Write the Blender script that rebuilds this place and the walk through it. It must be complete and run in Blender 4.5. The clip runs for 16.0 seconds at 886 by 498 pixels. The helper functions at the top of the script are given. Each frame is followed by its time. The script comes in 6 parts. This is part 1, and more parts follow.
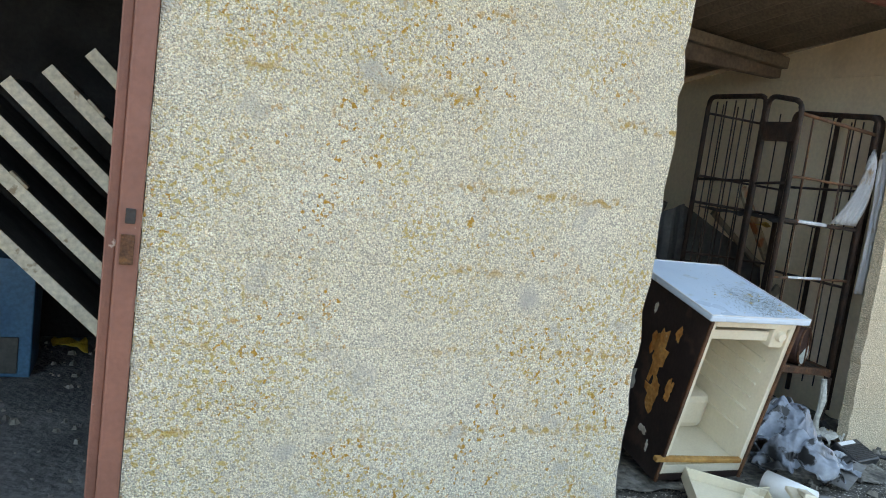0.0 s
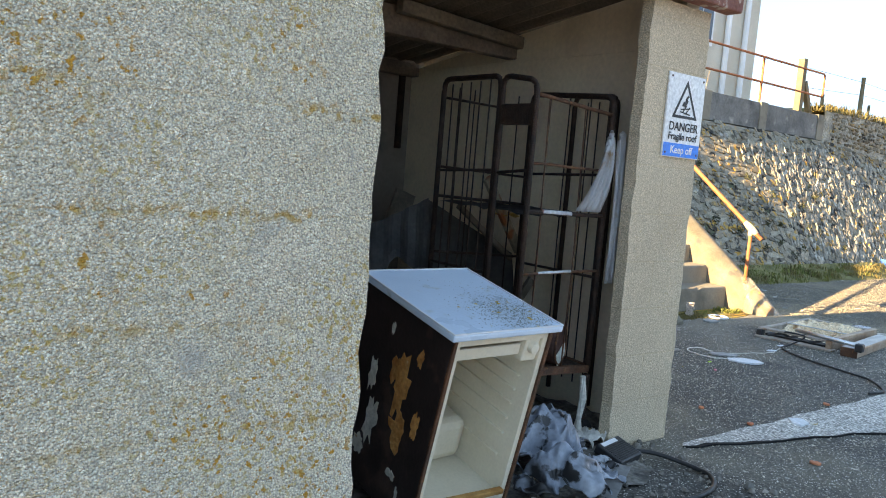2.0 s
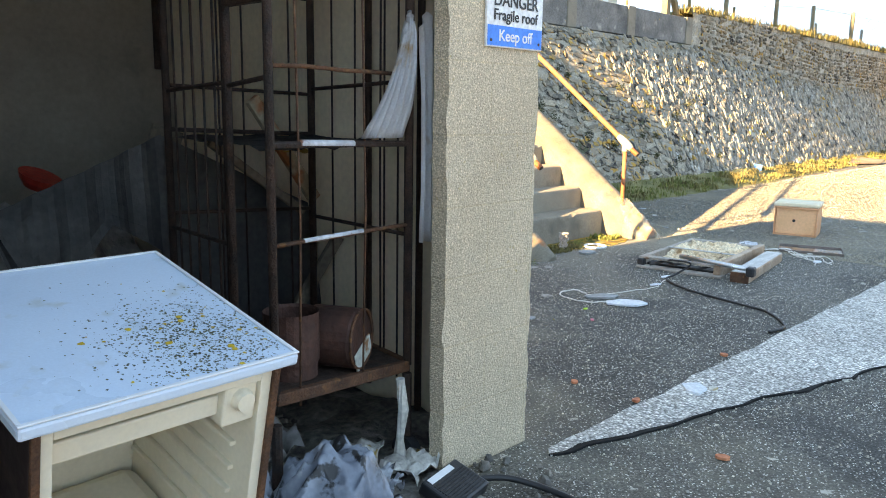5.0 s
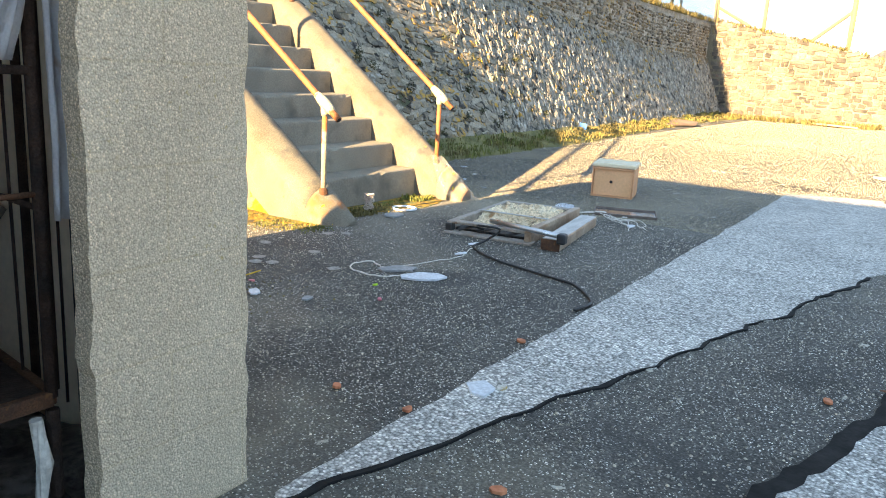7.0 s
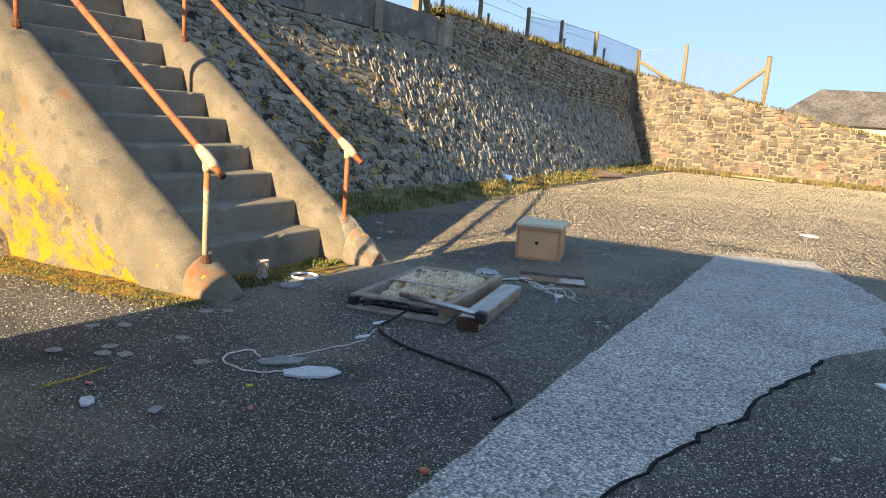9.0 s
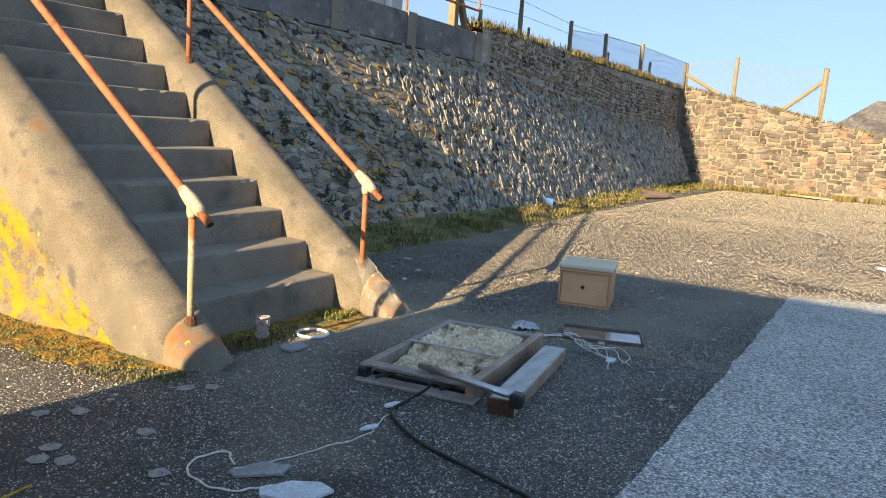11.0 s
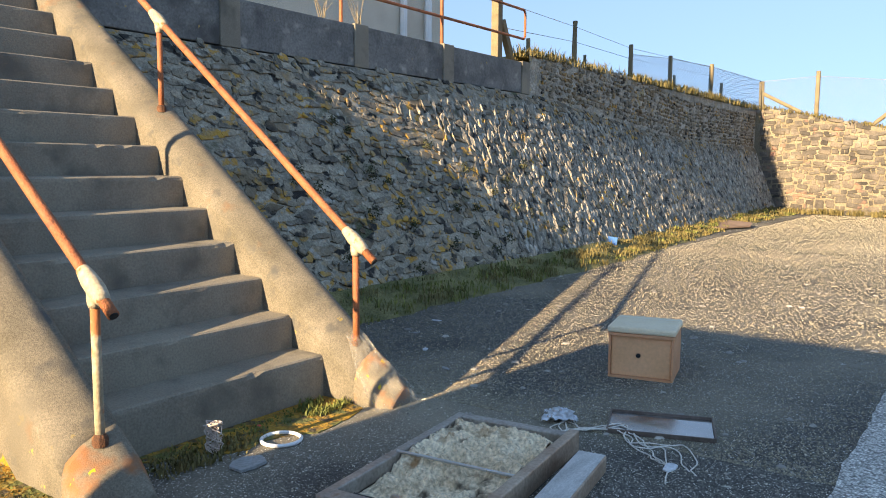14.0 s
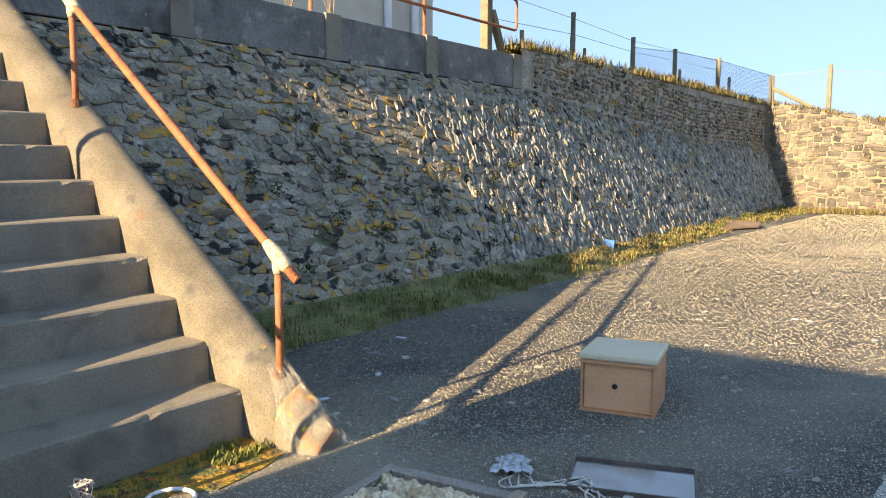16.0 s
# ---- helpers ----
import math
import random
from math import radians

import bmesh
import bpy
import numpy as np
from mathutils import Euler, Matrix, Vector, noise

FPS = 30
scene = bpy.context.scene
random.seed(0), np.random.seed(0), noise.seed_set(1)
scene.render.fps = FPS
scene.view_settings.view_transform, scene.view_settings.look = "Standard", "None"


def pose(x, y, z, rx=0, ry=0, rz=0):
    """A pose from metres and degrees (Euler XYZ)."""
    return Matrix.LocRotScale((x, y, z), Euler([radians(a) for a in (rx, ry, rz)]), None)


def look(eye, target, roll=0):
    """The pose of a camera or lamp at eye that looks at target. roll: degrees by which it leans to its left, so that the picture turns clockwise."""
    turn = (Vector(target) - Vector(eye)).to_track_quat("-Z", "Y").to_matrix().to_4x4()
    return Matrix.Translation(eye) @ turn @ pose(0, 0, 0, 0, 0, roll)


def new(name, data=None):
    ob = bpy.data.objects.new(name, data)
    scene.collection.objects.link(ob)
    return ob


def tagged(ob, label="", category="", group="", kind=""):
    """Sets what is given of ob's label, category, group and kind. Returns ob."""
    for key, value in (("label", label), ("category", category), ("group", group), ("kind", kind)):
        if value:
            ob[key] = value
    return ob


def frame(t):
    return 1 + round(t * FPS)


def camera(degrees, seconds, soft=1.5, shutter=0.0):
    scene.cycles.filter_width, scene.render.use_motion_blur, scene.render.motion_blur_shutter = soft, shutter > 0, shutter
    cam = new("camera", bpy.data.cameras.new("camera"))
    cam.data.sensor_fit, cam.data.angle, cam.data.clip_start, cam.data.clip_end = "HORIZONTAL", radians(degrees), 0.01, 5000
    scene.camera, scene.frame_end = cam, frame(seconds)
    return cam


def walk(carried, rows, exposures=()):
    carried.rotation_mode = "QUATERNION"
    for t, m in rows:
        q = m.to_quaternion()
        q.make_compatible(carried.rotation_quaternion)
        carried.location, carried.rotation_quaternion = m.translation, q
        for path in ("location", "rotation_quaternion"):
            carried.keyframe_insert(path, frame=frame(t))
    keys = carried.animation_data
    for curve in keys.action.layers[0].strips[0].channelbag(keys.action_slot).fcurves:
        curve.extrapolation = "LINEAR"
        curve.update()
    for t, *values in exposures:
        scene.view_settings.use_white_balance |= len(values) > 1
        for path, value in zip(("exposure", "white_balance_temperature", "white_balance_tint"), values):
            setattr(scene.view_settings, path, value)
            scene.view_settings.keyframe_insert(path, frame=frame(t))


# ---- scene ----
cam = camera(59.3, 16.0, soft=1.0)
PATH = [
    (0, (0.046, -0.028, 1.209), (0.782, 1.816, 0.964), 7.6),
    (0.5, (0.173, 0.102, 1.186), (1.122, 1.852, 0.997), 7.7),
    (1, (0.278, 0.22, 1.219), (1.33, 1.913, 1.043), 7.2),
    (1.5, (0.378, 0.319, 1.249), (1.525, 1.947, 1.065), 6.0),
    (2, (0.528, 0.4, 1.245), (1.759, 1.965, 1.047), 4.7),
    (2.5, (0.715, 0.481, 1.246), (1.983, 2.013, 1.041), 4.1),
    (3, (0.898, 0.581, 1.269), (2.192, 2.089, 1.046), 3.5),
    (3.2, (0.967, 0.616, 1.271), (2.266, 2.118, 1.036), 3.3),
    (5.3, (1.779, 1.084, 1.196), (3.236, 2.398, 0.807), 1.0),
    (5.5, (1.858, 1.1, 1.19), (3.335, 2.383, 0.777), 1.3),
    (6, (2.072, 1.128, 1.188), (3.597, 2.334, 0.72), 2.0),
    (6.5, (2.251, 1.161, 1.183), (3.828, 2.288, 0.691), 2.5),
    (7, (2.446, 1.224, 1.152), (4.104, 2.246, 0.695), 3.3),
    (7.5, (2.67, 1.307, 1.165), (4.403, 2.218, 0.755), 3.9),
    (8, (2.86, 1.375, 1.179), (4.62, 2.249, 0.807), 4.0),
    (8.2, (2.915, 1.406, 1.157), (4.686, 2.271, 0.81), 4.2),
    (10.3, (3.638, 1.657, 1.261), (5.389, 2.57, 0.95), 4.5),
    (10.5, (3.722, 1.71, 1.259), (5.464, 2.642, 0.95), 4.3),
    (11, (3.923, 1.822, 1.301), (5.642, 2.799, 0.997), 3.9),
    (11.5, (4.108, 1.872, 1.329), (5.806, 2.886, 1.034), 3.2),
    (12, (4.308, 1.886, 1.326), (5.985, 2.941, 1.057), 2.0),
    (12.5, (4.519, 1.9, 1.343), (6.176, 2.994, 1.096), 1.1),
    (13, (4.691, 1.918, 1.354), (6.324, 3.049, 1.12), 0.5),
    (13.5, (4.862, 1.962, 1.33), (6.484, 3.109, 1.106), 0.4),
    (14, (5.068, 2.033, 1.327), (6.686, 3.189, 1.115), 0.4),
    (14.5, (5.252, 2.094, 1.355), (6.865, 3.258, 1.153), 0.4),
    (15, (5.417, 2.119, 1.355), (7.025, 3.292, 1.153), 0.3),
    (15.5, (5.616, 2.123, 1.339), (7.219, 3.299, 1.13), 0.3),
    (16, (5.817, 2.129, 1.35), (7.417, 3.307, 1.132), 0.2),
]
walk(cam, [(t, look(eye, target, roll)) for t, eye, target, roll in PATH],
     [(0.0, 3.9, 10200, 10), (1.5, 3.45, 8900, 10), (3.0, 3.15, 8400, 10), (5.5, 3.75, 9300, 10), (7.0, 3.35, 8800, 10), (8.0, 2.3, 8000, 10), (10.5, 2.2, 7400, 10), (14.0, 2.3, 7300, 10), (16.0, 2.45, 7500, 10)])

# ---- light: low sun along the yard, clear sky ----
SUN_AZ, SUN_TAN = radians(-5.6), 0.305
sun_dir = Vector((math.cos(SUN_AZ), math.sin(SUN_AZ), -SUN_TAN)).normalized()
sun = new("sun", bpy.data.lights.new("sun", "SUN"))
sun.data.energy, sun.data.angle, sun.data.color = 3.3, radians(0.55), (1.0, 0.80, 0.54)
sun.matrix_world = look(-sun_dir * 60, (0, 0, 0))
world = bpy.data.worlds.new("sky")
scene.world = world
world.use_nodes = True
sky = world.node_tree.nodes.new("ShaderNodeTexSky")
sky.sky_type, sky.sun_disc = "NISHITA", False
sky.sun_elevation = math.atan(SUN_TAN)
sky.sun_rotation = math.atan2(-sun_dir.x, -sun_dir.y)
sky.air_density, sky.dust_density, sky.ozone_density = 1.0, 0.0, 1.5
wc = world.node_tree.nodes.new("ShaderNodeTexCoord")
lift = world.node_tree.nodes.new("ShaderNodeVectorMath")
lift.inputs[1].default_value = (0, 0, 0.56)
norm = world.node_tree.nodes.new("ShaderNodeVectorMath")
norm.operation = "NORMALIZE"
world.node_tree.links.new(wc.outputs["Generated"], lift.inputs[0])
world.node_tree.links.new(lift.outputs[0], norm.inputs[0])
world.node_tree.links.new(norm.outputs[0], sky.inputs[0])
world.node_tree.links.new(sky.outputs[0], world.node_tree.nodes["Background"].inputs[0])
world.node_tree.nodes["Background"].inputs[1].default_value = 0.1


# ---- materials ----
def ramp(nodes, links, fac, stops):
    r = nodes.new("ShaderNodeValToRGB")
    while len(r.color_ramp.elements) < len(stops):
        r.color_ramp.elements.new(0.5)
    for e, (p, c) in zip(r.color_ramp.elements, stops):
        e.position, e.color = p, (*c, 1)
    links.new(fac, r.inputs[0])
    return r.outputs[0]


def surface(name, low, high, scale=4.0, rough=0.8, metal=0.0, grain=60.0, grain_amount=0.25, bump=0.3, bump_scale=None,
            spots=(), chips=None, pebbles=None, courses=False, joint_growth=None, per_piece=0.0, spec=0.5, stretch=(1, 1, 1), dist=0.01):
    """A weathered surface: two colours over a broad noise, a fine grain, patches of other colours, chips and relief.
    spots: (colour, scale, from, to) patches where a noise passes a threshold. chips: (scale, colour, share)."""
    m = bpy.data.materials.new(name)
    m.use_nodes = True
    nodes, links = m.node_tree.nodes, m.node_tree.links
    bsdf = nodes["Principled BSDF"]
    geo = nodes.new("ShaderNodeNewGeometry")
    mp = nodes.new("ShaderNodeMapping")
    mp.inputs["Scale"].default_value = stretch
    links.new(geo.outputs["Position"], mp.inputs["Vector"])
    pos = mp.outputs[0]

    def noise_at(s, detail=4.0, shift=0.0):
        n = nodes.new("ShaderNodeTexNoise")
        n.inputs["Scale"].default_value, n.inputs["Detail"].default_value = s, detail
        if shift:
            add = nodes.new("ShaderNodeVectorMath")
            add.inputs[1].default_value = (shift, shift * 1.7, -shift)
            links.new(pos, add.inputs[0])
            links.new(add.outputs[0], n.inputs["Vector"])
        else:
            links.new(pos, n.inputs["Vector"])
        return n.outputs[0]

    def mix(kind, fac, a, b):
        x = nodes.new("ShaderNodeMix")
        x.data_type, x.blend_type = "RGBA", kind
        if isinstance(fac, float):
            x.inputs[0].default_value = fac
        else:
            links.new(fac, x.inputs[0])
        for k, v in ((6, a), (7, b)):
            if isinstance(v, tuple):
                x.inputs[k].default_value = (*v, 1)
            else:
                links.new(v, x.inputs[k])
        return x.outputs[2]

    col = ramp(nodes, links, noise_at(scale), [(0.32, low), (0.68, high)])
    fine = noise_at(grain, 3.0)
    g = ramp(nodes, links, fine, [(0.25, (1 - grain_amount,) * 3), (0.75, (1 + grain_amount,) * 3)])
    col = mix("MULTIPLY", 1.0, col, g)
    if per_piece:
        info = nodes.new("ShaderNodeObjectInfo")
        isl = nodes.new("ShaderNodeNewGeometry")
        both = nodes.new("ShaderNodeMath")
        both.operation = "ADD"
        links.new(info.outputs["Random"], both.inputs[0])
        links.new(isl.outputs["Random Per Island"], both.inputs[1])
        fr = nodes.new("ShaderNodeMath")
        fr.operation = "FRACT"
        links.new(both.outputs[0], fr.inputs[0])
        k = ramp(nodes, links, fr.outputs[0], [(0.0, (1 - per_piece,) * 3), (0.4, (0.9, 0.9, 0.88)), (0.75, (1.05, 1.0, 0.93)),
                                               (1.0, (1 + per_piece, 1 + 0.9 * per_piece, 1 + 0.75 * per_piece))])
        col = mix("MULTIPLY", 1.0, col, k)
    if chips:
        s, c, share = chips
        v = nodes.new("ShaderNodeTexVoronoi")
        v.inputs["Scale"].default_value = s
        links.new(pos, v.inputs["Vector"])
        sep = nodes.new("ShaderNodeSeparateColor")
        links.new(v.outputs["Color"], sep.inputs[0])
        hit = nodes.new("ShaderNodeMath")
        hit.operation, hit.inputs[1].default_value = "LESS_THAN", share
        links.new(sep.outputs[0], hit.inputs[0])
        near = nodes.new("ShaderNodeMath")
        near.operation, near.inputs[1].default_value = "LESS_THAN", 0.38
        links.new(v.outputs["Distance"], near.inputs[0])
        both = nodes.new("ShaderNodeMath")
        both.operation = "MULTIPLY"
        links.new(hit.outputs[0], both.inputs[0])
        links.new(near.outputs[0], both.inputs[1])
        col = mix("MIX", both.outputs[0], col, c)
    heights = []
    if pebbles:
        s, depth = pebbles
        v = nodes.new("ShaderNodeTexVoronoi")
        v.inputs["Scale"].default_value = s
        links.new(pos, v.inputs["Vector"])
        col = mix("MULTIPLY", 1.0, col, ramp(nodes, links, v.outputs["Distance"], [(0.15, (1.38,) * 3), (0.75, (1.15 - depth,) * 3)]))
        sep = nodes.new("ShaderNodeSeparateColor")
        links.new(v.outputs["Color"], sep.inputs[0])
        col = mix("MULTIPLY", 1.0, col, ramp(nodes, links, sep.outputs[1], [(0.0, (1 - depth,) * 3), (1.0, (1 + depth * 0.7,) * 3)]))
        inv = nodes.new("ShaderNodeMath")
        inv.operation, inv.inputs[0].default_value = "SUBTRACT", 1.0
        links.new(v.outputs["Distance"], inv.inputs[1])
        heights.append(inv.outputs[0])
    if courses:
        sx = nodes.new("ShaderNodeSeparateXYZ")
        links.new(geo.outputs["Position"], sx.inputs[0])
        cx = nodes.new("ShaderNodeCombineXYZ")
        links.new(sx.outputs[0], cx.inputs[0])
        links.new(sx.outputs[2], cx.inputs[1])
        br = nodes.new("ShaderNodeTexBrick")
        br.inputs["Scale"].default_value, br.inputs["Mortar Size"].default_value, br.inputs["Mortar Smooth"].default_value = 1.0, 0.006, 1.0
        br.inputs["Brick Width"].default_value, br.inputs["Row Height"].default_value = 0.45, 0.225
        links.new(cx.outputs[0], br.inputs["Vector"])
        col = mix("MULTIPLY", 1.0, col, ramp(nodes, links, br.outputs["Fac"], [(0.0, (1, 1, 1)), (1.0, (0.95, 0.93, 0.88))]))
        inv = nodes.new("ShaderNodeMath")
        inv.operation, inv.inputs[1].default_value = "MULTIPLY", -0.35
        if joint_growth:
            wide = nodes.new("ShaderNodeTexBrick")
            wide.inputs["Scale"].default_value, wide.inputs["Mortar Size"].default_value, wide.inputs["Mortar Smooth"].default_value = 1.0, 0.028, 1.0
            wide.inputs["Brick Width"].default_value, wide.inputs["Row Height"].default_value = 9.0, 0.225
            links.new(cx.outputs[0], wide.inputs["Vector"])
            patch = ramp(nodes, links, noise_at(48, 4.0, 2.2), [(0.50, (0, 0, 0)), (0.60, (0.85, 0.85, 0.85))])
            zone = ramp(nodes, links, noise_at(3.4, 2.0, 6.1), [(0.46, (0, 0, 0)), (0.60, (1, 1, 1))])
            col = mix("MIX", mix("MULTIPLY", 1.0, mix("MULTIPLY", 1.0, patch, zone), wide.outputs["Fac"]), col, joint_growth)
        links.new(br.outputs["Fac"], inv.inputs[0])
        heights.append(inv.outputs[0])
    for i, (c, s, a, b, *mask) in enumerate(spots):
        f = ramp(nodes, links, noise_at(s, 5.0, 3.1 * (i + 1)), [(a, (0, 0, 0)), (b, (1, 1, 1))])
        if mask:
            f = mix("MULTIPLY", 1.0, f, ramp(nodes, links, noise_at(mask[0], 2.0, 7.7 * (i + 1)), [(mask[1], (0, 0, 0)), (mask[2], (1, 1, 1))]))
        col = mix("MIX", f, col, c)
    links.new(col, bsdf.inputs["Base Color"])
    rr = ramp(nodes, links, noise_at(scale * 2.3, 3.0, 9.0), [(0.3, (max(rough - 0.1, 0.02),) * 3), (0.7, (min(rough + 0.1, 1),) * 3)])
    links.new(rr, bsdf.inputs["Roughness"])
    bsdf.inputs["Metallic"].default_value = metal
    bsdf.inputs["Specular IOR Level"].default_value = spec
    if bump:
        bp = nodes.new("ShaderNodeBump")
        bp.inputs["Strength"].default_value, bp.inputs["Distance"].default_value = bump, dist
        height = noise_at(bump_scale or grain, 4.0, 5.0)
        for h in heights:
            add = nodes.new("ShaderNodeMath")
            links.new(height, add.inputs[0])
            links.new(h, add.inputs[1])
            height = add.outputs[0]
        links.new(height, bp.inputs["Height"])
        links.new(bp.outputs[0], bsdf.inputs["Normal"])
    return m


ORANGE = (0.50, 0.26, 0.05)
YELLOW = (0.62, 0.42, 0.02)
asphalt = surface("asphalt", (0.0673, 0.0634, 0.0557), (0.127, 0.119, 0.102), 1.2, 0.85, grain=120, grain_amount=0.45, bump=0.45, bump_scale=90, dist=0.007, pebbles=(115, 0.62),
                  chips=(125, (0.85, 0.818, 0.748), 0.24), spots=[((0.285, 0.251, 0.184), 0.45, 0.50, 0.74), ((0.466, 0.436, 0.367), 13, 0.70, 0.73), ((0.0323, 0.0317, 0.0299), 0.8, 0.58, 0.72)])
gravel = surface("pale_gravel", (0.44, 0.427, 0.397), (0.574, 0.557, 0.514), 2.0, 0.9, grain=120, grain_amount=0.2, bump=0.4, bump_scale=90, dist=0.006, pebbles=(85, 0.62),
                 chips=(70, (0.67, 0.65, 0.593), 0.25))
tar = surface("tar", (0.008, 0.008, 0.008), (0.02, 0.02, 0.02), 8, 0.9, bump=0.2, spec=0.2)
roughcast = surface("roughcast", (0.74, 0.685, 0.545), (0.83, 0.78, 0.645), 2.0, 0.95, grain=230, grain_amount=0.42, bump=1.0, bump_scale=150, dist=0.013, pebbles=(205, 0.27), courses=True, joint_growth=(0.60, 0.36, 0.06),
                    spots=[((0.62, 0.33, 0.05), 62, 0.59, 0.65, 4.5, 0.46, 0.58), ((0.68, 0.52, 0.20), 85, 0.54, 0.64, 2.6, 0.40, 0.58), ((0.58, 0.56, 0.50), 7, 0.60, 0.75), ((0.47, 0.43, 0.34), 1.4, 0.62, 0.85)])
roughcast_grey = surface("grey_roughcast", (0.532, 0.431, 0.305), (0.625, 0.515, 0.373), 2.0, 0.95, grain=260, grain_amount=0.22, bump=0.5, bump_scale=140, dist=0.012, pebbles=(190, 0.28), courses=True,
                         spots=[((0.466, 0.352, 0.175), 60, 0.60, 0.70, 3.0, 0.5, 0.65)])
limewash = surface("old_limewash", (0.773, 0.619, 0.465), (0.85, 0.766, 0.582), 1.3, 0.95, grain=40, grain_amount=0.08, bump=0.2,
                   spots=[((0.309, 0.251, 0.178), 1.1, 0.58, 0.8)])
# darker limewash with near-black patches for the dividing and rear walls
dark_limewash = surface("dark_limewash", (0.203, 0.169, 0.135), (0.365, 0.317, 0.257), 1.1, 0.95, grain=40, grain_amount=0.10, bump=0.2,
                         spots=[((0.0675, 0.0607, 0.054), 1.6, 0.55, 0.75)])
concrete = surface("concrete", (0.198, 0.171, 0.133), (0.267, 0.236, 0.181), 2.5, 0.9, grain=90, grain_amount=0.2, bump=0.35,
                   spots=[((0.124, 0.112, 0.0903), 3.5, 0.55, 0.72)])
curb_concrete = surface("rough_curb_concrete", (0.0969, 0.085, 0.063), (0.158, 0.136, 0.104), 4.0, 0.95, grain=110, grain_amount=0.3, bump=0.3, dist=0.005, pebbles=(240, 0.10),
                        spots=[(YELLOW, 9, 0.66, 0.70, 2, 0.55, 0.65), ((0.194, 0.11, 0.0607), 5, 0.62, 0.74), ((0.085, 0.0826, 0.0751), 7, 0.58, 0.70), ((0.133, 0.119, 0.0952), 2.0, 0.56, 0.72)])
flank = surface("lichened_flank", (0.11, 0.095, 0.07), (0.20, 0.172, 0.125), 4.0, 0.95, grain=90, grain_amount=0.35, bump=0.8,
                spots=[((0.36, 0.20, 0.012), 8, 0.45, 0.50, 2.2, 0.36, 0.46), ((0.10, 0.085, 0.06), 9.0, 0.60, 0.66), ((0.26, 0.16, 0.02), 30, 0.56, 0.62)])
mortar = surface("wall_mortar", (0.226, 0.203, 0.158), (0.378, 0.334, 0.256), 3.0, 0.95, grain=40, grain_amount=0.4, bump=0.9, bump_scale=30, dist=0.03,
                 spots=[((0.44, 0.238, 0.044), 8, 0.56, 0.62, 1.3, 0.46, 0.58), ((0.022, 0.0202, 0.0176), 5, 0.58, 0.63), ((0.0792, 0.0836, 0.044), 2.5, 0.6, 0.7), ((0.458, 0.44, 0.387), 3.2, 0.60, 0.70, 0.8, 0.46, 0.56)])
stone = surface("dark_stone", (0.173, 0.153, 0.123), (0.297, 0.26, 0.198), 6.0, 0.9, grain=45, grain_amount=0.4, bump=0.9, bump_scale=30, dist=0.02, per_piece=0.5,
                spots=[((0.458, 0.255, 0.044), 9, 0.54, 0.60, 1.5, 0.45, 0.57), ((0.387, 0.37, 0.326), 7.0, 0.60, 0.68), ((0.0264, 0.0246, 0.0211), 5, 0.57, 0.63), ((0.176, 0.132, 0.0792), 2.0, 0.52, 0.66)])
# stones on edge; their paler grey also carries the grazing sun on this stretch
pitched_stone_lit = surface("pitched_grey_stone_lit", (0.221, 0.201, 0.168), (0.369, 0.336, 0.283), 5.0, 0.85, grain=45, grain_amount=0.4, bump=0.8, bump_scale=30, dist=0.02, per_piece=0.5,
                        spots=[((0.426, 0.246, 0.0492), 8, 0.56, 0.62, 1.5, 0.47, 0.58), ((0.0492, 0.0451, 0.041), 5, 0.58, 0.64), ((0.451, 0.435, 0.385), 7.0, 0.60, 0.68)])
stone_pale = surface("warm_stone", (0.0725, 0.0645, 0.0589), (0.185, 0.16, 0.136), 2.5, 0.9, grain=30, grain_amount=0.3, bump=0.8, bump_scale=20, dist=0.02, per_piece=0.5,
                     spots=[((0.274, 0.145, 0.104), 2.2, 0.60, 0.68)])
mortar_pale = surface("pale_mortar", (0.185, 0.156, 0.106), (0.269, 0.23, 0.164), 2.0, 0.95, grain=30, grain_amount=0.3, bump=0.8, bump_scale=30, dist=0.03)
slate_panel = surface("dark_render_panel", (0.119, 0.115, 0.109), (0.217, 0.207, 0.19), 2.5, 0.85, grain=50, grain_amount=0.3, bump=0.4,
                      spots=[((0.378, 0.357, 0.308), 5, 0.60, 0.74), ((0.07, 0.0672, 0.063), 2.2, 0.55, 0.70), ((0.42, 0.28, 0.098), 14, 0.68, 0.72)])
rust = surface("rusty_steel", (0.055, 0.028, 0.018), (0.16, 0.07, 0.035), 14, 0.8, metal=0.3, grain=200, grain_amount=0.4, bump=0.6, bump_scale=150,
               spots=[((0.22, 0.10, 0.04), 25, 0.6, 0.7)])
rust_dark = surface("dark_rusty_steel", (0.02, 0.015, 0.013), (0.06, 0.032, 0.022), 14, 0.75, metal=0.3, grain=200, grain_amount=0.4, bump=0.6, bump_scale=150)
rail_paint = surface("peeling_orange_rail", (0.27, 0.0837, 0.0324), (0.378, 0.135, 0.054), 9, 0.7, grain=120, bump=0.5, spots=[((0.162, 0.054, 0.027), 14, 0.58, 0.68), ((0.324, 0.23, 0.135), 11, 0.68, 0.72)])
cream_metal = surface("cream_collar", (0.336, 0.28, 0.196), (0.448, 0.385, 0.28), 16, 0.7, bump=0.4, spots=[((0.35, 0.154, 0.056), 22, 0.62, 0.68)])
post_paint = surface("worn_cream_post", (0.315, 0.255, 0.165), (0.42, 0.352, 0.247), 10, 0.75, bump=0.4, spots=[((0.36, 0.128, 0.045), 8, 0.52, 0.6)])
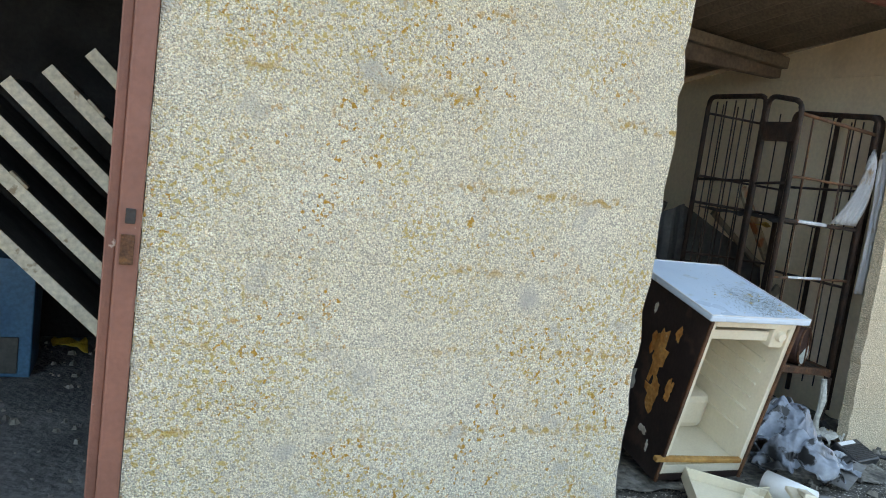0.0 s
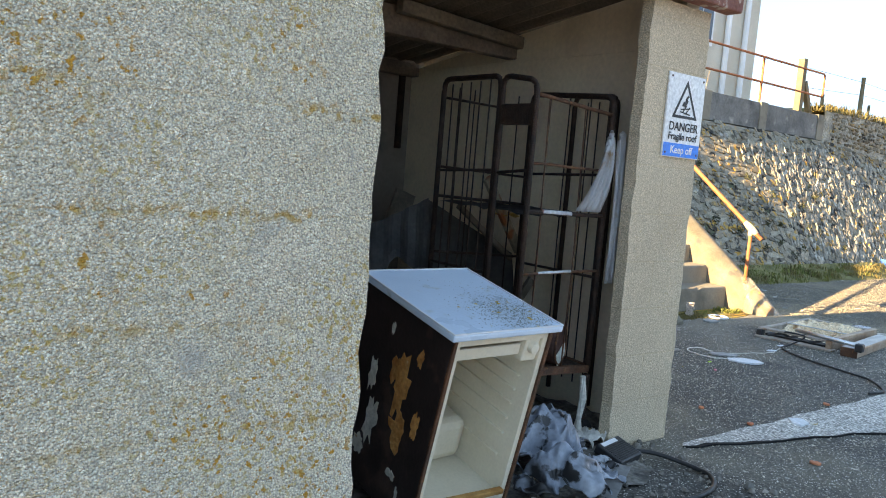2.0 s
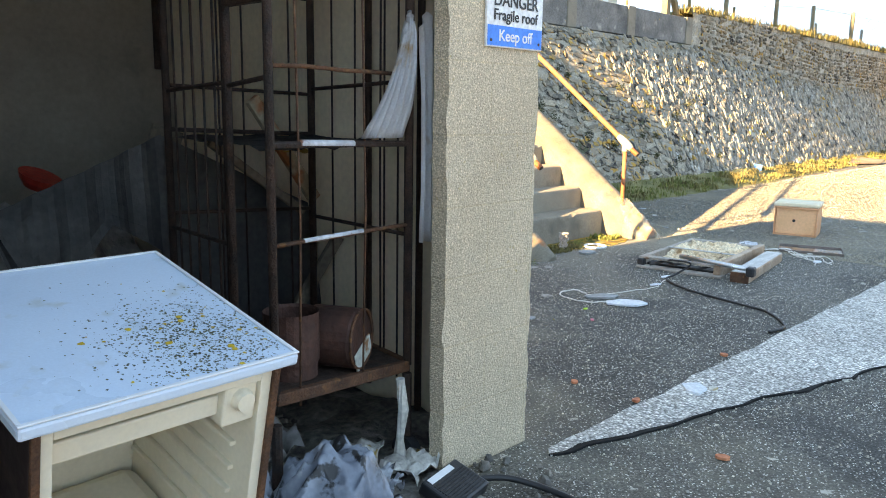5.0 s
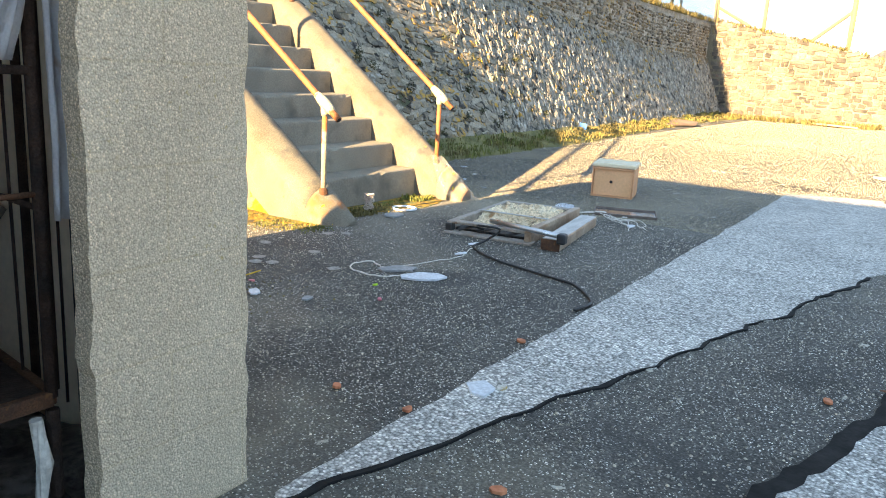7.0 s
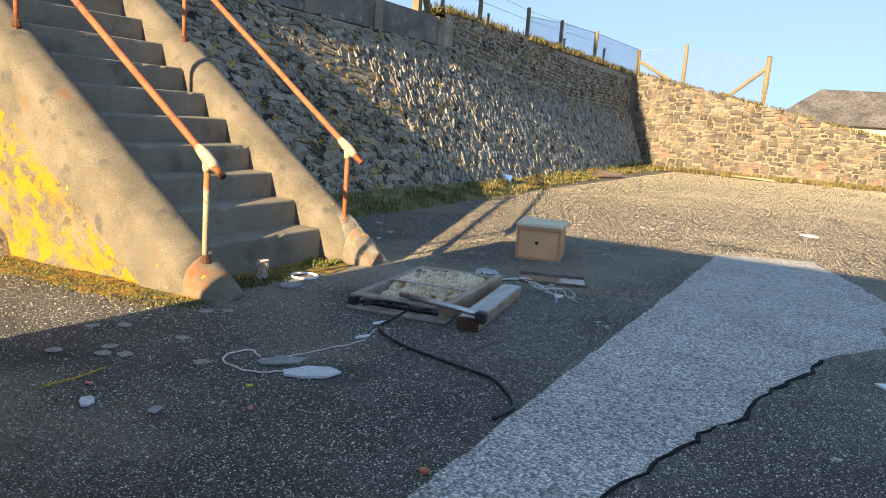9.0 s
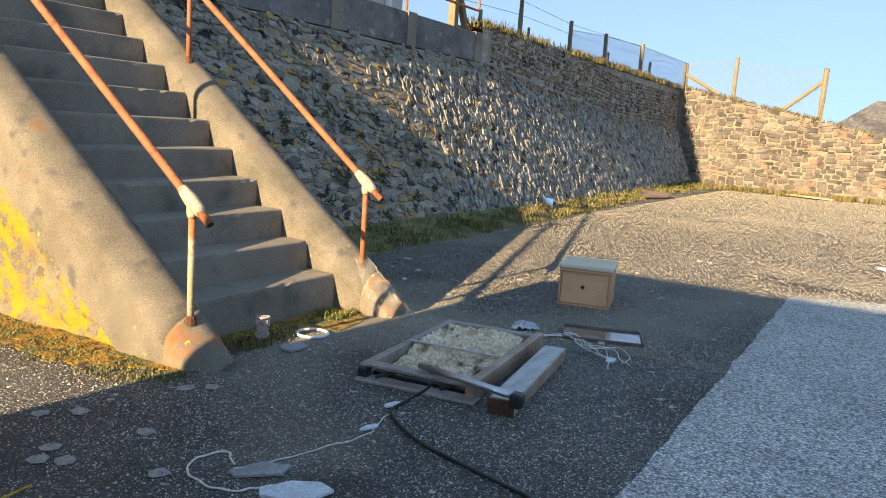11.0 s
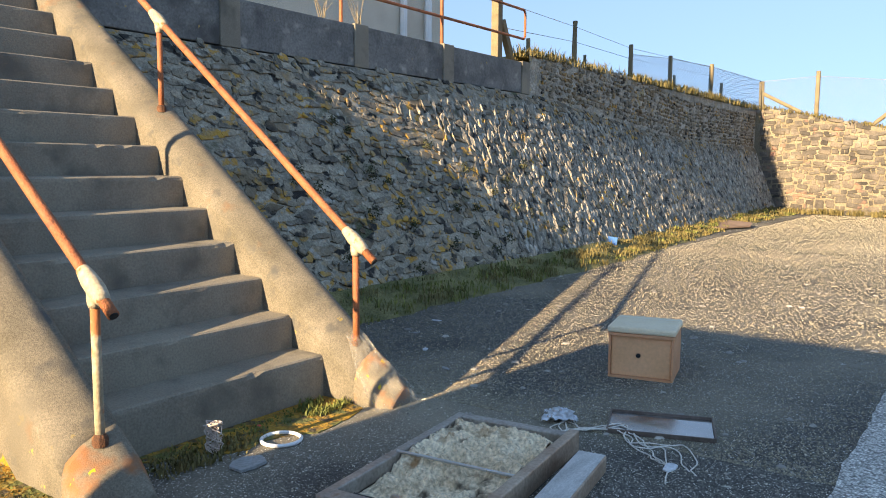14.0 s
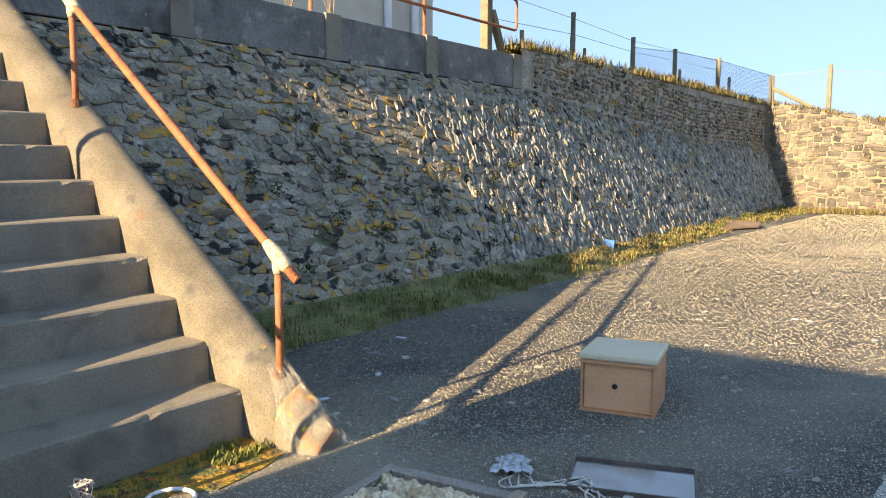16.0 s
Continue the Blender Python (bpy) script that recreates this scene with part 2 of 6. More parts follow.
white_enamel = surface("white_enamel", (0.62, 0.64, 0.66), (0.70, 0.72, 0.73), 3, 0.35, grain=200, grain_amount=0.03, bump=0.0)
white_plastic = surface("yellowed_plastic", (0.66, 0.58, 0.44), (0.74, 0.67, 0.53), 4, 0.5, grain=90, grain_amount=0.05, bump=0.05)
brown_skin = surface("dark_brown_casing", (0.018, 0.010, 0.009), (0.035, 0.02, 0.017), 5, 0.45, grain=60, bump=0.1,
                     spots=[((0.07, 0.04, 0.03), 7, 0.58, 0.66)])
charred = surface("charred", (0.012, 0.011, 0.011), (0.04, 0.036, 0.034), 8, 0.8, grain=60, grain_amount=0.5, bump=0.7, bump_scale=40)
wood_old = surface("weathered_timber", (0.13, 0.105, 0.08), (0.24, 0.20, 0.155), 3, 0.9, grain=50, bump=0.5, stretch=(1, 1, 1))
beam_wood = surface("roof_timber", (0.13, 0.10, 0.08), (0.24, 0.19, 0.15), 3, 0.9, grain=50, bump=0.5)
fascia_paint = surface("peeling_brown_paint", (0.16, 0.055, 0.04), (0.24, 0.09, 0.07), 6, 0.75, grain=60, bump=0.5, spots=[((0.45, 0.36, 0.30), 12, 0.60, 0.64)])
door_paint = surface("brown_door_paint", (0.17, 0.07, 0.05), (0.22, 0.09, 0.065), 4, 0.6, grain=70, grain_amount=0.1, bump=0.2, spots=[((0.48, 0.38, 0.33), 16, 0.68, 0.71)])
asbestos = surface("roof_sheet", (0.14, 0.12, 0.10), (0.23, 0.20, 0.17), 2, 0.95, grain=60, bump=0.3)
grass_soil = surface("mossy_soil", (0.103, 0.103, 0.0374), (0.224, 0.196, 0.0795), 5, 1.0, grain=60, grain_amount=0.5, bump=0.9, bump_scale=40, dist=0.02)
fence_wood = surface("fence_timber", (0.163, 0.131, 0.0794), (0.239, 0.192, 0.116), 5, 0.9, grain=60, bump=0.4)
box_wood = surface("tan_board", (0.564, 0.267, 0.133), (0.659, 0.321, 0.165), 3, 0.6, grain=50, grain_amount=0.08, bump=0.1)
box_lid = surface("cream_lid", (0.7, 0.588, 0.405), (0.784, 0.657, 0.463), 3, 0.6, grain=60, grain_amount=0.06, bump=0.1)
steel = surface("brushed_steel", (0.45, 0.45, 0.45), (0.6, 0.6, 0.6), 6, 0.35, metal=0.9, grain=60, grain_amount=0.1, bump=0.1)
wool = surface("mineral_wool", (0.64, 0.49, 0.32), (0.83, 0.70, 0.51), 7, 1.0, grain=60, grain_amount=0.5, bump=1.0, bump_scale=45, dist=0.02, spots=[((0.10, 0.075, 0.05), 7, 0.60, 0.70), ((0.35, 0.20, 0.09), 5, 0.62, 0.72)])
render_wall = surface("house_render", (0.54, 0.486, 0.405), (0.648, 0.594, 0.499), 2, 0.95, grain=60, bump=0.4)
white_paint = surface("white_paint", (0.70, 0.71, 0.72), (0.80, 0.80, 0.80), 3, 0.5, grain=60, grain_amount=0.04, bump=0.0)
black_plastic = surface("black_plastic", (0.012, 0.013, 0.015), (0.022, 0.023, 0.026), 6, 0.45, bump=0.1)


# ---- building helpers ----
def part(name, bm, material, parent=None, label="", smooth=False):
    me = bpy.data.meshes.new(name)
    bmesh.ops.recalc_face_normals(bm, faces=bm.faces)
    bm.to_mesh(me)
    bm.free()
    if smooth:
        for p in me.polygons:
            p.use_smooth = True
    for m in material if isinstance(material, (list, tuple)) else [material]:
        me.materials.append(m)
    ob = new(name, me)
    if parent:
        ob.parent = parent
    if label:
        ob["label"] = label
    return ob


def thing(name, at=(0, 0, 0), rz=0, label="", category="", group="", kind=""):
    ob = new(name)
    ob.matrix_world = pose(*at, 0, 0, rz)
    return tagged(ob, label, category, group, kind)


def add_box(bm, x0, x1, y0, y1, z0, z1, m=None, bevel=0.0):
    r = bmesh.ops.create_cube(bm, size=1)
    vs = r["verts"]
    for v in vs:
        v.co = Vector(((x0, x1)[v.co.x > 0], (y0, y1)[v.co.y > 0], (z0, z1)[v.co.z > 0]))
    if bevel:
        es = {e for v in vs for e in v.link_edges}
        rb = bmesh.ops.bevel(bm, geom=list(es), offset=bevel, segments=2, affect="EDGES", profile=0.5)
        vs = rb["verts"]
    if m is not None:
        bmesh.ops.transform(bm, matrix=m, verts=[v for v in vs if v.is_valid])
    return vs


def boxed(x0, x1, y0, y1, z0, z1, m=None, bevel=0.0):
    bm = bmesh.new()
    add_box(bm, x0, x1, y0, y1, z0, z1, m, bevel)
    return bm


def add_tube(bm, pts, r, sides=8, closed=False):
    """A round bar along points."""
    pts = [Vector(p) for p in pts]
    rings = []
    up = Vector((0.13, 0.27, 0.95)).normalized()
    for i, p in enumerate(pts):
        a = pts[i - 1] if (i or closed) else p
        b = pts[(i + 1) % len(pts)] if (i + 1 < len(pts) or closed) else p
        d = (b - a).normalized()
        s = d.cross(up if abs(d.dot(up)) < 0.95 else Vector((1, 0, 0))).normalized()
        t = d.cross(s)
        rr = r[i] if isinstance(r, (list, tuple)) else r
        rings.append([bm.verts.new(p + rr * (math.cos(k * math.tau / sides) * s + math.sin(k * math.tau / sides) * t)) for k in range(sides)])
    n = len(rings)
    for i in range(n if closed else n - 1):
        a, b = rings[i], rings[(i + 1) % n]
        for k in range(sides):
            bm.faces.new((a[k], a[(k + 1) % sides], b[(k + 1) % sides], b[k]))
    if not closed:
        bm.faces.new(rings[0])
        bm.faces.new(rings[-1])


def tube(pts, r, sides=8, closed=False):
    bm = bmesh.new()
    add_tube(bm, pts, r, sides, closed)
    return bm


def bend(pts, r, n=5):
    """Rounds the inner corners of a line of points."""
    pts = [Vector(p) for p in pts]
    out = [pts[0]]
    for a, b, c in zip(pts, pts[1:], pts[2:]):
        p, q = b + (a - b).normalized() * r, b + (c - b).normalized() * r
        for i in range(n + 1):
            f = i / n
            out.append(p * (1 - f) ** 2 + b * 2 * f * (1 - f) + q * f * f)
    return out + [pts[-1]]


def sheet(outline, z, thick, bm=None):
    """A flat plate with the given outline (x, y)."""
    bm = bm or bmesh.new()
    top = [bm.verts.new((x, y, z)) for x, y in outline]
    low = [bm.verts.new((x, y, z - thick)) for x, y in outline]
    bm.faces.new(top)
    bm.faces.new(low[::-1])
    n = len(top)
    for i in range(n):
        bm.faces.new((top[i], low[i], low[(i + 1) % n], top[(i + 1) % n]))
    return bm


def extrude_profile(profile, x0, x1):
    """A solid with the outline (y, z) between x0 and x1."""
    bm = bmesh.new()
    a = [bm.verts.new((x0, y, z)) for y, z in profile]
    b = [bm.verts.new((x1, y, z)) for y, z in profile]
    bm.faces.new(a)
    bm.faces.new(b[::-1])
    n = len(a)
    for i in range(n):
        bm.faces.new((a[i], b[i], b[(i + 1) % n], a[(i + 1) % n]))
    return bm


def ragged(a, b, n, amp, seed=0):
    """Points from a to b with an uneven edge, without the last one."""
    out = []
    for i in range(n):
        f = i / n
        x, y = a[0] + (b[0] - a[0]) * f, a[1] + (b[1] - a[1]) * f
        w = noise.noise(Vector((x * 3.1, y * 3.1, seed))) + 0.6 * noise.noise(Vector((x * 11, y * 11, seed + 5)))
        out.append((x + amp * w * 0.5, y + amp * w))
    return out


# ---- ground ----
bm = bmesh.new()
bmesh.ops.create_grid(bm, x_segments=8, y_segments=8, size=400)
tagged(part("ground", bm, asphalt), "dark weathered asphalt yard strewn with pale chippings", "ground", kind="structure")
seam = ragged((3.80, 2.53), (5.9, 1.935), 30, 0.035, 4) + ragged((5.9, 1.935), (7.98, 1.42), 30, 0.04, 5)
line = ragged((3.84, 2.57), (11.6, 2.50), 260, 0.016, 1) + ragged((11.6, 2.50), (12.0, 1.62), 10, 0.05, 2) + ragged((12.0, 1.62), (9.62, 0.85), 20, 0.05, 2) \
    + ragged((9.62, 0.85), (9.1, 1.10), 6, 0.03, 3) + ragged((9.1, 1.10), (8.55, 1.08), 5, 0.03, 3) + ragged((8.55, 1.08), (8.05, 1.40), 8, 0.03, 3) + seam[::-1]
tagged(part("pavement_strip", sheet(line, 0.006, 0.03), gravel), "pale grey gravel patch crossing the asphalt yard", "pavement", kind="structure")
band = [(x, y + 0.007) for x, y in seam] + [(x + 0.01, y - 0.004 - 0.034 * abs(noise.noise(Vector((x * 4, y, 7))))) for x, y in seam[::-1]]
tagged(part("tar_seam", sheet(band, 0.009, 0.03), tar), "black tar seam along the gravel patch", "pavement", kind="structure")
line = ragged((4.1, 1.60), (5.9, 1.12), 30, 0.05, 9) + ragged((5.9, 1.12), (9.5, 0.3), 30, 0.05, 9) + ragged((9.5, 0.3), (9.2, -0.9), 8, 0.05, 9) + ragged((9.2, -0.9), (4.1, 0.5), 30, 0.05, 9)
tagged(part("pavement_strip", sheet(line, 0.006, 0.03), gravel), "second pale gravel patch in the asphalt", "pavement", kind="structure")
seam = ragged((4.1, 1.60), (5.9, 1.12), 30, 0.05, 9)
band = [(x, y + 0.05) for x, y in seam] + [(x, y - 0.02) for x, y in seam[::-1]]
tagged(part("tar_seam", sheet(band, 0.009, 0.03), tar), "black tar seam along the second gravel patch", "pavement", kind="structure")

# ---- left store: front wall with door opening, roof ----
def rough_edge_wall(name, x0, x1, y0, y1, z0, z1, material, edges, label, step=0.045, amp=0.012):
    """A wall slab whose named upright ends (0: x0, 1: x1) are broken and uneven."""
    bm = bmesh.new()
    n = int((z1 - z0) / step)
    rings = []
    for i in range(n + 1):
        z = z0 + (z1 - z0) * i / n
        j0 = amp * (noise.noise(Vector((x0, 3, z * 9))) + 0.7 * noise.noise(Vector((x0, 8, z * 31)))) if 0 in edges else 0
        j1 = amp * (noise.noise(Vector((x1, 5, z * 9))) + 0.7 * noise.noise(Vector((x1, 1, z * 31)))) if 1 in edges else 0
        rings.append([bm.verts.new(c) for c in ((x0 + j0, y0, z), (x1 + j1, y0, z), (x1 + j1 * 0.5, y1, z), (x0 + j0 * 0.5, y1, z))])
    for a, b in zip(rings, rings[1:]):
        for k in range(4):
            bm.faces.new((a[k], a[(k + 1) % 4], b[(k + 1) % 4], b[k]))
    bm.faces.new(rings[0])
    bm.faces.new(rings[-1])
    return tagged(part(name, bm, material), label, "wall", kind="structure")


rough_edge_wall("wall_front", 0.060, 1.48, 1.88, 1.98, 0, 2.95, roughcast, (1,), "cream roughcast block wall with orange lichen")
rough_edge_wall("wall_front_far", -5.0, -1.6, 1.88, 1.98, 0, 2.95, roughcast, (), "cream roughcast block wall beside the doorway")
rough_edge_wall("wall_over_door", -1.6, 0.060, 1.88, 1.98, 2.2, 2.95, roughcast, (), "roughcast wall over the doorway")
rough_edge_wall("wall_between", 1.36, 1.46, 1.984, 4.986, 0, 2.95, dark_limewash, (), "dark limewashed dividing wall")
rough_edge_wall("wall_rear", -5.0, 3.83, 4.99, 5.09, 0, 2.0, dark_limewash, (), "dark limewashed rear wall of the stores")
rough_edge_wall("wall_rear_upper", -5.0, 1.46, 4.99, 5.09, 2.004, 2.95, dark_limewash, (), "rear wall of the taller store")
rough_edge_wall("wall_far_side", -5.1, -5.0, 1.88, 5.09, 0, 2.95, limewash, (), "side wall of the store")
tagged(part("roof_store", boxed(-5.3, 1.62, 1.7, 5.3, 2.952, 3.03), asbestos), "flat sheet roof over the store", "roof", kind="structure")

# ---- open bay: pier, side wall, roof ----
rough_edge_wall("pier", 3.40, 3.843, 2.68, 2.742, 0, 2.10, roughcast_grey, (0, 1), "grey roughcast block pier with a chipped edge", step=0.03, amp=0.011)
rough_edge_wall("wall_side", 3.73, 3.83, 2.746, 4.986, 0, 1.93, limewash, (), "dirty limewashed side wall of the open bay")
# sloping top of the side wall
bm = extrude_profile([(2.746, 1.932), (4.986, 1.932), (2.746, 2.25)], 3.73, 3.83)
tagged(part("wall_side_top", bm, limewash), "sloping top of the limewashed side wall", "wall", kind="structure")
SLOPE = (1.95 - 2.31) / (5.45 - 2.5)
bm = bmesh.new()
n = int((3.98 - 1.5) / 0.0182)
for k, dz in ((0, 0.0), (1, 0.008)):
    rows = []
    for y in (2.45, 5.1):
        rows.append([bm.verts.new((1.47 + 0.0182 * i, y, 2.31 + SLOPE * (y - 2.5) + dz + 0.024 * math.sin(0.0182 * i * math.tau / 0.146))) for i in range(n + 1)])
    for i in range(n):
        bm.faces.new((rows[0][i], rows[0][i + 1], rows[1][i + 1], rows[1][i]))
tagged(part("roof_bay", bm, asbestos), "grimy corrugated cement roof sheets over the open bay", "roof", kind="structure")
for y, h in ((3.95, 0.15), (4.94, 0.09)):
    z = 2.27 + SLOPE * (y - 2.5)
    tagged(part("purlin", boxed(1.47, 3.73, y - 0.04, y + 0.04, z - h, z, bevel=0.006), beam_wood), "old grey timber purlin under the roof sheets", "beam", kind="structure")
tagged(part("fascia", boxed(1.50, 3.93, 2.57, 2.66, 2.105, 2.245, bevel=0.008), fascia_paint), "fascia beam with peeling brown paint", "beam", kind="structure")

# ---- stairs ----
def clamp01(f):
    return min(max(f, 0.0), 1.0)


STEP_X0, STEP_X1, RUN, RISE, Y1, Z1 = 6.85, 8.235, 0.2517, 0.2007, 5.137, 0.247
stairs = thing("staircase", label="grey concrete outdoor staircase with sloping side curbs", category="stairs")


def worn_step(y, z, last):
    """A tread with a slightly dipped, chipped front edge."""
    bm = bmesh.new()
    n, back = 22, RUN + (1.0 if last else 0.05)
    rings = []
    for i in range(n + 1):
        x = STEP_X0 + (STEP_X1 - STEP_X0) * i / n
        w = 0.006 * noise.noise(Vector((x * 6, y * 5, 1))) + 0.005 * noise.noise(Vector((x * 19, y * 5, 4)))
        chip = 0.012 if noise.noise(Vector((x * 9, y * 7, 9))) > 0.42 else 0.0
        rings.append([bm.verts.new(c) for c in ((x, y + w * 0.4, z - RISE - 0.1), (x, y + w, z - 0.028), (x, y + 0.004 + chip, z - 0.010 - chip * 0.5),
                                                (x, y + 0.016 + chip, z - 0.002), (x, y + back, z + 0.004), (x, y + back, z - RISE - 0.1))])
    for a, b in zip(rings, rings[1:]):
        for k in range(6):
            bm.faces.new((a[k], a[(k + 1) % 6], b[(k + 1) % 6], b[k]))
    bm.faces.new(rings[0])
    bm.faces.new(rings[-1])
    return bm


for i in range(13):
    part("step", worn_step(Y1 + RUN * i, Z1 + RISE * i, i == 12), concrete, stairs)


def curb_band(x0, x1, depth, material, label, name="side_curb", y0=4.62, y1=8.52, n=60, drop=0.0):
    """Sloping cement curb with a rounded crest and a blunt foot, following the stair."""
    bm = bmesh.new()
    rows = []
    for i in range(n):
        y = y0 + (y1 - y0) * i / (n - 1)
        crest = min(0.335 + 0.775 * (y - 4.99), 2.98) - drop
        low = -0.06 if y < 5.3 else max(crest - depth, -0.06)
        j = 0.004 * noise.noise(Vector((x0 * 3, y * 3, 2)))
        w = x1 - x0
        pts = [(x0 + j, low), (x0 + j, crest - 0.12), (x0 + 0.02 + j, crest - 0.07), (x0 + 0.3 * w, crest - 0.02), (x0 + 0.62 * w, crest + 0.02), (x1 - 0.03, crest + 0.036), (x1, crest), (x1, low)]
        squeeze = 0.80 + 0.20 * clamp01((y - 4.66) / 0.16)
        cx = (x0 + x1) / 2
        rows.append([bm.verts.new((cx + (x - cx) * squeeze, y, z + 0.004 * noise.noise(Vector((x * 7, y * 4, 1))))) for x, z in pts])
    for a, b in zip(rows, rows[1:]):
        for k in range(8):
            bm.faces.new((a[k], a[(k + 1) % 8], b[(k + 1) % 8], b[k]))
    bm.faces.new(rows[0])
    bm.faces.new(rows[-1])
    ob = part(name, bm, material, stairs, label, smooth=True)
    for p in ob.data.polygons:
        p.use_smooth = abs(p.normal.x) < 0.9 and abs(p.normal.y) < 0.8
    return ob


rusty_foot = surface("rust_stained_cement", (0.115, 0.0986, 0.0723), (0.176, 0.151, 0.115), 5, 0.95, grain=110, grain_amount=0.3, bump=0.3, dist=0.005, pebbles=(240, 0.10), spots=[((0.286, 0.121, 0.0494), 5, 0.50, 0.62), (YELLOW, 11, 0.66, 0.69)])
curb_band(6.59, 6.855, 0.50, curb_concrete, "rough cement curb", y0=4.95, drop=0.08)
curb_band(6.59, 6.855, 0.50, rusty_foot, "rust-stained foot of the cement curb", "curb_foot", 4.66, 4.95, 16, 0.08)
curb_band(8.233, 8.46, 3.0, curb_concrete, "rough cement curb", y0=4.90, drop=0.02)
curb_band(8.233, 8.46, 3.0, rusty_foot, "rust-stained foot of the cement curb", "curb_foot", 4.66, 4.90, 12, 0.02)
bm = bmesh.new()
rows = []
for i in range(90):
    y = 5.05 + 0.039 * i
    top = max(min(0.335 + 0.775 * (y - 4.99), 2.98) - 0.50, 0.02)
    rows.append([bm.verts.new((6.635 + 0.04 * noise.noise(Vector((y * 3, k * 0.8, 2))) + 0.022 * noise.noise(Vector((y * 9, k * 2.4, 5))), y, -0.05 + (top + 0.05) * k / 14)) for k in range(15)] + [bm.verts.new((6.84, y, top)), bm.verts.new((6.84, y, -0.05))])
for a, b in zip(rows, rows[1:]):
    for k in range(17):
        bm.faces.new((a[k], a[(k + 1) % 17], b[(k + 1) % 17], b[k]))
part("flank", bm, flank, stairs, "rubble stair flank covered in bright yellow lichen", smooth=True)


def handrail(x, posts, end, top, label):
    rail = thing("handrail", (0, 0, 0), label=label, category="handrail", group="stair handrails")
    g = lambda y: 0.90 + 0.787 * (y - 4.99)
    part("rail", tube([(x, end + (top - end) * i / 12, g(end + (top - end) * i / 12) + 0.004 * noise.noise(Vector((x, i, 0)))) for i in range(13)], 0.024, 12), rail_paint, rail, smooth=True)
    part("pipe_end", tube([(x, end - 0.004, g(end - 0.004)), (x, end + 0.004, g(end + 0.004))], 0.018, 12), charred, rail, "dark open pipe end")
    for y in posts:
        part("post", tube([(x, y, g(y) - 0.70), (x, y, g(y))], 0.0195, 10), rail_paint if (y > 5.5 or x > 8) else post_paint, rail, smooth=True)
        part("foot_flange", tube([(x, y, g(y) - 0.65 + 0.03 * (x > 8)), (x, y, g(y) - 0.615 + 0.03 * (x > 8)), (x, y, g(y) - 0.60 + 0.03 * (x > 8))], [0.034, 0.032, 0.021], 10), rust, rail, "rusted collar at the post foot")
        d = Vector((0, 1, 0.787)).normalized()
        c = Vector((x, y, g(y)))
        part("collar", tube([c - d * 0.09, c - d * 0.06, c - d * 0.02, c + d * 0.02, c + d * 0.06, c + d * 0.10], [0.027, 0.034, 0.039, 0.039, 0.034, 0.027], 10), cream_metal, rail, "pale corroded clamp", smooth=True)
        part("collar_drop", tube([c - Vector((0, 0, 0.085)), c - Vector((0, 0, 0.06)), c], [0.024, 0.030, 0.031], 10), cream_metal, rail, "pale corroded clamp socket", smooth=True)
    return rail


handrail(6.74, (4.92, 6.70), 4.79, 8.3, "orange rusty tube handrail on the lichened stair flank")
handrail(8.355, (4.99, 6.77), 4.855, 8.3, "orange rusty tube handrail with pale clamps on the stair curb")
# clear plastic bag caught round the post foot
bag_mat = surface("clear_plastic", (0.80, 0.78, 0.72), (0.85, 0.83, 0.78), 9, 0.18, bump=0.5, bump_scale=30, dist=0.02)
bag_mat.node_tree.nodes["Principled BSDF"].inputs["Transmission Weight"].default_value = 0.85
bag_mat.node_tree.nodes["Principled BSDF"].inputs["IOR"].default_value = 1.12
bag_mat.node_tree.nodes["Principled BSDF"].inputs["Alpha"].default_value = 0.42


def crumple(name, w, h, n, amp, mat_, at, rz=0, label="", category="", lift=0.0, seed=0, scale=7.0, edge=0.2, kind="", droop=None, smooth=True):
    """A crumpled sheet w by h lying at a place, folded by ridged noise, with an uneven outline and some thickness."""
    bm = bmesh.new()
    grid = []
    for i in range(n + 1):
        row = []
        for j in range(n + 1):
            a, b = i / n - 0.5, j / n - 0.5
            r = 1 - edge * (0.5 + noise.noise(Vector((a * 3, b * 3, seed + 9))))
            x, y = a * w * r, b * h * r
            q = Vector((x * scale, y * scale, seed))
            z = amp * (1 - abs(noise.noise(q)) * 2.2) * 0.6 + amp * 0.5 * (1 - abs(noise.noise(q * 2.3)) * 2) + amp * 0.7
            x += amp * 0.6 * noise.noise(q + Vector((4, 1, 2)))
            y += amp * 0.6 * noise.noise(q + Vector((1, 7, 3)))
            if droop:
                z += droop(a, b)
            row.append(bm.verts.new((x, y, max(z, 0.002) + lift)))
        grid.append(row)
    for i in range(n):
        for j in range(n):
            bm.faces.new((grid[i][j], grid[i + 1][j], grid[i + 1][j + 1], grid[i][j + 1]))
    ext = bmesh.ops.extrude_face_region(bm, geom=bm.faces[:])
    for v in ext["geom"]:
        if isinstance(v, bmesh.types.BMVert):
            v.co.z += 0.003
    ob = part(name, bm, mat_, smooth=smooth)
    ob.matrix_world = pose(*at, 0, 0, rz)
    return tagged(ob, label, category, kind=kind)


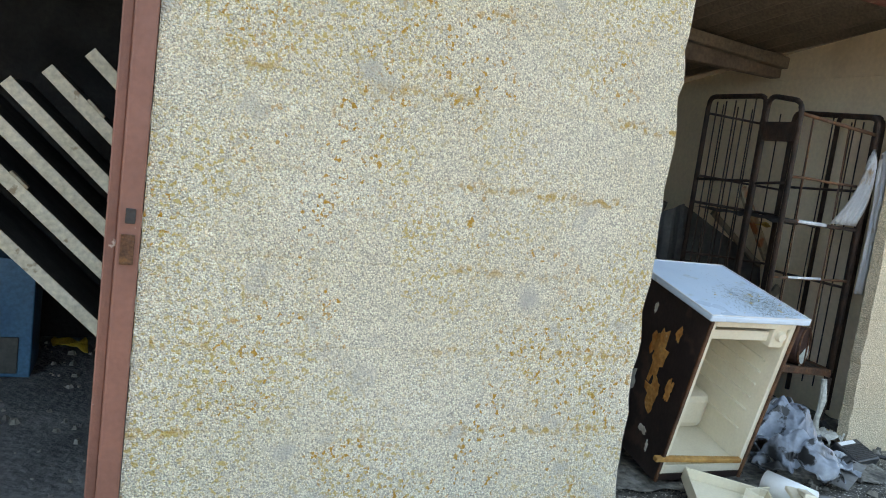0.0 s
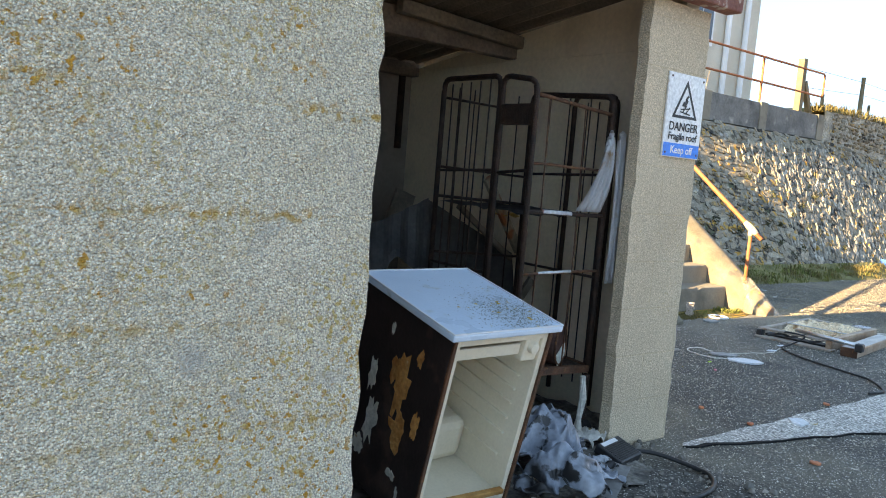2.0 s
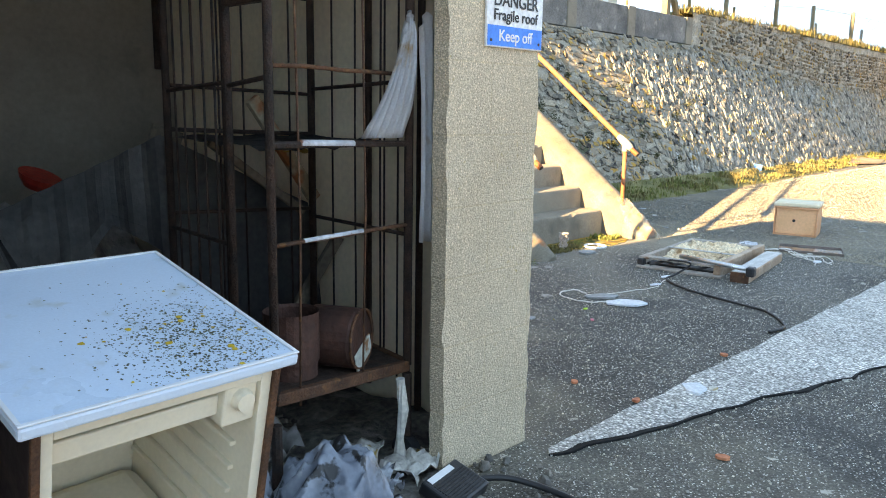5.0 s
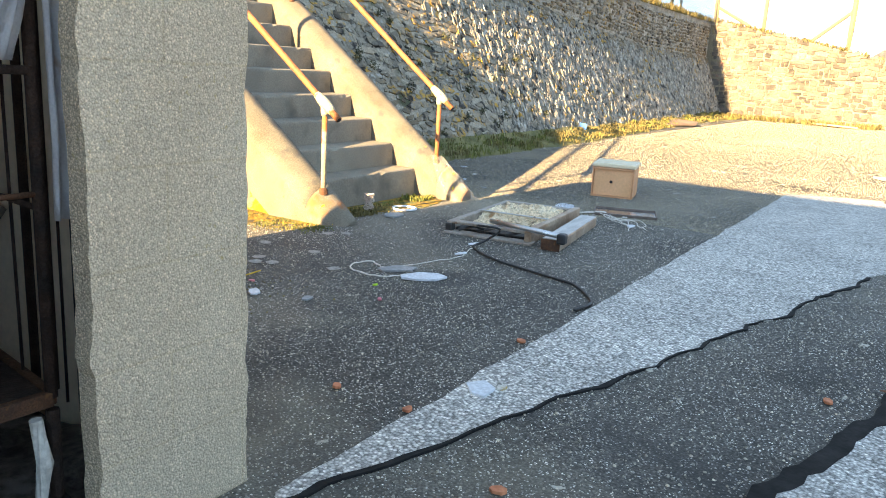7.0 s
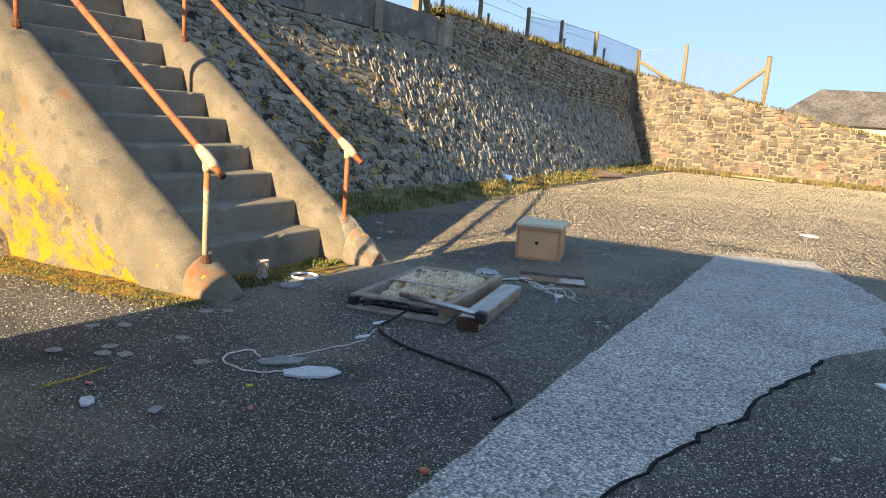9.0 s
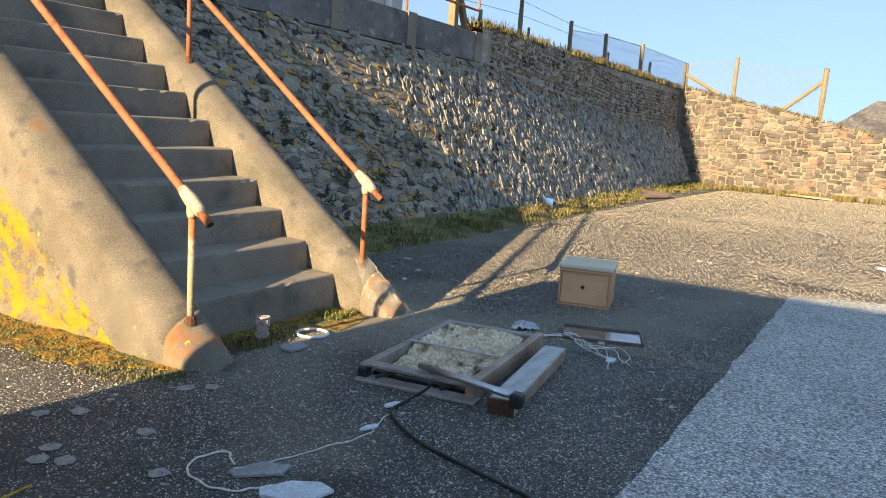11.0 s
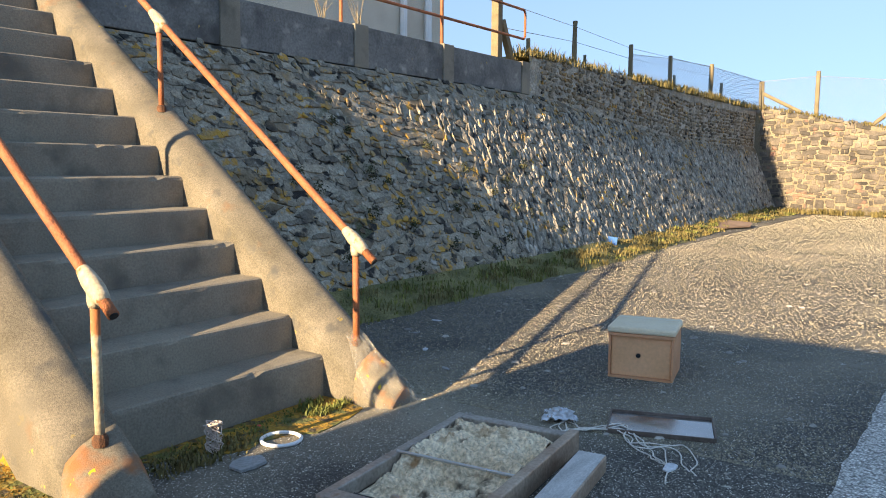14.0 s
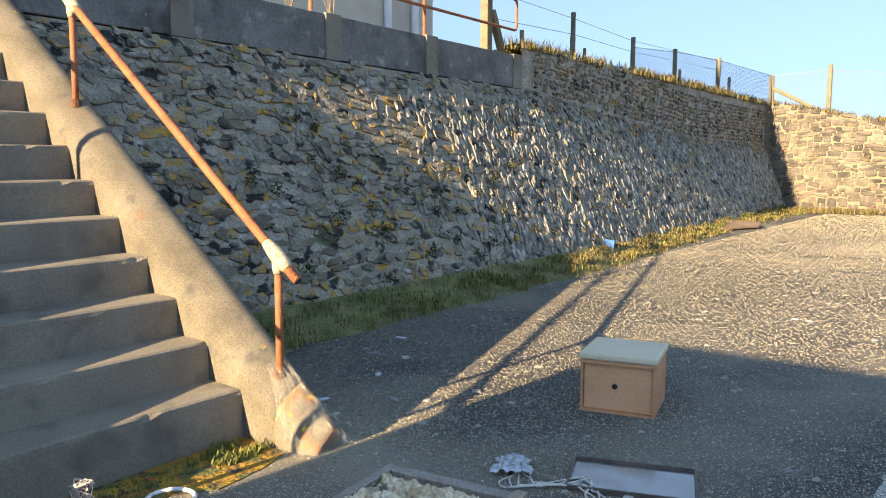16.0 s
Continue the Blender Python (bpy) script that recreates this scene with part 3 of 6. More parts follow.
bm = bmesh.new()
rows = []
for i in range(22):
    f = i / 21
    row = []
    for k in range(40):
        a = k * math.tau / 40
        q = Vector((math.cos(a) * 1.6, math.sin(a) * 1.6, f * 3.5))
        rr = (0.05 + 0.105 * (1 - f) ** 1.2) * (1 + 0.22 * (1 - 2.5 * abs(noise.noise(q * 1.4))) + 0.07 * noise.noise(q * 3))
        row.append(bm.verts.new((8.335 + rr * math.cos(a), 4.70 + 0.28 * f + 0.85 * rr * math.sin(a), max(0.01 + 0.36 * f + 0.03 * noise.noise(q * 2), 0.004))))
    rows.append(row)
for a, b in zip(rows, rows[1:]):
    for k in range(40):
        if noise.noise(Vector((math.cos(k * math.tau / 40) * 1.2, math.sin(k * math.tau / 40) * 1.2, a[0].co.z * 5))) < 0.28:
            bm.faces.new((a[k], a[(k + 1) % 40], b[(k + 1) % 40], b[k]))
ob = part("plastic_bag", bm, bag_mat)
ob.visible_shadow = False
tagged(ob, "torn clear plastic bag wrapped round the curb foot", "bag")

# ---- battered stone retaining wall ----
def wall_line(x):
    """Base y, base z, top y, top z of the battered face at x."""
    f = clamp01((x - 14.0) / 15.0)
    g = clamp01((x - 16.3) / 7.5)
    return 6.62 + 0.95 * f, 0.02 + 0.12 * f, 8.30 - 0.02 * f, 2.52 - 0.52 * g


bm = bmesh.new()
rows = []
for i in range(-30, 156):
    x = 0.2 * i
    by, bz, ty, tz = wall_line(x)
    rows.append([bm.verts.new((x, by + (ty - by) * k / 12 + 0.03 * noise.noise(Vector((x * 2, k * 0.5, 3))), bz + (tz - bz) * k / 12 - 0.05)) for k in range(13)] + [bm.verts.new((x, ty + 0.5, tz - 0.05)), bm.verts.new((x, ty + 0.5, -0.3)), bm.verts.new((x, by, -0.3))])
for a, b in zip(rows, rows[1:]):
    for k in range(len(a)):
        bm.faces.new((a[k], b[k], b[(k + 1) % len(a)], a[(k + 1) % len(a)]))
retaining = tagged(part("wall_retaining", bm, mortar), "battered dark rubble stone retaining wall with orange lichen", "stone wall", kind="structure")

# upright top course beyond the parapet, overgrown
bm = bmesh.new()
rows = []
for i in range(81, 153):
    x = 0.2 * i
    _, _, ty, tz = wall_line(x)
    rows.append([bm.verts.new((x, ty + 0.02 + 0.03 * noise.noise(Vector((x * 3, k * 0.7, 1))), tz - 0.06 + (3.16 + 0.03 * noise.noise(Vector((x * 2, 0, 0))) - tz + 0.06) * k / 6)) for k in range(7)] + [bm.verts.new((x, ty + 0.45, 3.16)), bm.verts.new((x, ty + 0.45, tz - 0.06))])
for a, b in zip(rows, rows[1:]):
    for k in range(9):
        bm.faces.new((a[k], b[k], b[(k + 1) % 9], a[(k + 1) % 9]))
upper_face = surface("overgrown_stone", (0.216, 0.205, 0.173), (0.475, 0.432, 0.356), 4, 1.0, grain=40, grain_amount=0.5, bump=1.0, bump_scale=22, dist=0.04, spots=[((0.432, 0.324, 0.151), 6, 0.6, 0.7)])
tagged(part("wall_upper", bm, upper_face), "upright overgrown top of the retaining wall", "stone wall", kind="structure")

bm = bmesh.new()
rows = []
for i in range(-30, 165):
    x = 0.2 * i
    f = clamp01((x - 16.3) / 0.6)
    top = 2.86 + f * 0.30 + 0.04 * noise.noise(Vector((x, 5, 0)))
    rows.append([bm.verts.new((x, 8.5, top - 0.5)), bm.verts.new((x, 8.52, top)), bm.verts.new((x, 9.2, top + 0.08 * f)), bm.verts.new((x, 70, top + 0.15))])
for a, b in zip(rows, rows[1:]):
    for k in range(3):
        bm.faces.new((a[k], b[k], b[k + 1], a[k + 1]))
tagged(part("terrace", bm, grass_soil), "grassy upper ground behind the retaining wall", "ground", kind="structure")

parapet = thing("parapet", label="low dark parapet of rendered panels between concrete piers", category="parapet", kind="structure")
for a, b in ((8.55, 10.115), (10.365, 12.055), (12.305, 13.85), (14.10, 15.985)):
    part("panel", boxed(a, b, 8.33, 8.45, 2.49, 2.97, bevel=0.01), slate_panel, parapet)
for c in (10.24, 12.18, 13.975, 16.11):
    part("pier", boxed(c - 0.128, c + 0.118, 8.31, 8.47, 2.48, 2.985, bevel=0.01), concrete, parapet)
guard = thing("guard_rail", label="rusty two-bar pipe guard rail on the parapet", category="railing")
for z in (3.35, 3.80):
    part("bar", tube([(9.0, 8.39, z), (15.6, 8.39, z)], 0.02), rail_paint, guard)
for x in (9.9, 11.9, 13.9):
    part("post", tube([(x, 8.39, 2.95), (x, 8.39, 3.82)], 0.022), rail_paint, guard)
part("end_loop", tube(bend([(15.6, 8.39, 3.80), (16.18, 8.39, 3.80), (16.18, 8.39, 3.35), (15.6, 8.39, 3.35)], 0.07), 0.02), rail_paint, guard)
tagged(part("timber_post", boxed(15.62, 15.76, 8.55, 8.68, 2.8, 4.05, bevel=0.012), fence_wood), "weathered square timber post behind the guard rail", "post")
tagged(part("strut", boxed(-0.05, 0.05, -0.05, 0.05, 0, 0.75, pose(16.15, 8.6, 2.95, 0, -28, 0), 0.01), fence_wood), "leaning timber strut against the post", "post")

# ---- upper house ----
house = thing("house", label="grey rendered house on the upper terrace", category="house")
part("wall", boxed(5.0, 16.2, 10.0, 17.0, 2.6, 7.6), render_wall, house)
part("roof", extrude_profile([(9.7, 7.58), (13.5, 9.6), (17.3, 7.58)], 4.8, 16.4), asbestos, house)
for x in (15.0, 15.65):
    part("downpipe", tube([(x, 9.93, 2.8), (x, 9.93, 7.5)], 0.06), white_paint, house, "white downpipe")
w = part("window", boxed(13.7, 14.55, 9.96, 10.05, 4.2, 5.6, bevel=0.01), white_paint, house, "white framed window")
glass = surface("window_glass", (0.05, 0.06, 0.08), (0.06, 0.07, 0.09), 2, 0.08, bump=0)
part("pane", boxed(13.78, 14.10, 9.945, 9.965, 4.28, 5.52), glass, w)
part("pane", boxed(14.15, 14.47, 9.945, 9.965, 4.28, 5.52), glass, w)

# ---- sunlit end wall ----
END_X = 30.2


def end_top(y):
    return 2.30 + 0.21 * (y - 4.0) if y > 4 else max(2.30 + 0.22 * (y - 4.0), 0.75)


bm = bmesh.new()
rows = []
for i in range(120):
    y = 8.4 - 0.25 * i
    rows.append([bm.verts.new(c) for c in ((END_X, y, -0.1), (END_X + 0.05, y, end_top(y)), (END_X + 0.5, y, end_top(y)), (END_X + 0.5, y, -0.1))])
for a, b in zip(rows, rows[1:]):
    for k in range(4):
        bm.faces.new((a[k], b[k], b[(k + 1) % 4], a[(k + 1) % 4]))
end_wall = tagged(part("wall_end", bm, mortar_pale), "sunlit rubble stone boundary wall with mixed stones", "stone wall", kind="structure")

# ---- fence on the wall tops ----
def fence_post(x, y, z0, z1, r, label, brace=None):
    post = thing("fence_post", (x, y, 0), label=label, category="fence post", group="fence posts")
    lean = 0.04 * noise.noise(Vector((x, y, 0)))
    part("stake", tube([(0, 0, z0 - 0.3), (lean * 0.5, lean, (z0 + z1) / 2), (lean, lean * 2, z1 - 0.01), (lean, lean * 2, z1)], [r, r, r * 0.95, r * 0.8], 8), fence_wood, post)
    if brace:
        part("brace", tube([(0, 0, z1 - 0.35), brace], r * 0.7, 8), fence_wood, post)
    return post


FENCE = [(19.73, 9.27, 3.3, 4.26, 0.055), (20.9, 9.6, 3.2, 3.75, 0.035), (22.0, 8.99, 3.2, 4.06, 0.055), (23.9, 8.75, 3.15, 4.02, 0.055), (25.2, 9.1, 3.1, 3.7, 0.04),
         (26.3, 8.5, 3.1, 4.06, 0.06), (27.9, 8.7, 3.1, 3.72, 0.045), (30.55, 6.65, 2.6, 4.2, 0.065)]
for x, y, a, b, r in FENCE:
    fence_post(x, y, a, b, r, "weathered round timber fence post")
fence_post(30.3, 8.15, 3.0, 3.95, 0.08, "stout braced corner fence post", (0.1, -1.1, 3.0))
fence_post(30.5, 4.05, 2.2, 3.88, 0.085, "stout end post braced by a diagonal timber", (0.05, 1.25, 2.45))
fence_post(17.2, 8.9, 3.0, 3.55, 0.04, "short weathered fence stake")
wire_mat = surface("galvanised_wire", (0.30, 0.33, 0.35), (0.40, 0.42, 0.43), 9, 0.6, metal=0.5, bump=0)
bm = bmesh.new()
for pts in ([(15.7, 8.6, 3.9), (19.73, 9.27, 4.15), (22.0, 8.99, 3.98), (26.3, 8.5, 3.98)], [(15.7, 8.6, 3.5), (19.73, 9.27, 3.85), (22.0, 8.99, 3.75), (26.3, 8.5, 3.75)]):
    add_tube(bm, pts, 0.006, 4)
line = [Vector(p) for p in ((22.0, 8.99, 3.2), (23.9, 8.75, 3.12), (26.3, 8.5, 3.1), (30.3, 8.15, 2.98), (30.6, 6.65, 2.78), (30.6, 4.05, 2.32))]
tops = [Vector(p) for p in ((22.0, 8.99, 3.85), (23.9, 8.75, 3.95), (26.3, 8.5, 4.0), (30.3, 8.15, 3.95), (30.6, 6.65, 4.05), (30.6, 4.05, 3.75))]
add_tube(bm, tops, 0.007, 4)
# diamond mesh as crossing slanted wires
for s in range(len(line) - 1):
    a0, a1, b0, b1 = line[s], line[s + 1], tops[s], tops[s + 1]
    n = int((a1 - a0).length / 0.09)
    k = 9
    for i in range(-k, n + k):
        for sgn in (1, -1):
            f0, f1 = i / n, (i + sgn * k) / n
            g0, g1 = 0.0, 1.0
            lo, hi = min(f0, f1), max(f0, f1)
            if hi <= 0 or lo >= 1:
                continue
            def cut(f):
                return (f - f0) / (f1 - f0)
            if f0 < 0: g0 = cut(0.0)
            if f0 > 1: g0 = cut(1.0)
            if f1 < 0: g1 = cut(0.0)
            if f1 > 1: g1 = cut(1.0)
            pt = lambda g: (a0.lerp(a1, f0 + (f1 - f0) * g)).lerp(b0.lerp(b1, f0 + (f1 - f0) * g), g)
            add_tube(bm, [pt(g0), pt(g1)], 0.0042, 3)
tagged(part("fence_wire", bm, wire_mat), "galvanised diamond mesh and plain wires of the fence", "fence", kind="stuff")

# ---- cottage beyond ----
cottage = thing("cottage", (0, 0, 0), label="cream cottage with a grey slate roof beyond the wall", category="house")
cream_wall = surface("cream_wall", (0.442, 0.403, 0.312), (0.52, 0.481, 0.377), 1, 0.9, bump=0.1)
slate_roof = surface("slate_roof", (0.075, 0.07, 0.066), (0.15, 0.14, 0.13), 0.8, 0.8, grain=5, grain_amount=0.5, bump=0.5, bump_scale=4, dist=0.05)
part("wall", boxed(62, 70, -22, 6.2, -0.5, 2.75), cream_wall, cottage)
bm = bmesh.new()
for x, z in ((61.5, 2.65), (66, 5.2), (70.5, 2.65)):
    for y in (-22.4, 6.6):
        bm.verts.new((x, y if x != 66 else (y - 3 if y > 0 else y), z))
bm.verts.ensure_lookup_table()
v = bm.verts
for f in ((0, 1, 3, 2), (2, 3, 5, 4), (0, 2, 4), (1, 5, 3), (0, 4, 5, 1)):
    bm.faces.new([v[i] for i in f])
part("roof", bm, slate_roof, cottage)
part("wing", boxed(57, 62, -9, -1.2, -0.5, 2.9), cream_wall, cottage)
part("wing_roof", extrude_profile([(-9.4, 2.8), (-5.1, 4.6), (-0.8, 2.8)], 56.7, 64), slate_roof, cottage)
w = part("window", boxed(56.93, 57.05, -4.2, -3.2, 1.0, 2.3), white_paint, cottage, "white window")
part("pane", boxed(56.90, 56.935, -4.1, -3.3, 1.1, 2.2), glass, w)

# ---- doorway of the left store ----
doorway = thing("door_frame", label="worn brown painted timber door frame", category="door frame", kind="structure")
part("jamb", boxed(0.006, 0.058, 1.868, 1.99, 0, 2.2, bevel=0.006), door_paint, doorway)
part("stop", boxed(-0.020, 0.006, 1.91, 1.99, 0, 2.2, bevel=0.004), door_paint, doorway)
part("strike_plate", boxed(0.016, 0.046, 1.862, 1.869, 0.86, 0.93, bevel=0.002), rust, doorway, "rusty latch plate")
part("lock_stain", boxed(0.022, 0.044, 1.863, 1.869, 0.955, 0.99, bevel=0.002), charred, doorway, "dark lock hole")
part("head", boxed(-1.6, 0.060, 1.868, 1.99, 2.12, 2.198, bevel=0.006), door_paint, doorway)
part("jamb", boxed(-1.598, -1.53, 1.868, 1.99, 0, 2.12, bevel=0.006), door_paint, doorway)
store_floor = surface("dusty_floor", (0.10, 0.10, 0.10), (0.19, 0.185, 0.18), 3, 0.95, grain=40, grain_amount=0.4, bump=0.7, bump_scale=30, dist=0.02)
tagged(part("floor_store", sheet([(-5, 1.99), (1.355, 1.99), (1.355, 5.08), (-5, 5.08)], 0.012, 0.03), store_floor), "dusty littered concrete floor of the store", "floor", kind="structure")
# near-black ceiling and added partition paint in the shade of the store interior
shade_black = surface("shade_black_backing", (0.02, 0.02, 0.02), (0.05, 0.048, 0.045), 4, 0.95, grain=40, bump=0.4)
tagged(part("ceiling_store", boxed(-5, 1.355, 1.99, 5.08, 2.6, 2.64), shade_black), "store ceiling coloured near black for the interior shade", "ceiling", kind="structure")
tagged(part("partition", boxed(-5, 1.355, 4.3, 4.36, 0.013, 2.59), shade_black), "added near-black partition giving the store its shaded depth", "wall", kind="structure")
panel_edge = surface("cream_panel_edge", (0.52, 0.46, 0.34), (0.62, 0.56, 0.44), 8, 0.6, bump=0.1, spots=[((0.30, 0.22, 0.14), 20, 0.64, 0.7)])
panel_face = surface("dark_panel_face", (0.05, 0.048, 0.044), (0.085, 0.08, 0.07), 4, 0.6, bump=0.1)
# flush doors stacked aslant, seen on their edges
for i, (z, long) in enumerate(((0.42, 0.80), (0.622, 0.86), (0.770, 0.90), (0.920, 0.49), (1.085, 0.33), (1.275, 0.16))):
    leaf = thing("cupboard_door", label="cream-edged cupboard door leaning aslant in a stack", category="cupboard door", group="stack of leaning doors")
    leaf.matrix_world = pose(-0.02, 2.86 + 0.01 * i, z, 0, 43, 0)
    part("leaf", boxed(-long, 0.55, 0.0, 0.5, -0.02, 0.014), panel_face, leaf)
    part("edge", boxed(-long - 0.004, 0.55, -0.006, 0.0, -0.026, 0.018, bevel=0.002), panel_edge, leaf, "cream painted edge")
    if i in (1, 4):
        part("hinge", boxed(-long * 0.55, -long * 0.55 + 0.075, -0.012, 0.03, 0.017, 0.028, bevel=0.003), cream_metal, leaf, "old steel hinge")
blue_paint = surface("blue_paint", (0.02, 0.10, 0.19), (0.04, 0.16, 0.26), 3, 0.5, bump=0.1)
cab = thing("blue_cabinet", (-0.75, 3.62, 0.012), label="blue painted cabinet standing in the dark store", category="cabinet")
part("carcass", boxed(0, 0.42, 0, 0.3, 0, 0.52, bevel=0.006), blue_paint, cab)
# no recess here: a dark plate stands in for the opening's shade
part("front_panel", boxed(0.02, 0.37, -0.012, 0.0, 0.02, 0.18, bevel=0.004), panel_face, cab, "dark plate painted as the shaded lower opening")
yel = surface("yellow_cloth", (0.45, 0.26, 0.02), (0.55, 0.34, 0.03), 6, 0.9, bump=0.5)
crumple("yellow_rag", 0.16, 0.14, 8, 0.05, yel, (-0.20, 3.95, 0.014), 10, "crumpled yellow rag on the store floor", "rag", seed=5)

# ---- sign on the pier ----
sign = thing("warning_sign", (3.555, 2.668, 1.40), label="white and blue danger sign about a fragile roof on the pier", category="sign")
sign_white = surface("sign_white", (0.72, 0.73, 0.73), (0.78, 0.78, 0.78), 5, 0.4, bump=0)
sign_blue = surface("sign_blue", (0.0, 0.20, 0.74), (0.0, 0.22, 0.78), 5, 0.4, bump=0)
sign_black = surface("sign_black", (0.012, 0.012, 0.014), (0.018, 0.018, 0.02), 5, 0.5, bump=0)
part("plate", boxed(0, 0.285, 0, 0.010, 0, 0.39, bevel=0.002), sign_white, sign)
part("blue_band", boxed(0.004, 0.281, -0.0015, 0.0, 0.004, 0.066), sign_blue, sign, "blue lower band")


def lettering(text, size, x, z, material, parent):
    cu = bpy.data.curves.new("letters", "FONT")
    cu.body, cu.size, cu.align_x, cu.extrude, cu.offset = text, size, "CENTER", 0.0006, size * 0.012
    tmp = bpy.data.objects.new("letters", cu)
    me = bpy.data.meshes.new_from_object(tmp)
    bpy.data.objects.remove(tmp)
    me.materials.append(material)
    ob = new("lettering", me)
    ob.parent = parent
    ob.matrix_local = pose(x, -0.0022, z, 90, 0, 0)
    ob["label"] = "printed words " + text
    return ob


lettering("DANGER", 0.056, 0.1425, 0.126, sign_black, sign)
lettering("Fragile roof", 0.048, 0.1425, 0.083, sign_black, sign)
lettering("Keep off", 0.050, 0.1425, 0.020, sign_white, sign)
bm = bmesh.new()
outer, inner = [(0.045, 0.185), (0.24, 0.185), (0.1425, 0.362)], [(0.067, 0.198), (0.218, 0.198), (0.1425, 0.336)]
vo = [[bm.verts.new((x, y, z)) for x, z in outer] for y in (-0.0015, 0.0)]
vi = [[bm.verts.new((x, y, z)) for x, z in inner] for y in (-0.0015, 0.0)]
for k in range(3):
    j = (k + 1) % 3
    bm.faces.new((vo[0][k], vo[0][j], vi[0][j], vi[0][k]))
    bm.faces.new((vo[0][k], vo[0][j], vo[1][j], vo[1][k]))
    bm.faces.new((vi[0][k], vi[0][j], vi[1][j], vi[1][k]))
part("triangle", bm, sign_black, sign, "black warning triangle")
bm = bmesh.new()
for x0, z0, x1, z1, w in ((0.10, 0.215, 0.185, 0.205, 0.003), (0.105, 0.225, 0.18, 0.235, 0.003), (0.12, 0.21, 0.15, 0.245, 0.003), (0.145, 0.206, 0.175, 0.24, 0.003),
                          (0.132, 0.24, 0.152, 0.275, 0.010), (0.14, 0.272, 0.16, 0.292, 0.006), (0.128, 0.262, 0.118, 0.24, 0.005)):
    d = Vector((x1 - x0, 0, z1 - z0))
    n_ = Vector((-d.z, 0, d.x)).normalized() * w
    a, b = Vector((x0, -0.002, z0)), Vector((x1, -0.002, z1))
    bm.faces.new([bm.verts.new(c) for c in (a - n_, b - n_, b + n_, a + n_)])
part("pictogram", bm, sign_black, sign, "black falling pictogram as bars")
for x, z in ((0.02, 0.372), (0.265, 0.372), (0.02, 0.02), (0.265, 0.02)):
    part("screw", tube([(x, -0.003, z), (x, 0.001, z)], 0.005, 8), rust, sign, "rusty screw")

# ---- fridge ----
fridge = thing("fridge", label="doorless dark brown fridge with white top and cream liner, tipped forward", category="fridge")
fridge.matrix_world = pose(2.241, 2.209, 0.737, 13, 0, 1.5)
W, DP, HT = 0.220, 0.50, 0.715
part("side_panel", boxed(-W, -W + 0.012, 0.0, DP, -HT, 0, bevel=0.003), brown_skin, fridge, "dark brown side with peeling rust patches")
part("side_panel", boxed(W - 0.012, W, 0.0, DP, -HT, 0, bevel=0.003), brown_skin, fridge, "dark brown side")
part("back_panel", boxed(-W + 0.012, W - 0.012, DP - 0.012, DP, -HT, 0), brown_skin, fridge)
part("base", boxed(-W + 0.012, W - 0.012, 0.002, DP - 0.012, -HT, -HT + 0.03), brown_skin, fridge)
i0, i1 = -W + 0.035, W - 0.035
for name, a in (("liner_side", (-W + 0.012, i0, 0.003, DP - 0.04, -HT + 0.03, -0.002)), ("liner_side", (i1, W - 0.012, 0.003, DP - 0.04, -HT + 0.03, -0.002)),
                ("liner_back", (i0, i1, DP - 0.05, DP - 0.013, -HT + 0.03, -0.002)), ("liner_floor", (i0, i1, 0.003, DP - 0.05, -HT + 0.031, -HT + 0.07)), ("liner_roof", (i0, i1, 0.003, DP - 0.05, -0.03, -0.002))):
    part(name, boxed(*a, bevel=0.002), white_plastic, fridge, "cream moulded inner liner")
part("rear_hump", boxed(i0, i1, 0.24, DP - 0.05, -HT + 0.07, -HT + 0.24, bevel=0.035), white_plastic, fridge, "moulded hump at the rear of the liner")
for z in (-0.20, -0.255, -0.31, -0.37, -0.43, -0.52):
    part("shelf_rib", boxed(i1 - 0.012, i1 + 0.002, 0.06, DP - 0.06, z - 0.005, z + 0.006, bevel=0.003), white_plastic, fridge)
    part("shelf_rib", boxed(i0 - 0.002, i0 + 0.012, 0.06, DP - 0.06, z - 0.005, z + 0.006, bevel=0.003), white_plastic, fridge)
part("ice_tray", boxed(i0 + 0.005, i1 - 0.07, 0.04, DP - 0.08, -0.088, -0.075, bevel=0.004), white_plastic, fridge, "cream plastic ice box shelf")
part("ice_tray_lip", boxed(i0 + 0.005, i1 - 0.07, 0.03, 0.04, -0.095, -0.055, bevel=0.003), white_plastic, fridge)
th = part("thermostat", boxed(i1 - 0.07, i1 - 0.001, 0.012, 0.16, -0.115, -0.028, bevel=0.005), white_plastic, fridge, "cream thermostat box")
part("knob", tube([(i1 - 0.034, 0.013, -0.062), (i1 - 0.034, 0.002, -0.062), (i1 - 0.034, -0.006, -0.062)], [0.022, 0.021, 0.018], 16), white_plastic, th, "round thermostat knob")
part("sill", boxed(-W, W, -0.012, 0.012, -HT + 0.085, -HT + 0.105, pose(0, 0, 0, 0, 3, 0), 0.004), surface("rusted_sill", (0.30, 0.13, 0.03), (0.45, 0.24, 0.07), 12, 0.8, bump=0.4), fridge, "rust-brown lower door sill")
for x in (-W, W - 0.014):
    part("door_edge", boxed(x, x + 0.014, -0.006, 0.004, -HT, -0.002, bevel=0.002), rust, fridge, "rusted door edge")
# white enamel whose blue tint paints in the skylight falling on it
top_mat = surface("sky_tinted_enamel_top", (0.50, 0.61, 0.73), (0.56, 0.67, 0.78), 3, 0.35, grain=200, grain_amount=0.04, bump=0.1, bump_scale=90,
                  spots=[((0.40, 0.40, 0.33), 9, 0.60, 0.75)])
bm = bmesh.new()
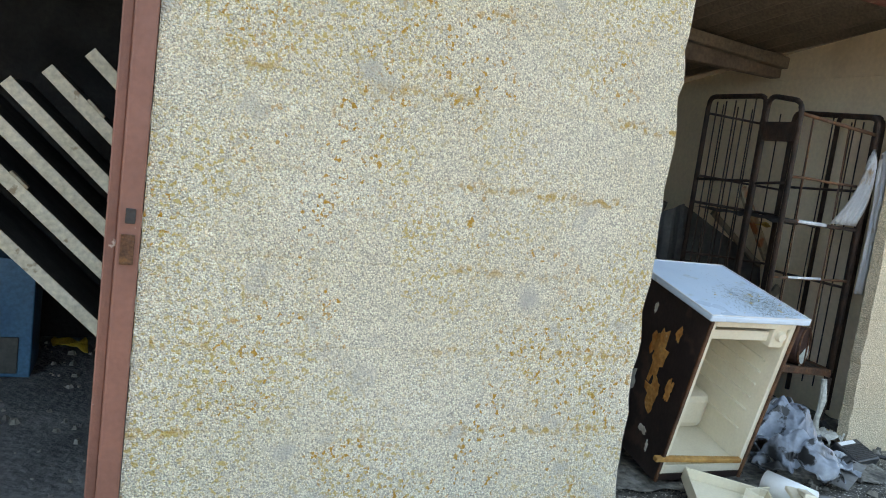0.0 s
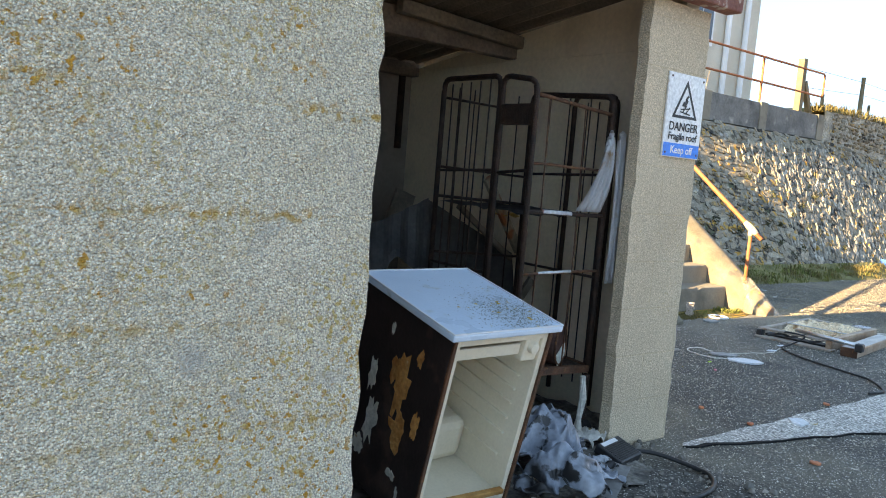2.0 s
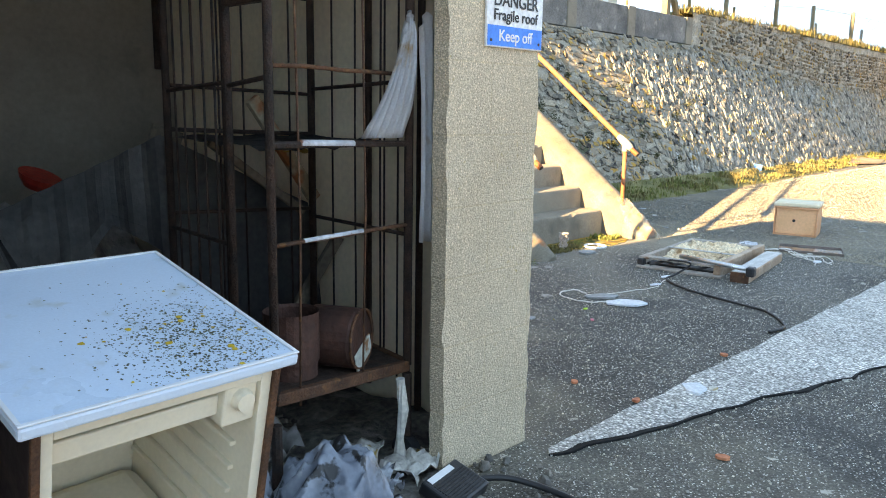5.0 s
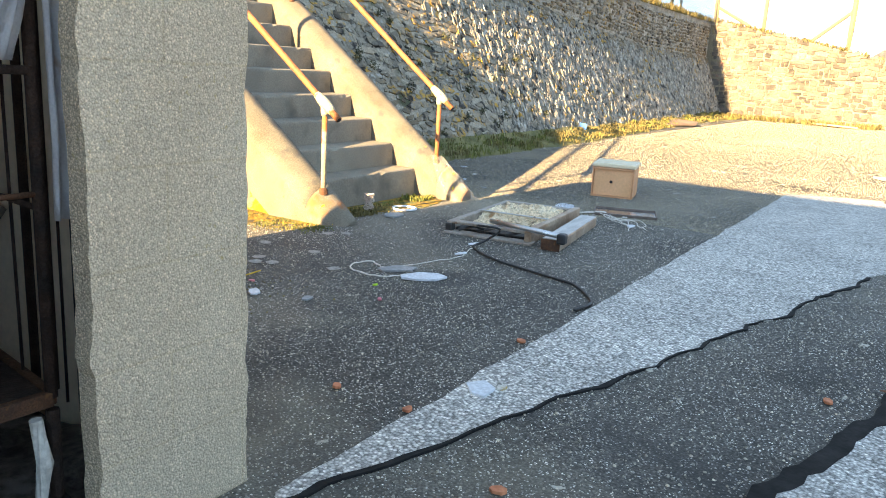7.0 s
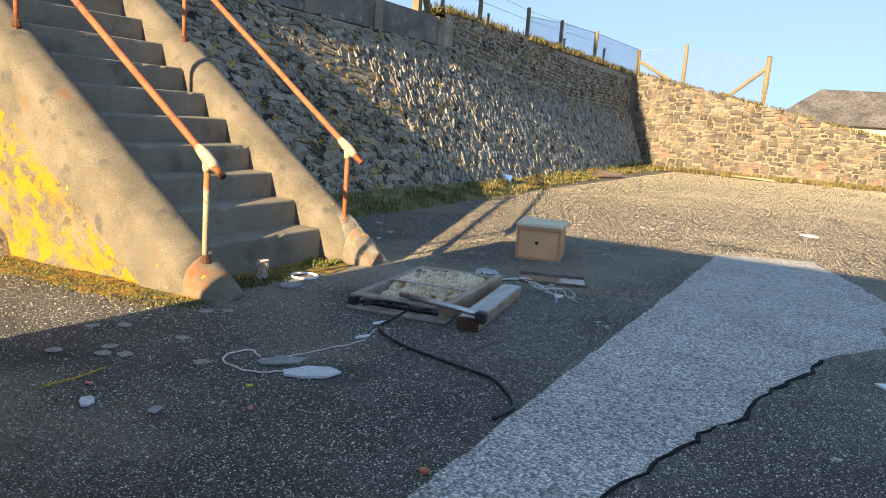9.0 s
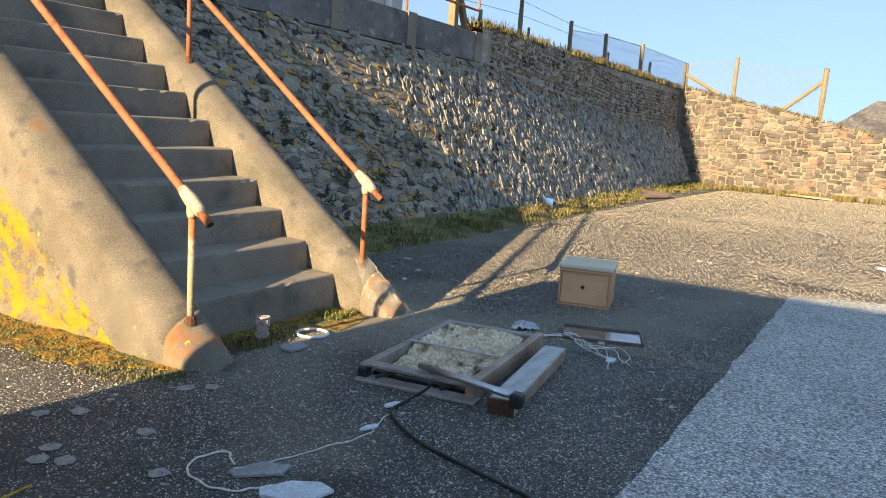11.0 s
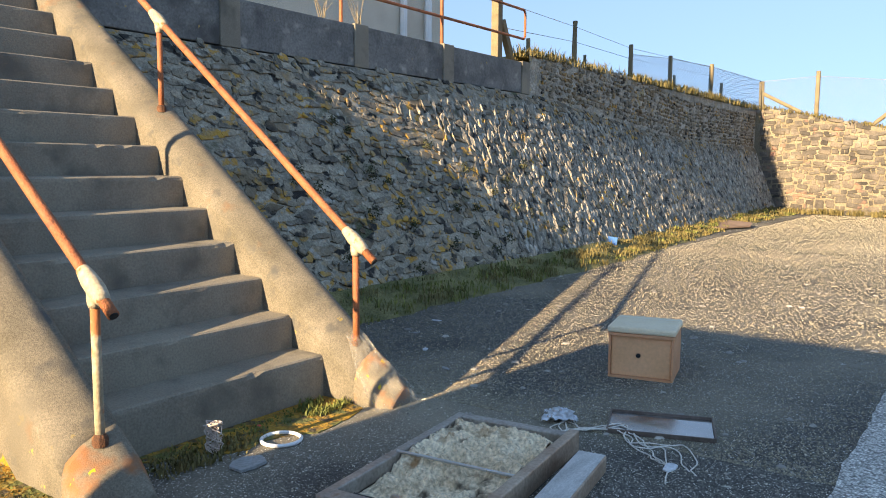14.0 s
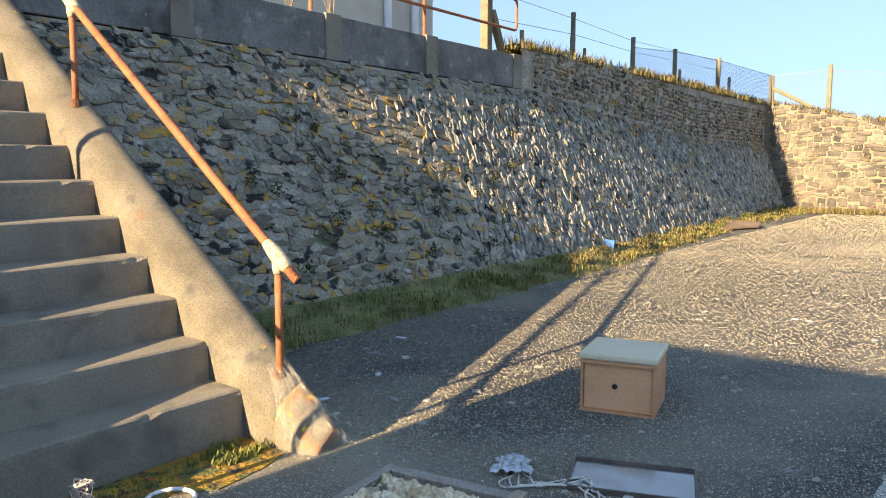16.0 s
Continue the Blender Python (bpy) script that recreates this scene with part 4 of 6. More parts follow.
add_box(bm, -0.245, 0.245, -0.022, 0.515, 0.0, 0.024, None, 0.006)
lid = part("top", bm, top_mat, fridge, "white enamel top tinted blue for sky light, speckled with lichen")
for a in ((-0.245, 0.245, -0.022, -0.014), (-0.245, 0.245, 0.507, 0.515), (-0.245, -0.237, -0.014, 0.507), (0.237, 0.245, -0.014, 0.507)):
    part("rim", boxed(*a, 0.0242, 0.028, bevel=0.0015), white_enamel, lid)

rnd = random.Random(17)
lichen_dark = surface("dark_lichen", (0.06, 0.065, 0.045), (0.14, 0.14, 0.09), 30, 0.95, bump=0.3)
lichen_yellow = surface("yellow_lichen", (0.50, 0.30, 0.02), (0.60, 0.40, 0.04), 40, 0.95, bump=0.5)


def specks(count, spread, size, lift):
    """Small irregular crusts on the fridge top, thickest near its front right corner."""
    bm = bmesh.new()
    for _ in range(count):
        x, y = 0.12 + rnd.gauss(0, spread), 0.10 + rnd.gauss(0, spread * 1.1)
        if abs(x) > 0.235 or not -0.01 < y < 0.48:
            continue
        r = size * (0.35 + rnd.random() ** 2.2)
        bm.faces.new([bm.verts.new((x + r * rnd.uniform(0.6, 1.1) * math.cos(k * math.tau / 7), y + r * rnd.uniform(0.6, 1.1) * math.sin(k * math.tau / 7), lift)) for k in range(7)])
    return bm


tagged(part("lichen_specks", specks(3200, 0.088, 0.0025, 0.0247), lichen_dark, lid, "dark lichen specks"), kind="stuff")
tagged(part("lichen_crusts", specks(60, 0.10, 0.007, 0.0252), lichen_yellow, lid, "yellow lichen crusts"), kind="stuff")


def flaked(y, z, w, h, seed, mat_, label):
    """A ragged bare patch on the fridge's side panel."""
    r = random.Random(seed)
    n = 22
    pts = []
    for k in range(n):
        a = k * math.tau / n
        q = r.uniform(0.55, 1.0) * (0.8 + 0.35 * noise.noise(Vector((math.cos(a) * 1.7, math.sin(a) * 1.7, seed))))
        pts.append((y + w / 2 * q * math.cos(a), z + h / 2 * q * math.sin(a)))
    return part("bare_patch", extrude_profile(pts, -W - 0.0012, -W + 0.002), mat_, fridge, label)


bare_rust = surface("bare_rust", (0.36, 0.13, 0.03), (0.52, 0.25, 0.07), 22, 0.9, bump=0.5, spots=[((0.55, 0.40, 0.22), 14, 0.62, 0.68)])
bare_pale = surface("bare_primer", (0.42, 0.42, 0.38), (0.56, 0.55, 0.48), 16, 0.8, bump=0.3, spots=[((0.40, 0.18, 0.05), 16, 0.62, 0.68)])
for k, a in enumerate(((0.20, -0.26, 0.13, 0.34), (0.17, -0.42, 0.12, 0.20), (0.245, -0.22, 0.08, 0.14), (0.13, -0.13, 0.055, 0.10), (0.085, -0.36, 0.06, 0.15))):
    flaked(*a, k + 1, bare_rust, "orange rust where the casing has flaked")
for k, a in enumerate(((0.36, -0.30, 0.08, 0.20), (0.32, -0.46, 0.10, 0.26), (0.36, -0.58, 0.09, 0.12), (0.15, -0.575, 0.08, 0.05), (0.30, -0.10, 0.03, 0.06), (0.10, -0.62, 0.03, 0.06))):
    flaked(*a, k + 31, bare_pale, "pale primer where the casing has flaked")

# broken plastic drawers at the fridge foot
def drawer(at, rz, rx, w, d, h, label):
    dr = thing("plastic_tray", label=label, category="tray", group="broken plastic trays")
    dr.matrix_world = pose(*at, rx, 8, rz)
    part("bottom", boxed(0, w, 0, d, 0, 0.006), white_plastic, dr)
    for a in ((0, w, 0, 0.006), (0, w, d - 0.006, d), (0, 0.006, 0.006, d - 0.006), (w - 0.006, w, 0.006, d - 0.006)):
        part("side", boxed(*a, 0.006, h, bevel=0.002), white_plastic, dr)
    return dr


drawer((2.02, 2.12, 0.03), -24, 9, 0.34, 0.24, 0.05, "broken cream plastic tray from the fridge on the rubble")
drawer((2.34, 2.00, 0.02), 18, 4, 0.30, 0.18, 0.06, "cracked white plastic tray among the rubble")
for i, (x, y, r, tilt) in enumerate(((2.35, 1.98, 20, 12), (2.42, 2.03, 34, 7), (2.48, 2.06, 28, 16))):
    sl = part("plastic_strip", boxed(-0.17, 0.17, -0.022, 0.022, 0, 0.018, None, 0.006), white_plastic)
    sl.matrix_world = pose(x, y, 0.085 + 0.01 * i, 0, tilt, r + 20)
    tagged(sl, "broken white plastic strip lying on the drawers", "plastic strip", "plastic strips")
part_roll = part("paper_roll", tube([(2.50, 2.28, 0.06), (2.58, 2.10, 0.05)], 0.05, 14), white_paint, smooth=True)
tagged(part_roll, "white cardboard tube lying beside the fridge", "tube")

# ---- bay floor ----
bay_floor = surface("filthy_floor", (0.09, 0.084, 0.074), (0.24, 0.225, 0.195), 5, 0.95, grain=40, grain_amount=0.5, bump=0.8, bump_scale=28, dist=0.03, spots=[((0.30, 0.28, 0.25), 9, 0.60, 0.7), ((0.02, 0.02, 0.02), 5, 0.58, 0.7)])
bm = bmesh.new()
grid = []
for i in range(46):
    x = 1.47 + 2.25 * i / 45
    grid.append([bm.verts.new((x if j > 9 else 1.47 + 1.92 * i / 45, 2.35 + 0.10 * noise.noise(Vector((x * 5, 0, 3))) * clamp01(1 - j / 8) + 2.62 * j / 55, 0.012 + (0.05 * max(0.0, noise.noise(Vector((x * 4, j * 0.2, 1))) + 0.3) + 0.03 * max(0, noise.noise(Vector((x * 11, j * 0.6, 4))))) * clamp01(j / 6))) for j in range(56)])
for a, b in zip(grid, grid[1:]):
    for j in range(55):
        bm.faces.new((a[j], b[j], b[j + 1], a[j + 1]))
tagged(part("floor_bay", bm, bay_floor), "dirty debris-strewn floor of the open bay", "floor", kind="structure")

# ---- roll cages ----
def rod(parent, pts, r, mat_, name="bar", sides=8, label=""):
    return part(name, tube(pts, r, sides), mat_, parent, label, smooth=True)


cage = thing("roll_cage", label="rusty roll cage with bent wires and one shelf", category="roll cage")
BZ = 0.36
A, B, C, D_ = Vector((2.83, 2.78, 0)), Vector((3.395, 2.845, 0)), Vector((2.97, 3.60, 0)), Vector((3.52, 3.52, 0))
E1, E2 = Vector((2.862, 3.03, 0)), Vector((2.872, 3.055, 0))
up = lambda p, z: (p.x, p.y, z)
rod(cage, bend([up(A, BZ + 0.045), up(A, 1.655), up(E1, 1.69), up(E1, BZ + 0.03)], 0.06), 0.0125, rust_dark, "side_hoop")
rod(cage, [up(A, BZ + 0.045), up(A, 1.56)], 0.0115, rust, "post")
rod(cage, bend([up(E2, BZ), up(E2, 1.69), up(C, 1.71), up(C, BZ)], 0.06), 0.0135, rust_dark, "side_hoop")
rod(cage, bend([up(B, BZ), up(B, 1.655), up(D_, 1.70), up(D_, BZ)], 0.06), 0.0145, rust_dark, "side_hoop")
rod(cage, [up(B + Vector((0.03, 0.035, 0)), BZ), up(B + Vector((0.03, 0.035, 0)), 1.66)], 0.011, rust_dark, "post")
part("name_plate", boxed(2.832, 2.858, 2.80, 3.0, 1.47, 1.56, bevel=0.002), rust_dark, cage, "dark steel plate")
for z, mat_, r in ((1.60, rust, 0.009), (1.31, rust, 0.0065), (0.835, rust, 0.0065)):
    n = 6
    rod(cage, [up(A.lerp(B, i / n), z + 0.004 * noise.noise(Vector((z * 5, i, 2))) - (0.03 * i / n if z > 1.5 else 0)) for i in range(n + 1)], r, mat_)
white_strip = surface("worn_white_bar", (0.45, 0.47, 0.50), (0.58, 0.60, 0.62), 12, 0.6, bump=0.3, spots=[((0.2, 0.08, 0.04), 16, 0.55, 0.6)])
rod(cage, [up(A.lerp(B, 0.2), 0.837), up(A.lerp(B, 0.62), 0.838)], 0.0072, white_strip, "bar", label="bar with flaking white paint")
for p, q, zs in ((E2, C, (1.27, 0.80)), (B, D_, (1.29, 0.80)), (C, D_, (1.27, 0.83, 1.62)), (A, E1, (1.28,))):
    for z in zs:
        rod(cage, [up(p, z), up(q, z - 0.02)], 0.007, rust_dark)
for p, q, n in ((E2, C, 6), (B, D_, 4), (C, D_, 6)):
    for i in range(1, n):
        c = p.lerp(q, i / n)
        rod(cage, [up(c, BZ), up(c + Vector((0.008 * noise.noise(Vector((i, p.x, 3))), 0, 0)), 1.0), up(c, 1.68)], 0.0038, rust_dark, "wire", 6)
for f, bow in ((0.16, 0.01), (0.44, -0.015), (0.62, 0.012)):
    c = A.lerp(B, f)
    if f < 0.3 or f > 0.6:
        rod(cage, [up(c, BZ), up(c + Vector((bow, 0, 0)), 0.9), up(c, 1.59)], 0.0033, rust, "wire", 6)
for p, q in ((A, B), (B, D_), (D_, C), (C, A)):
    d = (q - p)
    ang = math.degrees(math.atan2(d.y, d.x))
    rise = math.degrees(math.atan2(0.083 * (q.x - p.x), d.length))
    part("base_rail", boxed(0, d.length, -0.012, 0.012, -0.018, 0.018, pose(p.x, p.y, BZ + 0.083 * (3.36 - p.x), 0, rise, ang), 0.003), rust, cage)
bm = sheet([(p.x, p.y) for p in (A, B, D_, C)], BZ + 0.012, 0.012)
for v_ in bm.verts:
    v_.co.z += 0.083 * (3.36 - v_.co.x)
part("base_tray", bm, rust_dark, cage)
for p in (A, B, C, D_):
    part("castor_leg", tube([up(p, BZ - 0.03), up(p, 0.11)], 0.016, 8), rust_dark, cage)
    part("castor", tube([(p.x - 0.018, p.y, 0.055), (p.x + 0.018, p.y, 0.055)], 0.054, 14), black_plastic, cage, "black castor wheel")
part("shelf_rail", tube([up(A, 1.105), up(B, 1.095)], 0.010, 6), rust_dark, cage)
part("shelf_rail", tube([up(C, 1.12), up(D_, 1.10)], 0.008, 6), rust_dark, cage)
rod(cage, [up(A.lerp(B, 0.18), 1.107), up(A.lerp(B, 0.55), 1.101)], 0.0108, white_strip, "shelf_edge", label="shelf edge with flaking white paint")
bm = bmesh.new()
g2 = []
for i in range(13):
    f = i / 12
    g2.append([bm.verts.new((*(A.lerp(B, f).lerp(C.lerp(D_, f), j / 12)).to_2d(), 1.095 + 0.018 * noise.noise(Vector((i * 0.7, j * 0.7, 6))))) for j in range(13)])
for a, b in zip(g2, g2[1:]):
    for j in range(12):
        bm.faces.new((a[j], b[j], b[j + 1], a[j + 1]))
bmesh.ops.solidify(bm, geom=bm.faces[:], thickness=0.012)
part("shelf", bm, charred, cage, "charred sagging shelf")

# second cage folded behind, against the side wall
cage2 = thing("roll_cage", label="second dark rusty cage frame behind the first", category="roll cage")
rod(cage2, bend([(3.56, 2.96, 0.12), (3.56, 2.96, 1.68), (3.62, 3.3, 1.70), (3.62, 3.3, 0.12)], 0.06), 0.013, rust_dark, "side_hoop")
for y in (3.03, 3.11, 3.2):
    rod(cage2, [(3.57 + (y - 2.96) * 0.17, y, 0.2), (3.57 + (y - 2.96) * 0.17, y, 1.66)], 0.004, rust_dark, "wire", 6)

# hung cloth
cloth_mat = surface("dirty_cloth", (0.598, 0.609, 0.632), (0.759, 0.77, 0.782), 6, 0.95, grain=150, grain_amount=0.08, bump=0.2, spots=[((0.437, 0.253, 0.092), 6, 0.64, 0.72)])


def hanging_cloth(top, low, w_top, w_low, folds, label, belly=0.03):
    bm = bmesh.new()
    rows = []
    n = 26
    for i in range(13):
        f = i / 12
        c = Vector(top).lerp(Vector(low), f)
        w = w_top + (w_low - w_top) * f ** 0.8
        row = []
        for k in range(n + 1):
            s = k / n - 0.5
            off = 0.012 * math.sin(k / n * folds * math.tau) + 0.006 * noise.noise(Vector((k * 0.5, i * 0.4, folds)))
            row.append(bm.verts.new((c.x + s * w, c.y - off - belly * math.sin(f * 3.1), c.z - 0.05 * abs(s) * 2 * (1 - f))))
        rows.append(row)
    for a, b in zip(rows, rows[1:]):
        for k in range(n):
            bm.faces.new((a[k], a[k + 1], b[k + 1], b[k]))
    bmesh.ops.solidify(bm, geom=bm.faces[:], thickness=0.003)
    return tagged(part("cloth", bm, cloth_mat, smooth=True), label, "cloth", "cloths hung on the cage")


hanging_cloth((3.365, 2.815, 1.50), (3.255, 2.815, 1.115), 0.035, 0.17, 5, "dirty white cloth bunched over the cage shelf")
hanging_cloth((3.425, 2.80, 1.50), (3.43, 2.80, 0.78), 0.07, 0.06, 2, "stained strip of white cloth hanging down the cage", 0.01)

# contents of the bay: leaning dark sheet, boards, bucket, tins
dark_sheet = surface("sooty_sheet", (0.056, 0.0576, 0.0592), (0.12, 0.12, 0.117), 4, 0.6, grain=40, bump=0.3)
grey_sheet = surface("grey_sheet", (0.13, 0.13, 0.13), (0.20, 0.20, 0.195), 3, 0.8, grain=30, bump=0.3)


def curved_sheet(name, w, h, bow, mat_, m, label, category):
    bm = bmesh.new()
    rows = [[bm.verts.new((w * (i / 14 - 0.5), bow * (1 - (2 * i / 14 - 1) ** 2) + 0.015 * noise.noise(Vector((i * 0.6, j * 0.6, w))), h * j / 10)) for j in range(11)] for i in range(15)]
    for a, b in zip(rows, rows[1:]):
        for j in range(10):
            bm.faces.new((a[j], b[j], b[j + 1], a[j + 1]))
    bmesh.ops.solidify(bm, geom=bm.faces[:], thickness=0.006)
    ob = part(name, bm, mat_, smooth=True)
    ob.matrix_world = m
    return tagged(ob, label, category)


def upright_panel(name, outline, y, lean, thick, mat_, label, ribs=0.0):
    """A leaning sheet with the outline (x, z), bowed and ribbed along its width."""
    bm = bmesh.new()
    xs = [p[0] for p in outline]
    n = 30
    top, low = [], []

    def span(x):
        zs = []
        for (xa, za), (xb, zb) in zip(outline, outline[1:] + outline[:1]):
            if xa != xb and min(xa, xb) - 1e-6 <= x <= max(xa, xb) + 1e-6:
                zs.append(za + (zb - za) * (x - xa) / (xb - xa))
        return min(zs), max(zs)

    rows = []
    for i in range(n + 1):
        x = min(xs) + (max(xs) - min(xs)) * i / n
        a, b = span(x)
        wave = ribs * math.sin(x * 60)
        rows.append([bm.verts.new((x, y + wave + lean * (a + (b - a) * j / 6) + 0.02 * noise.noise(Vector((x * 4, j * 0.5, y))), a + (b - a) * j / 6)) for j in range(7)])
    for a, b in zip(rows, rows[1:]):
        for j in range(6):
            bm.faces.new((a[j], b[j], b[j + 1], a[j + 1]))
    bmesh.ops.solidify(bm, geom=bm.faces[:], thickness=thick)
    return tagged(part(name, bm, mat_), label, "metal sheet")


upright_panel("metal_sheet", [(2.99, 1.10), (3.64, 0.80), (3.70, 0.06), (2.95, 0.06)], 3.66, 0.05, 0.008, dark_sheet, "sooty dark metal sheet leaning behind the cage")
upright_panel("metal_sheet", [(2.40, 0.86), (2.98, 1.10), (3.00, 0.66), (2.78, 0.80), (2.5, 0.5)], 3.60, 0.06, 0.006, dark_sheet, "torn dark corrugated sheet slumped over the rubbish", 0.008)
foam = surface("yellow_foam", (0.42, 0.27, 0.05), (0.55, 0.38, 0.10), 9, 0.9, bump=0.5)
crumple("foam_block", 0.14, 0.10, 10, 0.03, foam, (3.50, 3.62, 1.00), 20, "torn yellow foam lodged behind the shelf", "foam", seed=9)
curved_sheet("cardboard", 0.5, 0.5, 0.02, surface("grey_card", (0.22, 0.20, 0.18), (0.30, 0.28, 0.25), 3, 0.9, bump=0.2), pose(2.62, 4.2, 0.62, -62, 10, 30), "grey cardboard flap lying on the rubbish", "cardboard")
for x, y, z, rx, ry, rz, ln, w, lab in ((3.45, 3.60, 1.03, 0, -37, 4, 0.50, 0.055, "off-white painted batten leaning across the cage"), (3.56, 3.58, 0.50, 0, 39, 0, 0.44, 0.05, "grey timber batten leaning in the cage"),
                                        (3.42, 4.6, 0.9, 0, 18, 0, 0.4, 0.16, "grey board leaning at the rear wall"), (3.33, 3.60, 0.93, 0, -55, 0, 0.5, 0.03, "splintered pale lath leaning inside the cage")):
    ob = part("board", boxed(-w / 2, w / 2, -0.012, 0.012, -ln / 2, ln / 2, None, 0.003), post_paint if "off-white" in lab else wood_old)
    ob.matrix_world = pose(x, y, z, rx, ry, rz)
    tagged(ob, lab, "board")
old_tin = surface("old_rusted_tin", (0.035, 0.016, 0.012), (0.085, 0.035, 0.024), 9, 0.7, metal=0.2, bump=0.4)
plaster_scrap = surface("torn_label", (0.42, 0.45, 0.40), (0.55, 0.56, 0.50), 12, 0.8, bump=0.4, spots=[((0.25, 0.12, 0.05), 14, 0.52, 0.58)])
bucket = thing("bucket", (2.985, 2.92, BZ + 0.046), label="rusty straight-sided tin bucket on the cage tray", category="bucket")
bm = bmesh.new()
add_tube(bm, [(0, 0, 0), (0, 0, 0.19), (0, 0, 0.20)], [0.078, 0.081, 0.084], 24)
top_f = max(bm.faces, key=lambda f: f.calc_center_median().z)
r = bmesh.ops.inset_individual(bm, faces=[top_f], thickness=0.006)
bmesh.ops.translate(bm, verts=top_f.verts, vec=(0, 0, -0.15))
part("wall", bm, old_tin, bucket, smooth=False)
tin = thing("paint_tin", label="rusty dented tin lying on its side in the cage", category="tin")
tin.matrix_world = pose(3.165, 2.93, BZ + 0.127, 90, 0, 28)
part("drum", tube([(0, 0, -0.08), (0, 0, -0.075), (0, 0, 0.07), (0, 0, 0.08)], [0.092, 0.097, 0.097, 0.092], 22), old_tin, tin)
part("rim", tube([(0.094 * math.cos(k * math.tau / 24), 0.094 * math.sin(k * math.tau / 24), 0.085) for k in range(24)], 0.005, 6, True), rust, tin, "bent rusty rim")
part("torn_label", boxed(-0.07, 0.06, -0.085, -0.02, 0.0815, 0.088, pose(0, 0, 0, 0, 0, 20), 0.003), plaster_scrap, tin, "torn pale label on the lid")
# black burnt appliance left of the fridge, and the rubbish behind it
burnt = thing("burnt_appliance", (1.60, 2.72, 0.02), 6, "burnt black appliance carcass beside the fridge", "appliance")
part("carcass", boxed(0, 0.42, 0, 0.5, 0, 0.80, bevel=0.05), charred, burnt)
part("side_plate", boxed(0.40, 0.428, 0.06, 0.44, 0.10, 0.70, bevel=0.012), dark_sheet, burnt)
red = surface("red_plastic", (0.40, 0.03, 0.02), (0.5, 0.05, 0.03), 6, 0.5, bump=0.1)
bm = bmesh.new()
add_tube(bm, [(0, 0, 0), (0, 0, 0.03), (0, 0, 0.055)], [0.05, 0.075, 0.085], 20)
ob = tagged(part("red_bowl", bm, red), "red plastic bowl on the rubbish", "bowl")
ob.matrix_world = pose(2.82, 4.45, 0.86, 20, 15, 0)
rubbish = surface("grey_rubbish", (0.16, 0.155, 0.15), (0.34, 0.33, 0.32), 6, 0.9, grain=30, grain_amount=0.3, bump=0.5, spots=[((0.05, 0.045, 0.04), 7, 0.55, 0.66), ((0.42, 0.38, 0.30), 12, 0.62, 0.68)])
crumple("rubbish_heap", 1.9, 1.2, 42, 0.16, rubbish, (2.6, 4.35, 0.02), 0, "heap of grey rubbish at the rear of the bay", "rubbish", kind="stuff", seed=2, scale=3.2, droop=lambda a, b: 0.55 * max(0.0, 1 - 3.2 * (a * a + b * b)))
crumple("rubbish_heap", 0.85, 0.6, 26, 0.09, rubbish, (2.72, 3.2, 0.02), 12, "scraps of paper and rags heaped behind the fridge", "rubbish", kind="stuff", seed=21, scale=7, droop=lambda a, b: 0.3 * max(0.0, 1 - 4 * (a * a + b * b)))
ash_sheet = surface("scorched_plastic", (0.166, 0.195, 0.239), (0.312, 0.351, 0.399), 5, 0.42, grain=40, grain_amount=0.2, bump=0.3, bump_scale=25, dist=0.006, spots=[((0.0146, 0.0146, 0.0156), 13, 0.56, 0.61), ((0.488, 0.507, 0.527), 12, 0.64, 0.7), ((0.0117, 0.0117, 0.0117), 3.2, 0.54, 0.60)])
crumple("scorched_sheeting", 0.62, 0.52, 54, 0.075, ash_sheet, (2.90, 2.64, 0.01), 20, "crumpled blue-grey plastic sheeting scorched black", "plastic sheet", seed=3, scale=8, edge=0.7, droop=lambda a, b: 0.16 * max(0.0, 1 - 4.5 * (a * a + b * b)))
crumple("scorched_sheeting", 0.5, 0.34, 46, 0.065, ash_sheet, (2.76, 2.36, 0.01), -30, "torn blue-grey sheeting with burnt edges", "plastic sheet", seed=8, scale=8, edge=0.7, droop=lambda a, b: 0.12 * max(0.0, 1 - 4.5 * (a * a + b * b)))
crumple("scorched_sheeting", 0.46, 0.40, 50, 0.07, ash_sheet, (2.66, 2.86, 0.02), 50, "bunched grey plastic film heaped against the cage", "plastic sheet", seed=13, scale=9, droop=lambda a, b: 0.46 * max(0.0, 1 - 5 * (a * a + b * b)))
for k, (x, y, w, h, rz, z) in enumerate(((3.06, 2.62, 0.22, 0.14, 20, 0.10), (2.98, 2.42, 0.26, 0.12, -40, 0.04), (2.86, 2.30, 0.18, 0.12, 70, 0.03), (3.10, 2.46, 0.16, 0.10, 100, 0.03), (2.70, 2.62, 0.20, 0.16, 10, 0.16), (2.62, 2.40, 0.16, 0.12, 60, 0.10), (3.16, 2.72, 0.14, 0.10, 140, 0.06))):
    crumple("film_scrap", w * 1.15, h * 1.15, 26, 0.05, ash_sheet if k % 3 else surface("pale_film", (0.30, 0.33, 0.37), (0.42, 0.45, 0.48), 9, 0.5, bump=0.3, spots=[((0.03, 0.03, 0.03), 14, 0.56, 0.6)]), (x, y, z * 0.3), rz, "torn scrap of burnt plastic film in the debris", "plastic film", seed=60 + k, scale=13, edge=0.8)
rnd = random.Random(23)
verts, faces = [], []


